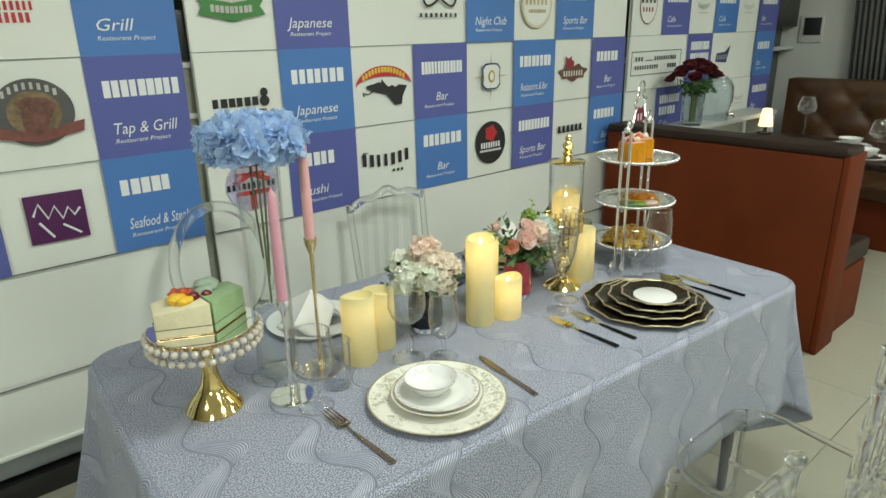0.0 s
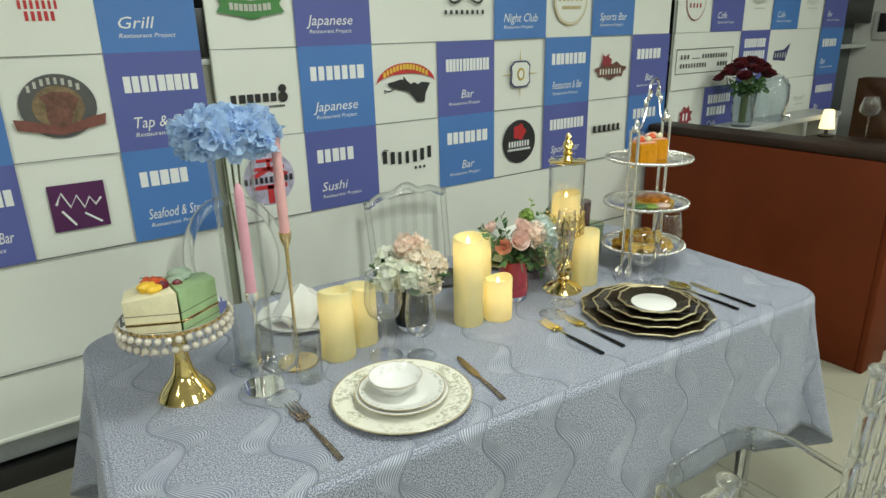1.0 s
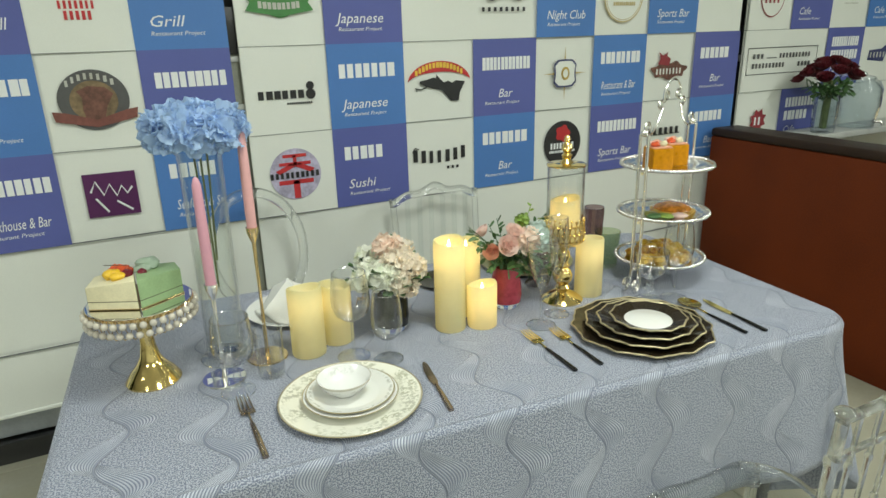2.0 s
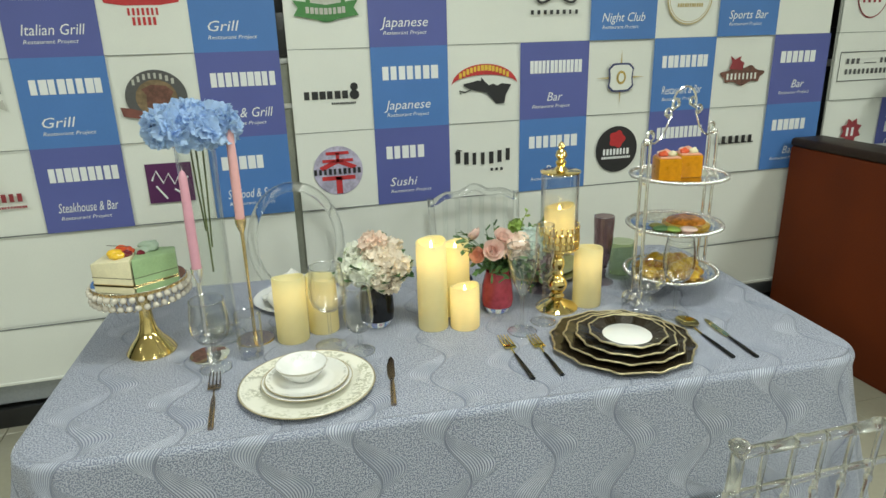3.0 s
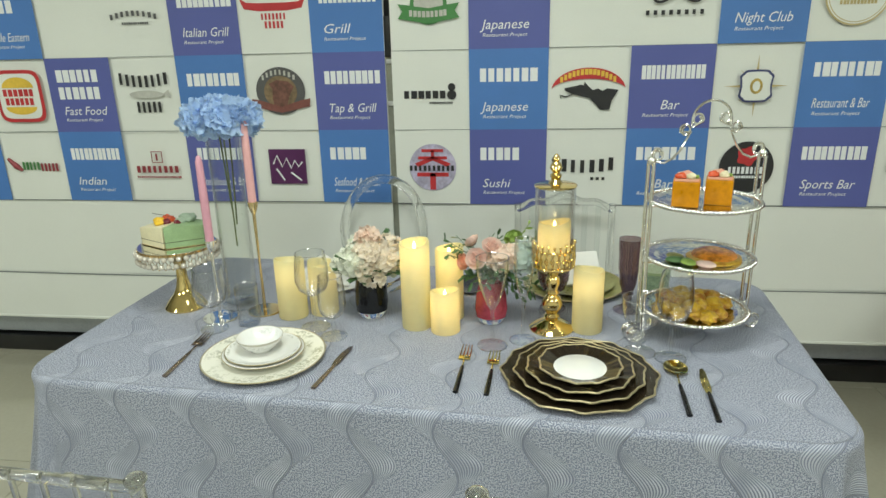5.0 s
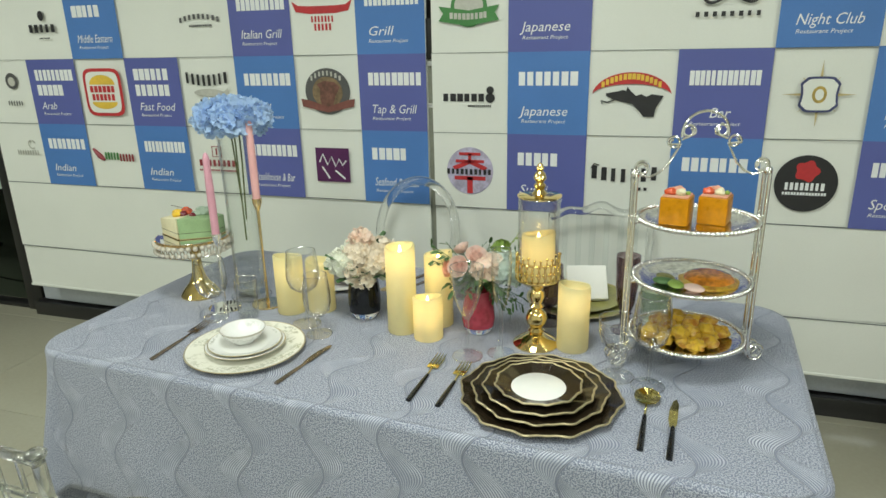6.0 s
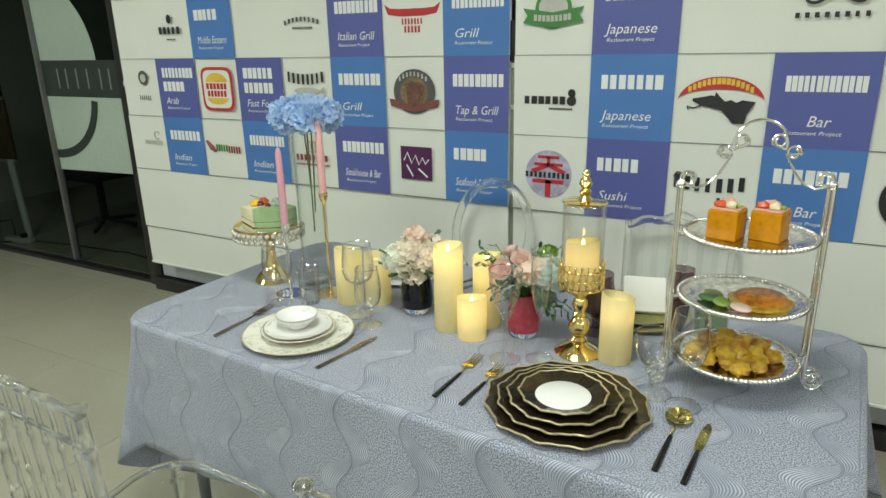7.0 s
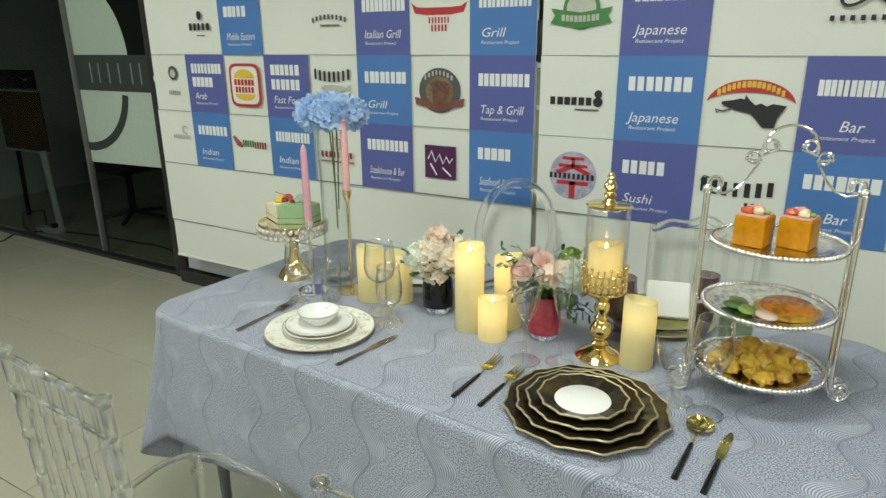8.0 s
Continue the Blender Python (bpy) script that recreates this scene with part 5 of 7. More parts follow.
def pillar_candle(at, r, h, label, watts, lean=0.0, flame=True, group="led pillar candles"):
    c = thing("pillar_candle", at, label, "candle", group)
    n = 40
    def wavy(a, amp): return amp * (math.sin(a + lean) * 1.0 + 0.4 * math.sin(2 * a + 1.1))
    prof = [(r * 0.97, 0, 0), (r, 0.003, 0), (r, h * 0.5, 0), (r, h - 0.004, 1), (r - 0.002, h, 1), (r - 0.005, h - 0.001, 1), (r - 0.008, h - 0.009, 0.8), (r - 0.013, h - 0.017, 0.2), (0.004, h - 0.020, 0)]
    verts, faces = [], []
    for q, z, k in prof:
        for i in range(n):
            a = 2 * math.pi * i / n
            verts.append((q * math.cos(a), q * math.sin(a), z + k * wavy(a, 0.0045)))
    for j in range(len(prof) - 1):
        for i in range(n):
            faces.append((j * n + i, j * n + (i + 1) % n, (j + 1) * n + (i + 1) % n, (j + 1) * n + i))
    faces += [tuple(range(n - 1, -1, -1)), tuple((len(prof) - 1) * n + i for i in range(n))]
    part("wax", G().add(verts, faces), M["wax"], c)
    if flame:
        part("flame", G().lathe([(0.0012, h - 0.023), (0.0034, h - 0.018), (0.0042, h - 0.012), (0.0030, h - 0.005), (0.0005, h + 0.002)], 12), M["flame"], c, "glowing led flame")
    if watts:
        data = bpy.data.lights.new("candle_lamp", "POINT")
        data.energy, data.color, data.shadow_soft_size = watts, (1.0, 0.70, 0.33), 0.008
        lamp = new("candle_lamp", data)
        lamp.matrix_basis = pose(at[0], at[1], at[2] + h - 0.038)


def bouquet_black():
    rnd = random.Random(21)
    x, y = 0.930, 1.140
    v = thing("black_vase", (x, y, TZ), "black glass tumbler vase with a thick clear base", "vase")
    part("base", G().lathe([(0.001, 0), (0.030, 0), (0.036, 0.006), (0.041, 0.018), (0.001, 0.020)], 36), M["thick_glass"], v, "thick clear glass base")
    part("body", G().lathe([(0.001, 0.019), (0.040, 0.018), (0.0435, 0.040), (0.042, 0.075), (0.0365, 0.120), (0.034, 0.120), (0.039, 0.075), (0.001, 0.06)], 36), M["black_glass"], v)
    f = thing("hydrangea_bouquet", (x, y, TZ + 0.10), "bouquet of white, blush and cream hydrangeas in the black vase", "flowers")
    part("stalk", G().tube([(0, 0, -0.03), (0, 0, 0.05)], 0.006, 8), M["stem"], f)
    heads = [((-0.050, -0.014, 0.052), 0.034, "petal_white", 34), ((-0.028, -0.044, 0.058), 0.029, "petal_white", 28), ((0.000, 0.002, 0.112), 0.025, "petal_pink", 24), ((0.004, -0.032, 0.084), 0.027, "petal_cream", 28),
             ((0.002, -0.052, 0.048), 0.020, "petal_cream", 18), ((0.040, -0.026, 0.062), 0.034, "petal_cream", 36), ((0.018, -0.048, 0.028), 0.025, "petal_cream", 24), ((-0.032, 0.036, 0.066), 0.034, "petal_white", 28),
             ((0.034, 0.026, 0.080), 0.034, "petal_cream", 30), ((0.060, 0.004, 0.044), 0.028, "petal_white", 24), ((-0.076, -0.008, 0.040), 0.018, "petal_white", 14)]
    for c, r, m, count in heads:
        part("flower_head", floret_head(c, (r, r * 0.95, r * 0.86), count, 0.0165, rnd, -0.7), M[m], f)
    g = G()
    for k in range(20):
        a = rnd.uniform(0, 6.28)
        petal(g, Matrix.Translation((0.02 * math.cos(a), 0.02 * math.sin(a), 0.03)) @ pose(0, 0, 0, rnd.uniform(-5, 35), 0, math.degrees(a) - 90), rnd.uniform(0.055, 0.085), 0.028, 0.2)
    for deg, q, zz, tip in ((196, 0.052, 0.024, 20), (215, 0.060, 0.038, 5), (172, 0.066, 0.030, 12), (246, 0.050, 0.022, -5), (300, 0.052, 0.040, 10), (338, 0.058, 0.022, 15), (228, 0.064, 0.066, 25), (150, 0.060, 0.050, 20), (20, 0.066, 0.040, 18), (60, 0.050, 0.088, 40)):
        petal(g, Matrix.Translation((q * math.cos(radians(deg)), q * math.sin(radians(deg)), zz)) @ pose(0, 0, 0, tip, 0, deg - 90), 0.042, 0.026, 0.2, 0, 0.1, deg)
    for k in range(26):
        a = rnd.uniform(0, 6.28)
        q = rnd.uniform(0.040, 0.066)
        petal(g, Matrix.Translation((q * math.cos(a), q * math.sin(a), rnd.uniform(0.018, 0.060))) @ pose(0, 0, 0, rnd.uniform(-25, 30), 0, math.degrees(a) - 90), rnd.uniform(0.034, 0.048), 0.022, 0.2)
    part("leaf", g, M["leaf"], f)


def bouquet_red():
    rnd = random.Random(31)
    x, y = 1.246, 1.126
    v = thing("red_vase", (x, y, TZ), "ruby red glass tumbler vase with a clear base", "vase")
    part("base", G().lathe([(0.001, 0), (0.029, 0), (0.035, 0.006), (0.039, 0.016), (0.001, 0.018)], 36), M["thick_glass"], v, "thick clear glass base")
    part("body", G().lathe([(0.001, 0.017), (0.039, 0.017), (0.042, 0.035), (0.039, 0.070), (0.030, 0.110), (0.028, 0.110), (0.036, 0.070), (0.001, 0.05)], 36), M["red_glass"], v)
    f = thing("rose_bouquet", (x, y, TZ + 0.09), "bouquet of pink roses and green sprigs in the red vase", "flowers")
    part("stalk", G().tube([(0, 0, -0.03), (0, 0, 0.05)], 0.006, 8), M["stem"], f)
    for at, nrm, r, m in (((-0.030, -0.050, 0.092), (-0.2, -1, 0.5), 0.026, "rose_pink"), ((-0.058, -0.030, 0.080), (-0.8, -0.8, 0.2), 0.021, "rose_coral"), ((0.002, -0.028, 0.112), (0.1, -0.6, 0.9), 0.024, "rose_pink"), ((-0.045, 0.030, 0.105), (-0.7, 0.4, 0.8), 0.022, "rose_pink")):
        g = G()
        rose_head(g, at, nrm, r, rnd)
        part("rose", g, M[m], f)
    part("flower_head", floret_head((0.032, -0.030, 0.090), (0.034, 0.034, 0.026), 30, 0.019, rnd, -0.6), M["petal_pink"], f)
    part("flower_head", floret_head((0.080, -0.022, 0.088), (0.030, 0.028, 0.034), 36, 0.018, rnd, -0.8), M["petal_frost"], f, "pale blue-white bloom")
    part("flower_head", floret_head((0.055, 0.010, 0.128), (0.017, 0.017, 0.015), 26, 0.010, rnd, -0.8), M["leaf_light"], f, "lime green bloom")
    g = G()
    for k in range(22):
        a = rnd.uniform(0, 6.28)
        rr = rnd.uniform(0.05, 0.10)
        leaf_sprig(g, (0, 0, 0.03), (rr * math.cos(a), rr * math.sin(a), rnd.uniform(0.03, 0.13)), 6, 0.022, rnd)
    for end in ((-0.115, -0.02, 0.135), (-0.105, -0.04, 0.10), (0.13, 0.0, 0.15), (0.12, -0.03, 0.02), (0.11, 0.02, -0.02), (-0.07, -0.05, 0.045), (0.10, -0.05, 0.01), (0.08, -0.06, 0.05), (0.12, -0.02, 0.06), (0.09, -0.02, -0.03)):
        leaf_sprig(g, (0, 0, 0.04), end, 14, 0.020, rnd)
    part("foliage", g, M["leaf"], f, "green eucalyptus and fern sprigs")
    g = G()
    for end in ((0.095, 0.03, 0.165), (0.11, 0.015, 0.13)):
        leaf_sprig(g, (0.03, 0, 0.06), end, 10, 0.014, rnd)
    part("foliage", g, M["leaf_light"], f, "lime green sprigs")


def hurricane():
    x, y = 1.398, 1.088
    s = thing("candle_holder", (x, y, TZ), "gold baluster candle holder with a glass hurricane and domed lid", "candle holder")
    part("foot", G().lathe([(0.001, 0), (0.054, 0), (0.055, 0.004), (0.048, 0.010), (0.040, 0.016), (0.022, 0.026), (0.014, 0.032)], 40), M["gold"], s)
    part("baluster", G().lathe([(0.013, 0.030), (0.020, 0.036), (0.014, 0.043), (0.024, 0.058), (0.026, 0.070), (0.020, 0.084), (0.012, 0.092), (0.017, 0.098), (0.012, 0.105), (0.018, 0.122), (0.016, 0.135), (0.009, 0.143), (0.014, 0.150), (0.030, 0.155)], 32), M["gold"], s)
    part("dish", G().lathe([(0.001, 0.152), (0.034, 0.154), (0.050, 0.166), (0.050, 0.170), (0.001, 0.168)], 40), M["gold"], s)
    g = G()
    n = 22
    for i in range(n):
        a = 2 * math.pi * i / n
        b = 2 * math.pi * (i + 0.5) / n
        r = 0.050
        g.tube([(r * math.cos(a), r * math.sin(a), 0.168), (r * 1.03 * math.cos(b), r * 1.03 * math.sin(b), 0.190), (r * math.cos(a), r * math.sin(a), 0.212)], 0.0018, 5)
        g.tube([(r * math.cos(b), r * math.sin(b), 0.168), (r * 1.03 * math.cos(a), r * 1.03 * math.sin(a), 0.190), (r * math.cos(b), r * math.sin(b), 0.212), (r * math.cos(b), r * math.sin(b), 0.222)], 0.0018, 5)
        g.ball((r * math.cos(b), r * math.sin(b), 0.224 + 0.004 * (i % 3 == 0)), 0.0036, 8, 5)
        g.ball((r * math.cos(a), r * math.sin(a), 0.190), 0.0040, 8, 5)
    for z in (0.169, 0.212):
        g.tube([(0.050 * math.cos(k / 20 * math.pi), 0.050 * math.sin(k / 20 * math.pi), z) for k in range(40)], 0.0022, 6, 0, True)
    part("filigree_cup", g, M["gold"], s, "gold filigree cup")
    part("hurricane_glass", G().lathe([(0.047, 0.170), (0.047, 0.362), (0.045, 0.362), (0.045, 0.170), (0.047, 0.170)], 44), M["glass"], s, "clear glass cylinder")
    part("rim", ring_of(0.0462, 0.3605, 0.0012), M["rim_glass"], s)
    part("lid", G().lathe([(0.001, 0.362), (0.049, 0.362), (0.050, 0.3650), (0.046, 0.3670), (0.018, 0.3690), (0.010, 0.378), (0.014, 0.388), (0.008, 0.394), (0.015, 0.404), (0.012, 0.414), (0.006, 0.420), (0.009, 0.426), (0.006, 0.434), (0.001, 0.438)], 40), M["gold"], s)
    pillar_candle((x, y, TZ + 0.170), 0.038, 0.107, "lit ivory pillar candle inside the gold holder", 0.045, 2.0)


def cutlery(kind, tip, end, head, grip, label, lift=0.0):
    """A fork, knife or spoon that lies with its tip and its end at these places."""
    d = Vector((tip[0] - end[0], tip[1] - end[1], 0))
    length = d.length
    turn = math.degrees(math.atan2(d.y, d.x)) - 90
    s = thing(kind, (end[0], end[1], TZ + lift), label, kind, "cutlery", turn)
    L = length
    if kind == "knife":
        h = 0.52 * L
    else:
        h = 0.55 * L
    part("handle", G().tube([(0, 0, 0.0045), (0, h * 0.5, 0.0045), (0, h * 0.93, 0.004), (0, h, 0.004)], [0.0050, 0.0047, 0.0036, 0.0024], 10, 0, False, Matrix.Diagonal((1.15, 1, 0.75, 1))), M[grip], s)
    if kind == "fork":
        g = G()
        neck = 0.66 * L
        g.tube([(0, h, 0.003), (0, neck, 0.0045), (0, neck + 0.006, 0.005)], [0.0022, 0.0018, 0.0030], 8)
        g.box((0, neck + 0.012, 0.0052), (0.027, 0.018, 0.0016), 0, 0.0007)
        for i in range(4):
            x = -0.0114 + 0.0076 * i
            g.tube([(x, neck + 0.018, 0.0052), (x, neck + 0.040, 0.0045), (x * 0.92, L, 0.0075)], [0.0019, 0.0017, 0.0008], 6)
        part("head", g, M[head], s)
    elif kind == "spoon":
        g = G()
        g.tube([(0, h, 0.003), (0, 0.70 * L, 0.005)], [0.0022, 0.0020], 8)
        n, rows = 24, 6
        verts, faces = [], []
        for j in range(rows + 1):
            f = j / rows
            for i in range(n):
                a = 2 * math.pi * i / n
                verts.append((0.0255 * f * math.cos(a), 0.84 * L + 0.034 * f * math.sin(a), 0.0015 + 0.007 * f * f))
        for j in range(rows):
            for i in range(n):
                faces.append((j * n + i, j * n + (i + 1) % n, (j + 1) * n + (i + 1) % n, (j + 1) * n + i))
        g.add(verts, faces)
        part("head", g, M[head], s)
    else:
        pts = [(-0.006, h - 0.004), (-0.0095, h + 0.02), (-0.0095, L * 0.80), (-0.004, L * 0.97), (0.002, L), (0.0065, L * 0.92), (0.007, h + 0.01), (0.004, h - 0.004)]
        n = len(pts)
        verts = [(a, b, 0.0025) for a, b in pts] + [(a, b, 0.0040) for a, b in pts]
        faces = [tuple(range(n))[::-1], tuple(range(n, 2 * n))] + [(i, (i + 1) % n, n + (i + 1) % n, n + i) for i in range(n)]
        part("blade", G().add(verts, faces), M[head], s, "", False)


def scalloped(r, z, m_body, deep=0.014, n=144, lobes=12, amp=0.022):
    """Dish and gold edge of one scalloped plate."""
    def rad(a): return 1 + amp * math.cos(lobes * a) + 0.010 * math.cos(2 * lobes * a + 0.5) + 0.009 * math.cos(lobes / 2 * a)
    body = G().lathe([(0.001, z), (r * 0.60, z), (r * 0.70, z + 0.003), (r * 0.985, z + deep), (r, z + deep + 0.001), (r * 0.985, z + deep + 0.0025), (r * 0.70, z + 0.0065), (r * 0.60, z + 0.0045), (0.001, z + 0.0045)], n, 0, None, rad)
    edge = G().tube([(r * rad(a) * math.cos(a), r * rad(a) * math.sin(a), z + deep + 0.0016) for a in [2 * math.pi * i / n for i in range(n)]], 0.0023, 6, 0, True)
    return body, edge


def dark_setting():
    x, y = 1.447, 0.842
    for i, (r, label) in enumerate(((0.160, "large black scalloped charger plate with a gold edge"), (0.133, "black scalloped dinner plate with a gold edge"), (0.109, "black scalloped salad plate with a gold edge"), (0.084, "small black scalloped plate with a white centre"))):
        p = thing("scalloped_plate", (x, y - 0.007 * i, TZ + 0.0105 * i), label, "plate", "black plate stack", 7 * i)
        body, edge = scalloped(r, 0.001, "black_china", 0.013)
        part("dish", body, M["black_china"], p)
        part("gilt_edge", edge, M["gold_rim"], p, "worn gold edge")
        if i == 3:
            part("centre", G().lathe([(0.001, 0.0056), (0.053, 0.0056), (0.0545, 0.0066), (0.053, 0.0076), (0.001, 0.0074)], 48), M["white_china"], p, "white porcelain centre")
    cutlery("fork", (1.200, 0.966), (1.192, 0.757), "flat_gold", "handle", "gold fork with a black handle beside the black plates")
    cutlery("fork", (1.266, 0.945), (1.256, 0.752), "flat_gold", "handle", "small gold fork with a black handle beside the black plates")
    cutlery("spoon", (1.658, 0.927), (1.645, 0.709), "flat_gold", "handle", "gold spoon with a black handle beside the black plates")
    cutlery("knife", (1.711, 0.900), (1.694, 0.694), "flat_gold", "handle", "gold knife with a black handle beside the black plates")


def white_setting():
    x, y = 0.736, 0.874

    def plate(r, z, deep): return G().lathe([(0.001, z), (r * 0.62, z), (r * 0.68, z + 0.002), (r * 0.98, z + deep), (r, z + deep + 0.001), (r * 0.98, z + deep + 0.0028), (r * 0.68, z + 0.0055), (r * 0.62, z + 0.004), (0.001, z + 0.004)], 72)
    for r, z, mat, label in ((0.140, 0.0, "floral_large", "ivory charger plate with a grey-green floral rim"), (0.093, 0.009, "white_china", "plain white porcelain dinner plate"), (0.086, 0.014, "floral_small", "white side plate with a fine grey floral rim")):
        p = thing("plate", (x, y, TZ + z), label, "plate", "white plate stack")
        part("dish", plate(r, 0.001, 0.011), M[mat], p)
        part("rim_line", G().tube([(r * math.cos(a), r * math.sin(a), 0.0135) for a in [2 * math.pi * i / 72 for i in range(72)]], 0.0011, 5, 0, True), M["gold_rim"], p)
    b = thing("bowl", (x - 0.009, y + 0.008, TZ + 0.020), "small white porcelain bowl with a floral rim on the plates", "bowl")
    part("body", G().lathe([(0.001, 0), (0.024, 0), (0.026, 0.004), (0.040, 0.014), (0.0510, 0.029), (0.0535, 0.035), (0.0518, 0.035), (0.039, 0.017), (0.024, 0.008), (0.001, 0.007)], 56), M["floral_bowl"], b)
    cutlery("fork", (0.546, 0.990), (0.548, 0.770), "copper", "copper", "rose-gold steel fork beside the white plates")
    cutlery("knife", (0.925, 0.946), (0.893, 0.747), "copper", "copper", "rose-gold steel knife beside the white plates")


def ring_of(r, z, thick, n=56):
    """A thin closed ring, level, at a height."""
    return G().tube([(r * math.cos(2 * math.pi * k / n), r * math.sin(2 * math.pi * k / n), z) for k in range(n)], thick, 6, 0, True)


def goblet(at, label, foot, stem, bowl, height, knob=0.0, name="wine_glass"):
    """A stemmed glass. bowl: (radius, share of the bowl's height) from the stem to the rim."""
    hb = height - stem
    outer = [(0.001, 0.0012), (foot, 0.0008), (foot, 0.0024), (foot * 0.55, 0.0035), (0.006, 0.009), (0.0042, 0.02)]
    if knob:
        outer += [(0.0045, stem * 0.35), (knob, stem * 0.5), (0.0055, stem * 0.65), (knob * 0.8, stem * 0.8)]
    outer += [(0.0040, stem * 0.9), (0.006, stem)]
    outer += [(r, stem + hb * f) for r, f in bowl]
    inner = [(max(0.001, r - 0.0013), stem + hb * f + 0.001 * (f < 0.9)) for r, f in bowl[::-1]] + [(0.001, stem + 0.005)]
    cut = len(outer) - len(bowl)
    g = G().lathe(outer[:cut] + [(0.001, stem + 0.002)], 36, 0)
    g.lathe(outer[cut - 1:] + inner, 44, 1)
    rim = bowl[-1][0] - 0.0006
    g.tube([(rim * math.cos(k / 22 * math.pi), rim * math.sin(k / 22 * math.pi), height) for k in range(44)], 0.0011, 6, 2, True)
    g.tube([(foot * math.cos(k / 22 * math.pi), foot * math.sin(k / 22 * math.pi), 0.0018) for k in range(44)], 0.0011, 6, 2, True)
    return solo(name, g, [M["stem_glass"], M["glass"], M["rim_glass"]], at, label, "glass", "clear glassware")


def glassware():
    z = TZ
    red = [(0.018, 0.04), (0.030, 0.14), (0.037, 0.32), (0.039, 0.50), (0.036, 0.78), (0.032, 1.0)]
    goblet((0.545, 1.020, z), "clear glass water goblet with a rounded bowl", 0.034, 0.062, [(0.022, 0.05), (0.036, 0.18), (0.042, 0.38), (0.041, 0.65), (0.037, 1.0)], 0.165, 0.008)
    goblet((0.803, 1.050, z), "clear glass wine glass with a wide bowl on a tall stem", 0.036, 0.090, [(0.020, 0.03), (0.036, 0.16), (0.043, 0.36), (0.042, 0.62), (0.037, 1.0)], 0.200)
    goblet((0.866, 1.000, z), "clear glass goblet with a rounded bowl and short stem", 0.032, 0.050, [(0.018, 0.04), (0.029, 0.14), (0.0345, 0.34), (0.034, 0.60), (0.029, 1.0)], 0.160, 0.007)
    goblet((1.257, 0.980, z), "clear glass champagne glass with a tapering bowl", 0.035, 0.095, [(0.010, 0.05), (0.020, 0.22), (0.030, 0.46), (0.0365, 0.72), (0.0385, 1.0)], 0.220)
    goblet((1.328, 1.015, z), "tall slim clear glass champagne flute", 0.031, 0.110, [(0.010, 0.06), (0.018, 0.25), (0.0235, 0.55), (0.0235, 0.80), (0.0215, 1.0)], 0.255)
    goblet((1.592, 0.972, z), "low cut-crystal goblet with a knobbed stem", 0.036, 0.060, [(0.020, 0.06), (0.036, 0.28), (0.043, 0.6), (0.044, 1.0)], 0.135, 0.014)
    goblet((1.656, 0.946, z), "clear wine glass with an egg-shaped bowl on a tall stem", 0.034, 0.090, red, 0.205)
    t = thing("tumbler", (0.622, 1.060, z), "small clear glass tumbler with a thick base", "glass", "clear glassware")
    part("body", G().lathe([(0.001, 0.0), (0.026, 0.0), (0.028, 0.010), (0.030, 0.105), (0.0285, 0.105), (0.0265, 0.014), (0.001, 0.012)], 36), M["glass"], t)
    part("rim", ring_of(0.0293, 0.105, 0.0010), M["rim_glass"], t)
    def quilted(profile, n=64):
        """A turned wall pressed with a diamond pattern above its stem."""
        g = G().lathe(profile, n)
        for i, p in enumerate(g.v):
            a = math.atan2(p[1], p[0])
            k = 1 + (0.045 * math.cos(9 * a + p[2] * 260) * math.cos(9 * a - p[2] * 260) if p[2] > 0.046 else 0)
            g.v[i] = (p[0] * k, p[1] * k, p[2])
        return g

    def wall(pairs, thick):
        """Finer steps along a wall, up the outside and down the inside."""
        up = []
        for (r0, z0), (r1, z1) in zip(pairs, pairs[1:]):
            up += [(r0 + (r1 - r0) * k / 5, z0 + (z1 - z0) * k / 5) for k in range(5)]
        up.append(pairs[-1])
        return up + [(max(0.001, r - thick), z) for r, z in up[::-1]]

    t = thing("stemmed_tumbler", (1.597, 1.215, z), "purple textured glass goblet with a short foot", "glass", "coloured glassware")
    part("foot", G().lathe([(0.001, 0), (0.034, 0), (0.034, 0.003), (0.014, 0.010), (0.010, 0.024), (0.013, 0.034), (0.010, 0.042), (0.016, 0.048), (0.001, 0.05)], 40), M["purple_glass"], t)
    part("body", quilted(wall([(0.012, 0.046), (0.021, 0.075), (0.026, 0.120), (0.0285, 0.198)], 0.002)), M["purple_glass"], t)
    part("rim", ring_of(0.0276, 0.198, 0.0010), M["rim_glass"], t)
    t = thing("stemmed_tumbler", (1.405, 1.215, z), "purple textured glass goblet behind the gold candle holder", "glass", "coloured glassware")
    part("foot", G().lathe([(0.001, 0), (0.034, 0), (0.034, 0.003), (0.012, 0.010), (0.009, 0.030), (0.014, 0.044), (0.001, 0.048)], 40), M["purple_glass"], t)
    part("body", quilted(wall([(0.012, 0.044), (0.030, 0.058), (0.040, 0.085), (0.041, 0.110), (0.036, 0.158)], 0.002)), M["purple_glass"], t)
    part("rim", ring_of(0.0350, 0.158, 0.0010), M["rim_glass"], t)
    t = thing("tumbler", (1.668, 1.235, z), "pale green ribbed glass tumbler", "glass", "coloured glassware")
    part("body", G().lathe([(0.001, 0.0), (0.030, 0.0), (0.033, 0.010), (0.038, 0.110), (0.036, 0.110), (0.031, 0.014), (0.001, 0.012)], 48, 0, None, lambda a: 1 + 0.02 * math.cos(16 * a)), M["green_glass"], t)


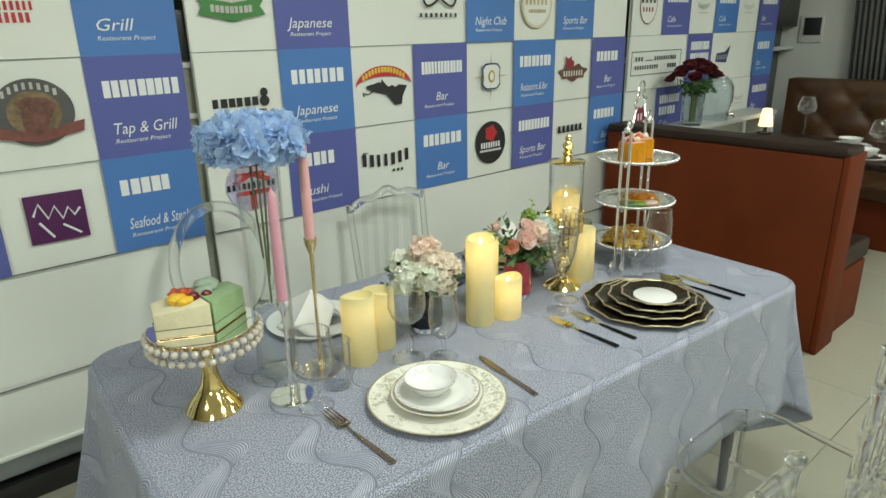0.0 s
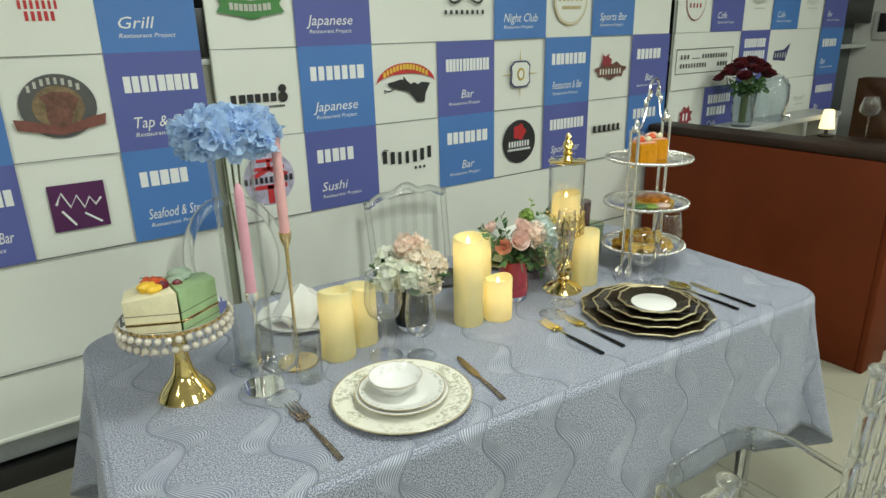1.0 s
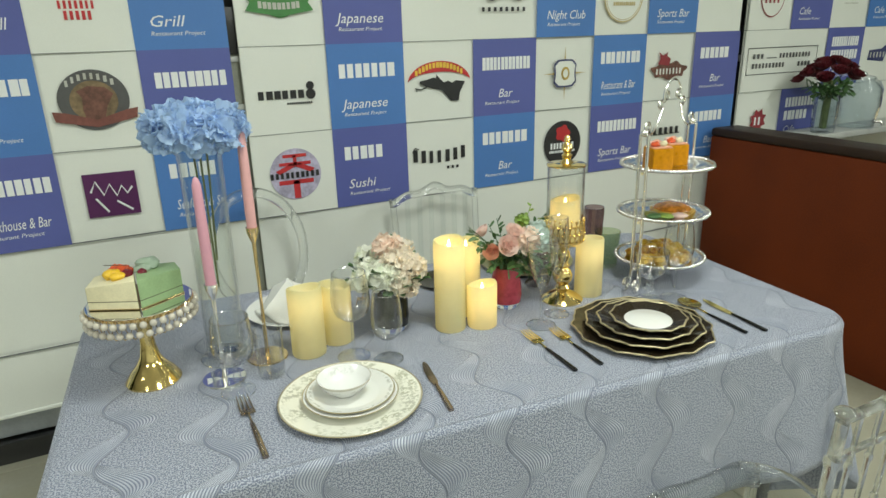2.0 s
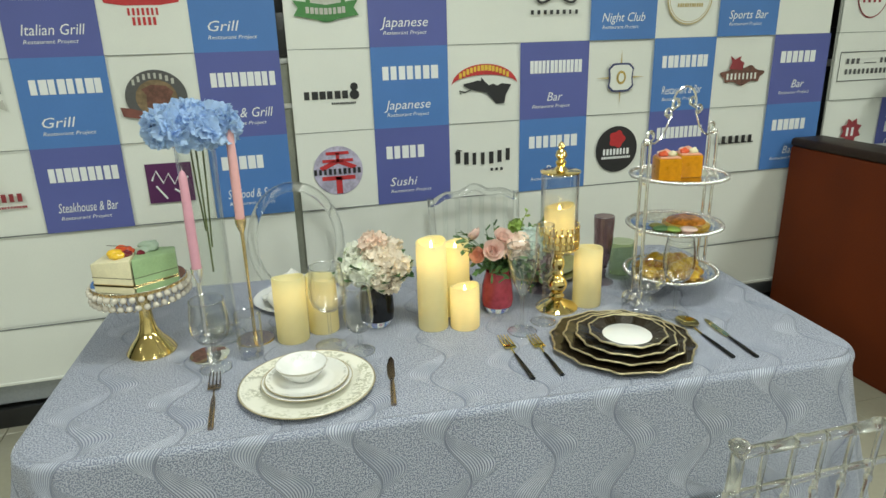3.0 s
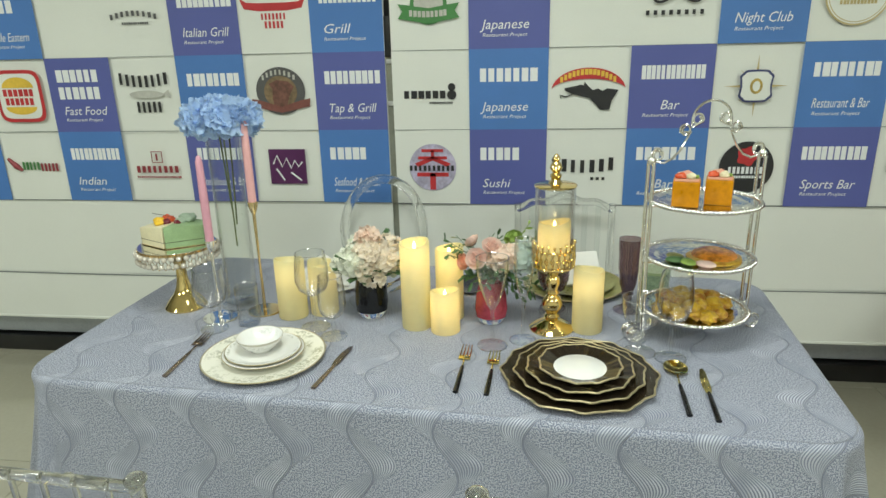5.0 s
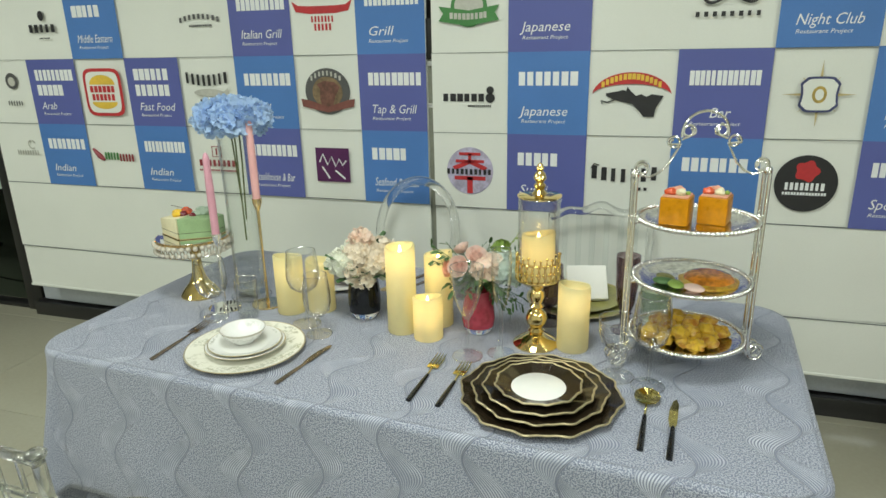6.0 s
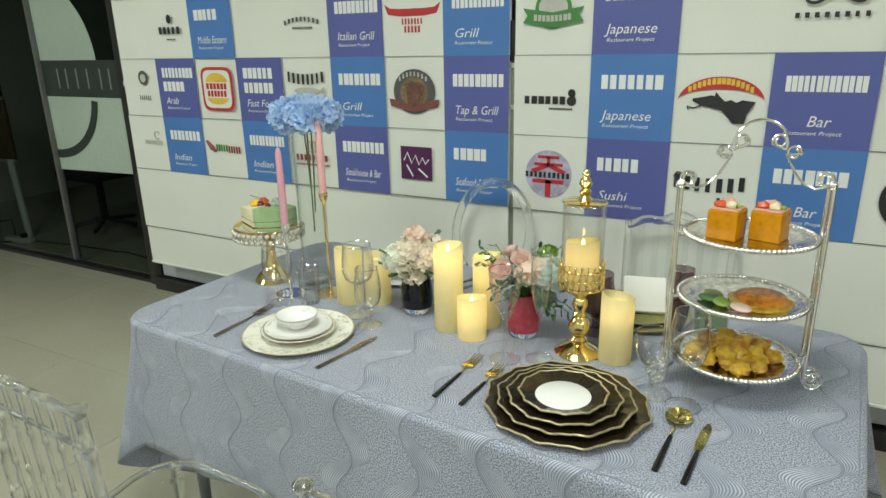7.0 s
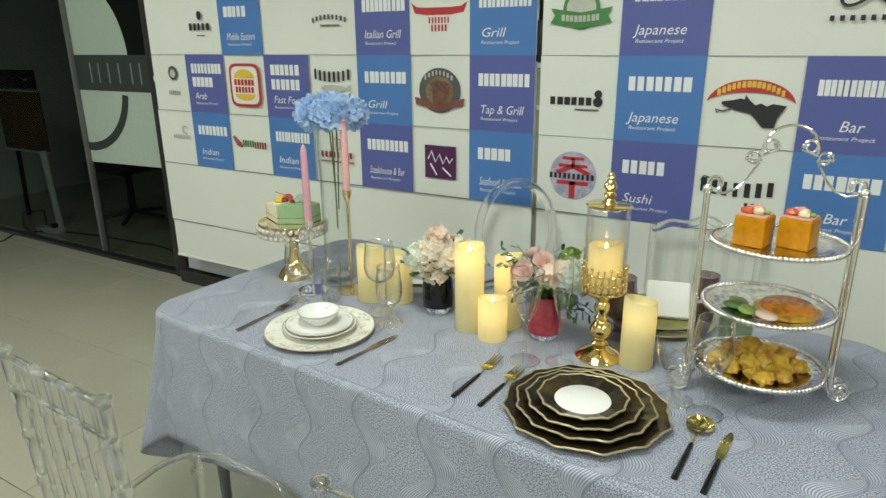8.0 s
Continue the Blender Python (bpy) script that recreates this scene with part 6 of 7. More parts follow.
def spiral(cx, cz, r, a0, a1, n=22, shrink=0.35):
    return [(cx + r * (1 - shrink * i / n) * math.cos(radians(a0 + (a1 - a0) * i / n)), 0.0, cz + r * (1 - shrink * i / n) * math.sin(radians(a0 + (a1 - a0) * i / n))) for i in range(n + 1)]


def tier_stand():
    at = (1.730, 1.084, TZ)
    turn = 19.5
    s = thing("tiered_stand", at, "silver three-tier cake stand with scrolled handle and beaded plates", "cake stand", "", turn)
    R, top = 0.138, 0.426
    for k in (-1, 1):
        for dy in (-0.011, 0.011):
            part("post", G().tube([(k * R, dy, 0.012), (k * R, dy, top)], 0.0042, 10), M["silver"], s)
        part("finial", G().ball((k * R, 0, top + 0.004), 0.010, 12, 8), M["silver"], s)
        for dy in (-0.014, 0.014):
            pts = [(p[0], dy, p[2]) for p in spiral(k * (R + 0.017), 0.0245, 0.0215, 180 if k > 0 else 0, (180 + 640) if k > 0 else -640, 34, 0.62)]
            part("scroll_foot", G().tube([(k * (R - 0.004), dy * 0.6, 0.075), (k * (R - 0.009), dy * 0.85, 0.045)] + pts, 0.0030, 8), M["silver"], s)
        ring = spiral(k * (R - 0.014), top + 0.016, 0.015, 180 if k < 0 else 0, (180 - 560) if k < 0 else 560, 28, 0.5)
        part("scroll", G().tube([(k * R, 0, top)] + ring, 0.0026, 8), M["silver"], s)
        sweep = [(k * a, 0.0, top + b) for a, b in ((0.128, 0.002), (0.108, -0.003), (0.088, 0.006), (0.070, 0.024), (0.058, 0.046), (0.048, 0.062))]
        curl = spiral(k * 0.062, top + 0.066, 0.014, -10 if k > 0 else 190, (430 if k > 0 else -250), 24, 0.5)
        part("scroll", G().tube(sweep + curl, 0.0026, 8), M["silver"], s)
        curl2 = spiral(k * 0.034, top + 0.088, 0.014, 200 if k > 0 else -20, (-240 if k > 0 else 420), 24, 0.5)
        part("scroll", G().tube([(k * 0.047, 0, top + 0.072)] + curl2, 0.0026, 8), M["silver"], s)
    arch = [(0.048 * math.cos(radians(a)), 0.0, top + 0.084 + 0.044 * math.sin(radians(a))) for a in range(-10, 191, 10)]
    part("handle", G().tube(arch, 0.0028, 8), M["silver"], s, "arched silver wire handle")
    heights = (0.068, 0.198, 0.330)
    for z in heights:
        r = 0.120
        p = part("tier_plate", G().lathe([(0.001, z - 0.010), (0.080, z - 0.010), (0.094, z - 0.006), (0.112, z), (0.119, z + 0.001), (0.112, z + 0.0025), (0.094, z - 0.003), (0.080, z - 0.007), (0.001, z - 0.007)], 64), M["tier_silver"], s, "embossed silver plate")
        g = G()
        for i in range(84):
            a = 2 * math.pi * i / 84
            g.ball((r * math.cos(a), r * math.sin(a), z + 0.002), 0.0056, 8, 5)
        tagged(part("beaded_rim", g, M["silver"], p), kind="stuff")
        for k in (-1, 1):
            part("bracket", G().tube([(k * 0.116, 0, z), (k * R, 0, z - 0.004)], 0.004, 8), M["silver"], s)
    m = pose(*at, 0, 0, turn)
    # cubes on the top tier
    for x, y, a in ((-0.043, 0.006, -14), (0.036, 0.000, -16)):
        c = thing("mango_cake", tuple(m @ Vector((x, y, heights[2] - 0.007))), "glazed orange mango cube cake topped with fruit", "cake", "mango cubes on the top tier", a)
        part("cube", G().box((0, 0, 0.029), (0.058, 0.058, 0.058), 0, 0.003, seg=2), M["mango"], c)
        part("cream", G().box((0, 0, 0.0595), (0.052, 0.052, 0.004), 0, 0.002), M["rose_coral"], c)
        for kind, mat, fx, fy, r, sq in (("strawberry", "red_fruit", -0.014, -0.006, 0.011, 0.7), ("melon_ball", "cake_cream", 0.008, -0.010, 0.009, 0.95), ("peach_piece", "rose_coral", -0.002, 0.010, 0.013, 0.7), ("leaf", "leaf_light", 0.019, 0.002, 0.006, 0.8), ("peach_piece", "rose_pink", -0.012, 0.014, 0.010, 0.7)):
            part(kind, lump((fx, fy, 0.061 + r * sq * 0.7), r, (1.1, 0.9, sq), fx * 90 + a), M[mat], c)
    rnd = random.Random(5)
    zb = heights[1] - 0.007
    b = thing("glazed_bun", tuple(m @ Vector((0.035, -0.010, zb))), "round glazed brown bun on the middle tier", "pastry")
    part("bun", G().lathe([(0.001, 0), (0.046, 0), (0.052, 0.008), (0.046, 0.017), (0.028, 0.023), (0.001, 0.022)], 36), M["bun"], b)
    part("pastry_rim", G().lathe([(0.046, 0.0), (0.060, 0.001), (0.061, 0.006), (0.050, 0.010)], 36, 0, None, lambda a: 1 + 0.03 * math.sin(7 * a)), M["puff"], b)
    for x, y, mat, nm in ((-0.045, -0.030, "leaf_light", "green_sweet"), (-0.050, 0.014, "olive", "green_sweet"), (-0.016, -0.056, "rose_pink", "pink_sweet"), (-0.062, -0.008, "leaf", "green_sweet")):
        solo(nm, G().ball((0, 0, 0.007), 0.018, 14, 8, 0, (1.3, 0.9, 0.40)), M[mat], tuple(m @ Vector((x, y, zb))), "small flat coloured sweet on the middle tier", "sweet", "sweets on the middle tier", rnd.uniform(0, 180))
    zb = heights[0] - 0.007
    for i in range(28):
        if i < 18:
            a, rr, h = i * 2.4, 0.012 + 0.070 * math.sqrt(i / 18), 0.0
        else:
            a, rr, h = i * 2.4 + 0.6, 0.008 + 0.050 * math.sqrt((i - 18) / 10), 0.015
        q = rnd.uniform(0.0170, 0.0205)
        g = lump((0, 0, q * 0.72), q, (1.0, 1.0, 0.74), i * 1.9, 0.42, 1.9)
        solo("pastry_puff", g, M["puff"], tuple(m @ Vector((rr * math.cos(a), rr * math.sin(a), zb + h))), "small golden baked pastry puff on the lowest tier", "pastry", "pastry puffs on the lowest tier", rnd.uniform(0, 360))


def rear_settings():
    # left rear: white plate with a folded napkin
    p = thing("plate", (0.745, 1.365, TZ), "white porcelain plate with a napkin on the far side", "plate")
    part("dish", G().lathe([(0.001, 0), (0.080, 0), (0.118, 0.012), (0.120, 0.014), (0.078, 0.005), (0.001, 0.004)], 56), M["white_china"], p)

    def napkin(at, turn, label, size, rise):
        n = 18
        verts, faces = [], []
        for j in range(n + 1):
            for i in range(n + 1):
                u, v = i / n * 2 - 1, j / n * 2 - 1
                h = rise * ((1 - u * u) * (1 - 0.6 * v * v) if rise < 0.08 else max(0, 1 - (abs(u) * 0.8 + abs(v) * 0.45))) + 0.005 * noise.noise(Vector((u * 3, v * 3, 4)))
                verts.append((u * size * (1 - 0.25 * abs(v)), v * size * 0.8, 0.012 + max(0, h)))
        faces = [(j * (n + 1) + i, j * (n + 1) + i + 1, (j + 1) * (n + 1) + i + 1, (j + 1) * (n + 1) + i) for j in range(n) for i in range(n)]
        ob = solo("napkin", G().add(verts, faces), M["napkin"], at, label, "napkin", "napkins", turn)
        ob.modifiers.new("thick", "SOLIDIFY").thickness = 0.004

    napkin((0.735, 1.350, TZ + 0.004), 24, "folded white cloth napkin on a white plate", 0.085, 0.085)
    p = thing("plate", (1.470, 1.372, TZ), "olive plate with a gilt edge on the far side", "plate")
    part("dish", G().lathe([(0.001, 0), (0.090, 0), (0.140, 0.013), (0.142, 0.015), (0.088, 0.005), (0.001, 0.004)], 56), M["olive"], p)
    part("gilt_edge", G().tube([(0.142 * math.cos(a / 32 * math.pi), 0.142 * math.sin(a / 32 * math.pi), 0.0145) for a in range(64)], 0.0022, 6, 0, True), M["gold_rim"], p)
    p = thing("plate", (1.470, 1.372, TZ + 0.008), "olive dinner plate under the napkin", "plate")
    part("dish", G().lathe([(0.001, 0), (0.075, 0), (0.112, 0.011), (0.114, 0.013), (0.073, 0.005), (0.001, 0.004)], 56), M["olive"], p)
    folded = thing("napkin", (1.497, 1.345, TZ + 0.020), "thick white cloth napkin folded square, leaning on an olive plate", "napkin", "napkins", 14)
    for k in range(3):
        g = G().box((0, 0.010 * k, 0.050 - 0.003 * k), (0.108 - 0.005 * k, 0.0095, 0.098 - 0.006 * k), 0, 0.0042, pose(0, 0, 0, -38), 3)
        g.v = [(x + 0.002 * noise.noise(Vector((x * 40, z * 40, k))), y + 0.003 * noise.noise(Vector((x * 30, z * 30, k + 5))), z) for x, y, z in g.v]
        part("fold", g, M["napkin"], folded)
    p = thing("plate", (1.175, 1.360, TZ), "small dark brown side plate on the far side", "plate")
    part("dish", G().lathe([(0.001, 0), (0.050, 0), (0.074, 0.008), (0.075, 0.010), (0.048, 0.004), (0.001, 0.003)], 48), M["black_china"], p)
    cutlery("fork", (0.905, 1.300), (0.985, 1.470), "pale_gold", "copper", "fork with a dark bronze handle on the far side")
    cutlery("knife", (0.945, 1.290), (1.030, 1.465), "pale_gold", "copper", "knife with a dark bronze handle on the far side")


# ---------------------------------------------------------------- chairs
def bamboo(pts, r, knots, flare=1.5):
    """A turned rod with knots at shares of its length."""
    a, b = Vector(pts[0]), Vector(pts[1])
    seq = [(0.0, r)]
    for k in knots:
        seq += [(k - 0.020, r), (k - 0.010, r * flare), (k + 0.010, r * flare), (k + 0.020, r)]
    seq += [(1.0, r)]
    return G().tube([a + (b - a) * f for f, q in seq], [q for f, q in seq], 12)


def seat_slab(w0, w1, d, t, r=0.06):
    """A seat with round corners: wide at the front, in plan, with a thickness."""
    pts = []
    for cx, cy, a0 in ((w1 / 2 - r, d / 2 - r, 0), (-w1 / 2 + r, d / 2 - r, 90), (-w0 / 2 + r, -d / 2 + r, 180), (w0 / 2 - r, -d / 2 + r, 270)):
        pts += [(cx + r * math.cos(radians(a0 + 90 * i / 7)), cy + r * math.sin(radians(a0 + 90 * i / 7))) for i in range(8)]
    n = len(pts)
    rings = [(1.0 - 0.012, 0.0), (1.0, 0.005), (1.0, t - 0.006), (1.0 - 0.015, t), (0.90, t), (0.86, t - 0.006)]
    verts = [(x * k, y * k, z) for k, z in rings for x, y in pts]
    faces = [(j * n + i, j * n + (i + 1) % n, (j + 1) * n + (i + 1) % n, (j + 1) * n + i) for j in range(len(rings) - 1) for i in range(n)]
    faces += [tuple(range(n - 1, -1, -1)), tuple((len(rings) - 1) * n + i for i in range(n))]
    return G().add(verts, faces)


def seat_edge(w0, w1, d, r):
    """The rounded outer bead of a seat."""
    pts = []
    for cx, cy, a0 in ((w1 / 2 - r, d / 2 - r, 0), (-w1 / 2 + r, d / 2 - r, 90), (-w0 / 2 + r, -d / 2 + r, 180), (w0 / 2 - r, -d / 2 + r, 270)):
        pts += [(cx + r * math.cos(radians(a0 + 90 * i / 9)), cy + r * math.sin(radians(a0 + 90 * i / 9)), 0.452) for i in range(10)]
    return G().tube(pts, 0.008, 10, 0, True)


def legs_and_stretchers(c, w0, w1, d):
    corners = {"fl": (-w1 / 2 + 0.025, d / 2 - 0.025), "fr": (w1 / 2 - 0.025, d / 2 - 0.025), "bl": (-w0 / 2 + 0.015, -d / 2 + 0.02), "br": (w0 / 2 - 0.015, -d / 2 + 0.02)}
    for k, (x, y) in corners.items():
        part("leg", bamboo([(x * 1.06, y * 1.08, 0), (x, y, 0.44)], 0.013, (0.3, 0.62, 0.9), 1.35), M["acrylic"], c)
    for a, b, z in (("fl", "fr", 0.20), ("bl", "br", 0.22), ("fl", "bl", 0.17), ("fr", "br", 0.17), ("fl", "bl", 0.27), ("fr", "br", 0.27)):
        part("stretcher", bamboo([(*corners[a], z), (*corners[b], z)], 0.008, (0.33, 0.67), 1.3), M["acrylic"], c)


def spindle_chair(at, turn, label):
    c = thing("chiavari_chair", at, label, "chair", "clear acrylic chairs", turn)
    w0, w1, d = 0.36, 0.41, 0.38
    part("seat", seat_slab(w0, w1, d, 0.030, 0.12), M["acrylic_seat"], c)
    part("seat_rim", seat_edge(w0, w1, d, 0.12), M["acrylic"], c)
    c.children[0].location = (0, 0, 0.425)
    legs_and_stretchers(c, w0, w1, d)
    yb, yt, zt = -d / 2 + 0.012, -d / 2 - 0.012, 0.899
    for k in (-1, 1):
        part("back_post", bamboo([(k * 0.165, yb, 0.43), (k * 0.170, yt, zt)], 0.0098, (0.15, 0.36, 0.60, 0.82), 1.3), M["acrylic"], c)
        part("finial", G().lathe([(0.001, 0), (0.011, 0.0), (0.0145, 0.004), (0.015, 0.009), (0.011, 0.013), (0.001, 0.014)], 20, 0, pose(k * 0.170, yt, zt - 0.004)), M["acrylic"], c)

    def lean(z): return yb + (yt - yb) * (z - 0.43) / (zt - 0.43)
    for z, r in ((0.889, 0.0085), (0.82, 0.0055), (0.545, 0.006), (0.50, 0.006)):
        part("rail", bamboo([(-0.166, lean(z), z), (0.166, lean(z), z)], r, (0.30, 0.70), 1.25), M["acrylic"], c)
    for i in range(6):
        x = -0.125 + 0.05 * i
        part("spindle", bamboo([(x, lean(0.50), 0.50), (x, lean(0.889), 0.889)], 0.0042, (0.25, 0.5, 0.75), 1.5), M["acrylic"], c)
    return c


def oval_chair(at, turn, label):
    c = thing("oval_back_chair", at, label, "chair", "clear acrylic chairs", turn)
    w0, w1, d = 0.38, 0.44, 0.42
    part("seat", seat_slab(w0, w1, d, 0.030, 0.12), M["acrylic_seat"], c)
    part("seat_rim", seat_edge(w0, w1, d, 0.12), M["acrylic"], c)
    c.children[0].location = (0, 0, 0.425)
    legs_and_stretchers(c, w0, w1, d)
    y = -d / 2 - 0.02
    part("back_ring", G().tube([(0.158 * math.cos(a / 28 * math.pi), y - 0.05 * math.sin(a / 28 * math.pi), 0.725 + 0.195 * math.sin(a / 28 * math.pi)) for a in range(56)], 0.018, 14, 0, True), M["acrylic"], c)
    for k in (-1, 1):
        part("back_post", G().tube([(k * 0.15, -d / 2 + 0.02, 0.43), (k * 0.11, y + 0.03, 0.575)], 0.015, 12), M["acrylic"], c)
    return c


def slat_chair(at, turn, label):
    c = thing("slat_back_chair", at, label, "chair", "clear acrylic chairs", turn)
    w0, w1, d = 0.38, 0.44, 0.42
    part("seat", seat_slab(w0, w1, d, 0.030, 0.12), M["acrylic_seat"], c)
    part("seat_rim", seat_edge(w0, w1, d, 0.12), M["acrylic"], c)
    c.children[0].location = (0, 0, 0.425)
    legs_and_stretchers(c, w0, w1, d)
    y = -d / 2 - 0.01
    for k in (-1, 1):
        part("back_post", G().tube([(k * 0.170, y + 0.02, 0.43), (k * 0.178, y - 0.03, 0.83)], 0.013, 12), M["acrylic"], c)
    wave = [(-0.18 + 0.36 * i / 30, y - 0.03, 0.835 + 0.018 * math.cos(2 * math.pi * (i / 30 - 0.5)) + 0.008 * math.cos(6 * math.pi * (i / 30 - 0.5))) for i in range(31)]
    part("top_rail", G().tube(wave, 0.015, 12), M["acrylic"], c, "wavy top rail")
    part("lower_rail", G().tube([(-0.172, y + 0.01, 0.52), (0.172, y + 0.01, 0.52)], 0.010, 10), M["acrylic"], c)
    for i in range(6):
        x = -0.125 + 0.05 * i
        part("slat", G().box((x, y - 0.010, 0.675), (0.020, 0.008, 0.31), 0, 0.003), M["acrylic_seat"], c)
    return c


cake_stand()
candlestick((0.528, 1.088, TZ), "silver", 0.217, 0.230, "mauve_wax", "slim silver candlestick on a round mirror base", "mauve pink taper candle in a silver candlestick")
candlestick((0.630, 1.143, TZ), "pale_gold", 0.306, 0.226, "pink_wax", "slim gold candlestick on a round base", "pale pink taper candle in a gold candlestick")
hydrangea_vase()
for px, py, pr, ph, watts, lean, text in (
        (1.060, 1.079, 0.037, 0.224, 0.048, 0.5, "tall lit ivory pillar candle"), (1.138, 1.142, 0.036, 0.192, 0.048, 1.5, "lit ivory pillar candle behind the tall one"),
        (1.136, 1.057, 0.0365, 0.108, 0.044, 2.5, "short lit ivory pillar candle"), (1.484, 1.088, 0.0370, 0.160, 0.040, 4.0, "ivory pillar candle beside the gold candle holder"),
        (0.720, 1.120, 0.0385, 0.160, 0.030, 3.2, "ivory pillar candle with a dripped rim"), (0.797, 1.150, 0.037, 0.142, 0.030, 5.0, "shorter ivory pillar candle")):
    pillar_candle((px, py, TZ), pr, ph, text, watts, lean, watts > 0.042)
bouquet_black()
bouquet_red()
hurricane()
dark_setting()
white_setting()
glassware()
tier_stand()
rear_settings()
spindle_chair((0.672, 0.455, 0), -3.2, "clear acrylic spindle-back chair drawn up to the table")
spindle_chair((1.446, 0.459, 0), 0, "clear acrylic spindle-back chair drawn up to the table")
oval_chair((0.775, 1.765, 0), 180, "clear acrylic chair with an oval ring back")
slat_chair((1.477, 1.785, 0), 180, "clear acrylic chair with a wavy top rail and slats")


# ---------------------------------------------------------------- beside the booths
def booth_side():
    rnd = random.Random(8)
    c = thing("console_table", (3.95, 1.98, 0), "pale grey laminate console table along the banner behind the booth", "console")
    part("top", G().box((0, 0, 0.875), (1.50, 0.20, 0.03), 0, 0.004), M["white_top"], c)
    for k in (-1, 1):
        part("side_panel", G().box((k * 0.73, 0, 0.43), (0.03, 0.18, 0.86), 0, 0.003), M["white_top"], c)
    v = thing("crystal_vase", (3.65, 1.94, 0.89), "cut crystal cylinder vase of dark red roses", "vase")
    part("glass", G().lathe([(0.001, 0), (0.050, 0), (0.056, 0.02), (0.060, 0.19), (0.057, 0.19), (0.050, 0.025), (0.001, 0.02)], 40, 0, None, lambda a: 1 + 0.04 * math.cos(12 * a)), M["crystal"], v)
    f = thing("rose_bunch", (3.65, 1.94, 1.03), "bunch of dark red roses with green leaves", "flowers")
    for i in range(15):
        a, r = i * 2.4, 0.150 * math.sqrt((i + 0.4) / 15)
        g = G()
        rose_head(g, (r * math.cos(a), r * math.sin(a) * 0.8, 0.205 - 4.2 * r * r), (math.cos(a) * r * 4, math.sin(a) * r * 4, 0.9), 0.040, rnd)
        part("rose", g, M["rose_red"], f)
    g = G()
    for i in range(26):
        a = rnd.uniform(0, 6.28)
        r = rnd.uniform(0.06, 0.13)
        leaf_sprig(g, (0, 0, 0.04), (r * math.cos(a), r * math.sin(a) * 0.8, rnd.uniform(0.04, 0.13)), 5, 0.042, rnd)
    part("foliage", g, M["leaf"], f)
    part("stalk", G().tube([(0, 0, -0.12), (0.01, 0, 0.12)], 0.018, 8), M["stem"], f)
    d = thing("drink_dispenser", (3.95, 1.96, 0.87), "clear glass drink dispenser jar with a metal tap", "dispenser")
    part("jar", G().lathe([(0.001, 0), (0.075, 0), (0.085, 0.02), (0.102, 0.14), (0.100, 0.22), (0.080, 0.262), (0.062, 0.270), (0.058, 0.268), (0.096, 0.22), (0.098, 0.14), (0.080, 0.025), (0.001, 0.02)], 48, 0, None, lambda a: 1 + 0.012 * math.cos(24 * a)), M["crystal"], d)
    part("lid", G().lathe([(0.001, 0.268), (0.064, 0.268), (0.060, 0.282), (0.020, 0.290), (0.014, 0.305), (0.001, 0.310)], 36), M["crystal"], d)
    part("tap", G().tube([(0.06, -0.05, 0.05), (0.085, -0.085, 0.05), (0.088, -0.09, 0.03)], 0.009, 10), M["silver"], d)
    # on the booth table
    z = 0.755
    p = thing("table_lamp", (4.465, 1.85, z), "small glowing cream table lamp", "lamp")
    part("shade", G().lathe([(0.045, 0.05), (0.030, 0.16), (0.026, 0.165), (0.001, 0.165)], 32), M["lamp_shade"], p, "glowing cream shade")
    part("base", G().lathe([(0.001, 0), (0.045, 0), (0.045, 0.01), (0.012, 0.015), (0.010, 0.05), (0.001, 0.052)], 32), M["black_metal"], p)
    balloon = [(0.022, 0.03), (0.045, 0.20), (0.052, 0.42), (0.045, 0.72), (0.034, 1.0)]
    for x, y, st, hh in ((4.10, 1.476, 0.19, 0.290), (4.12, 1.095, 0.085, 0.190)):
        goblet((x, y, z), "clear balloon wine glass on the booth table", 0.038, st, balloon, hh)
    for x, y in ((4.02, 1.12), (4.35, 1.30)):
        b = thing("bowl", (x, y, z), "pale blue-white china bowl on the booth table", "bowl")
        part("body", G().lathe([(0.001, 0), (0.03, 0), (0.05, 0.02), (0.066, 0.045), (0.062, 0.045), (0.045, 0.022), (0.001, 0.01)], 36), M["white_china"], b)
        pl = thing("plate", (x, y, z - 0.005), "white china plate under a bowl", "plate")
        part("dish", G().lathe([(0.001, 0), (0.08, 0), (0.115, 0.008), (0.113, 0.010), (0.078, 0.004), (0.001, 0.003)], 40), M["white_china"], pl)


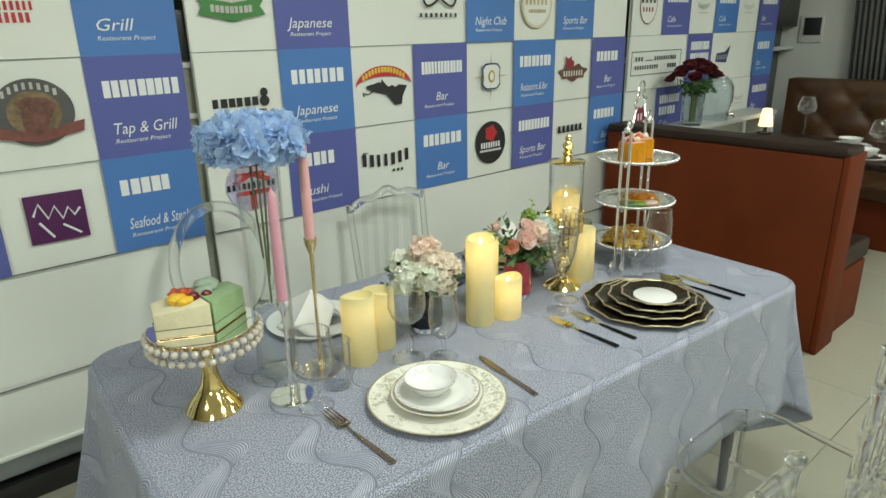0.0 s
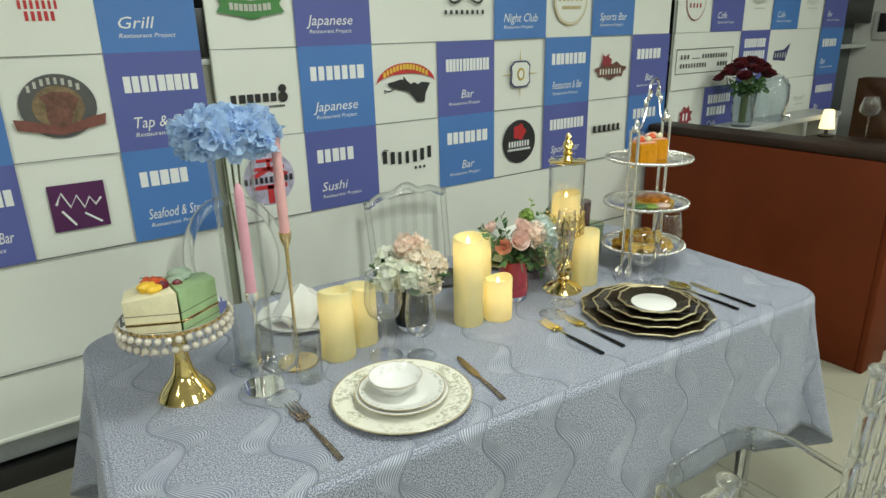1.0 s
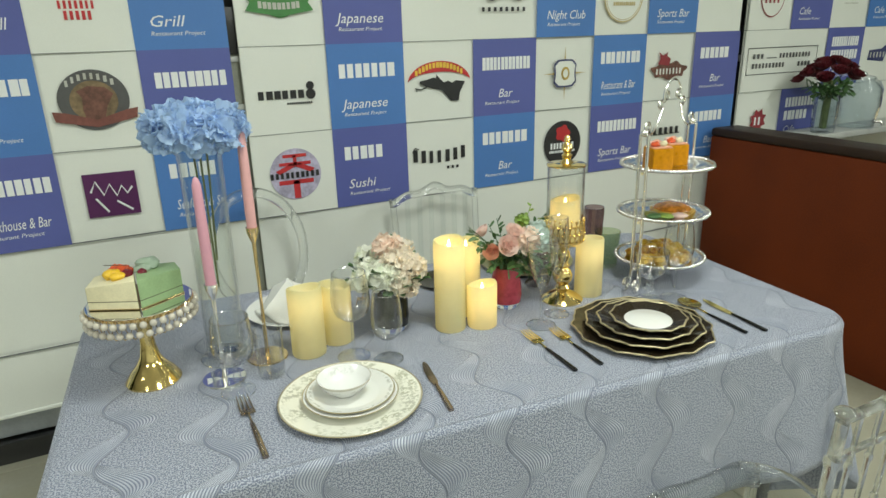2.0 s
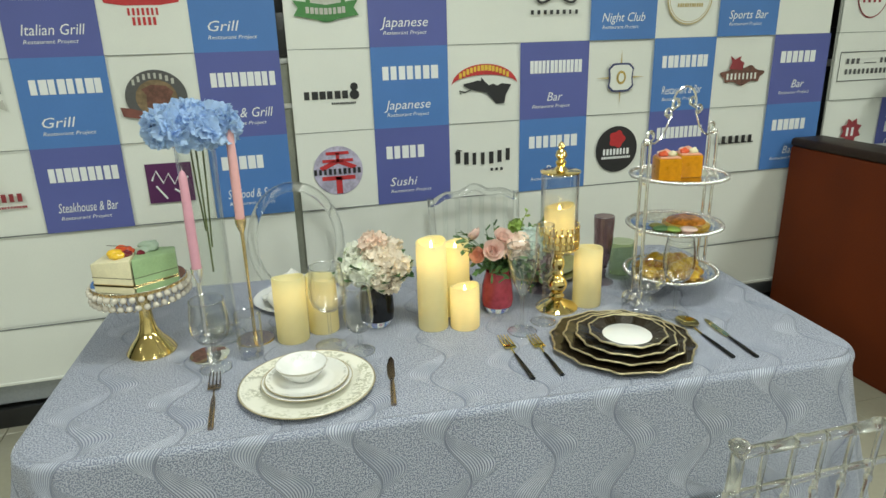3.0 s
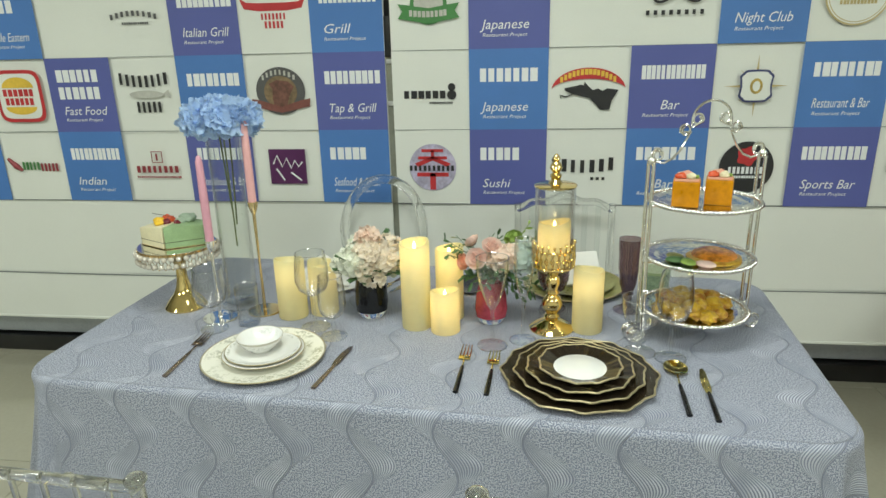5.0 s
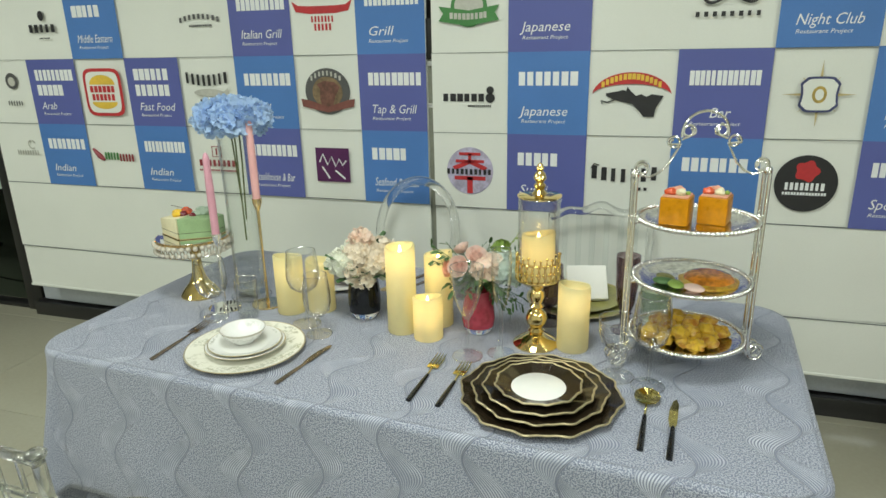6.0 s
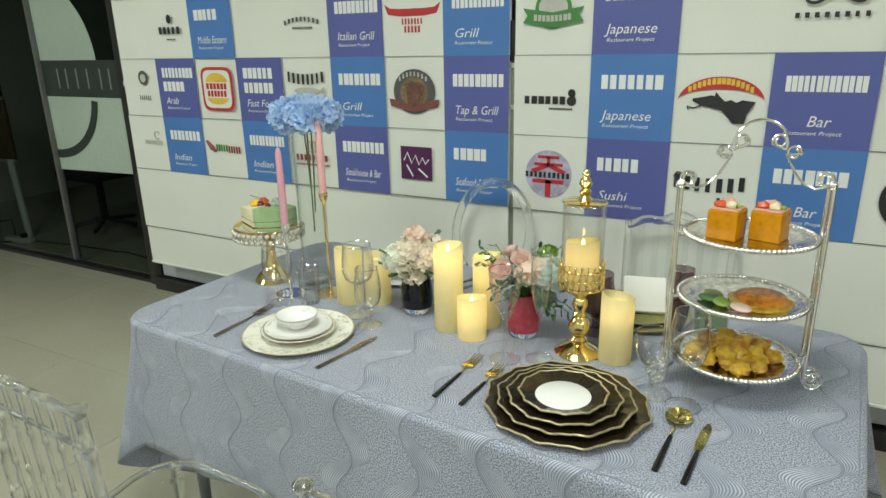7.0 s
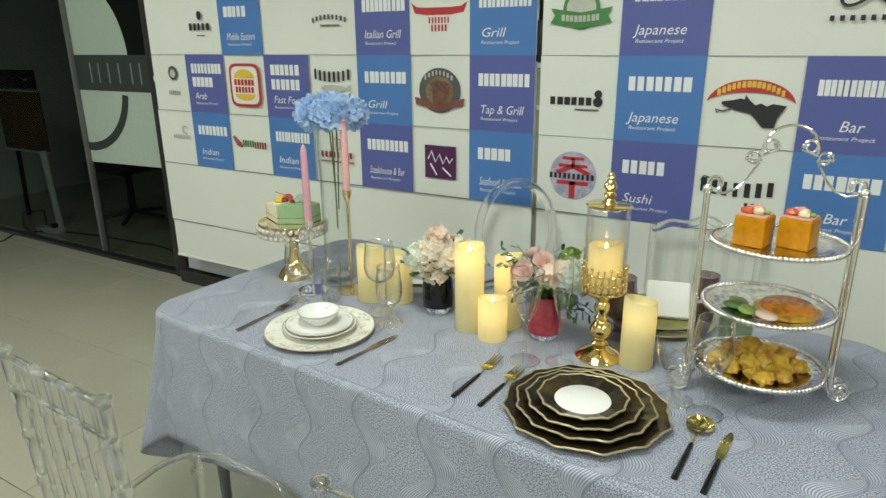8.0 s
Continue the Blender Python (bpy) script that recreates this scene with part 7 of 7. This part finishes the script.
# ---------------------------------------------------------------- beyond the glass partition
def beyond_glass():
    s = thing("sign_stand", (-3.62, 2.62, 0), "dark notice board with a brown panel on a white leaning leg", "sign stand")
    part("leg", G().tube([(0.0, 0.0, 0.0), (-0.14, 0.05, 0.62)], 0.028, 12), M["white_plastic"], s, "white leaning leg")
    part("board", G().box((-0.42, 0.08, 0.86), (0.62, 0.03, 0.50), 0, 0.004), M["board_brown"], s, "brown panel")
    part("header", G().box((-0.42, 0.07, 1.19), (0.62, 0.03, 0.15), 0, 0.004), M["black_metal"], s)
    part("cross", G().box((-0.20, 0.05, 1.19), (0.05, 0.006, 0.010)), M["white_plastic"], s)
    part("rail", G().box((-0.42, 0.065, 1.10), (0.64, 0.04, 0.012)), M["white_plastic"], s)
    part("rail", G().box((-0.42, 0.065, 0.605), (0.64, 0.04, 0.012)), M["white_plastic"], s)
    part("rear_leg", G().tube([(-0.66, 0.1, 0.0), (-0.62, 0.1, 0.62)], 0.02, 10), M["black_metal"], s)
    c = thing("office_chair", (-3.25, 3.05, 0), "black swivel office chair in the dim space beyond the glass", "chair")
    part("backrest", G().ball((0, 0.05, 0.98), 0.22, 18, 12, 0, (0.85, 0.28, 1.2)), M["black_fabric"], c)
    part("seat", G().box((0, 0, 0.50), (0.48, 0.46, 0.12), 0, 0.05, seg=3), M["black_fabric"], c)
    part("column", G().tube([(0, 0, 0.08), (0, 0, 0.45)], 0.03, 12), M["black_metal"], c)
    part("back_bar", G().box((0, 0.16, 0.70), (0.08, 0.03, 0.45), 0, 0.01), M["black_metal"], c)
    for k in range(5):
        a = radians(72 * k + 20)
        part("foot", G().tube([(0, 0, 0.09), (0.28 * math.cos(a), 0.28 * math.sin(a), 0.05)], 0.018, 8), M["black_metal"], c)
    p = thing("power_strip", (-3.55, 2.50, 0.0), "white power strip on the floor", "power strip", "", 10)
    part("case", G().box((0, 0, 0.02), (0.26, 0.06, 0.04), 0, 0.006), M["white_plastic"], p)
    part("plug", G().box((0.05, 0, 0.055), (0.04, 0.04, 0.04), 0, 0.006), M["black_metal"], p)
    for pts in (((-3.5, 2.52, 0.008), (-3.1, 2.60, 0.006), (-2.5, 2.66, 0.006), (-1.9, 2.62, 0.006)), ((-3.6, 2.46, 0.008), (-3.75, 2.30, 0.006), (-3.6, 2.15, 0.006), (-3.9, 2.02, 0.006), (-4.6, 1.95, 0.006)), ((-3.62, 2.5, 0.01), (-3.85, 2.62, 0.12), (-4.0, 2.52, 0.10), (-3.8, 2.44, 0.01), (-3.55, 2.40, 0.006))):
        smooth = []
        for i in range(len(pts) - 1):
            for k in range(6):
                smooth.append(Vector(pts[i]).lerp(Vector(pts[i + 1]), k / 6) + Vector((0, 0.012 * math.sin(math.pi * k / 6 + i), 0)))
        solo("cable", G().tube(smooth, 0.005, 6), M["black_metal"], (0, 0, 0), "thin dark cable lying on the floor", "cable", "floor cables")


booth_side()
beyond_glass()
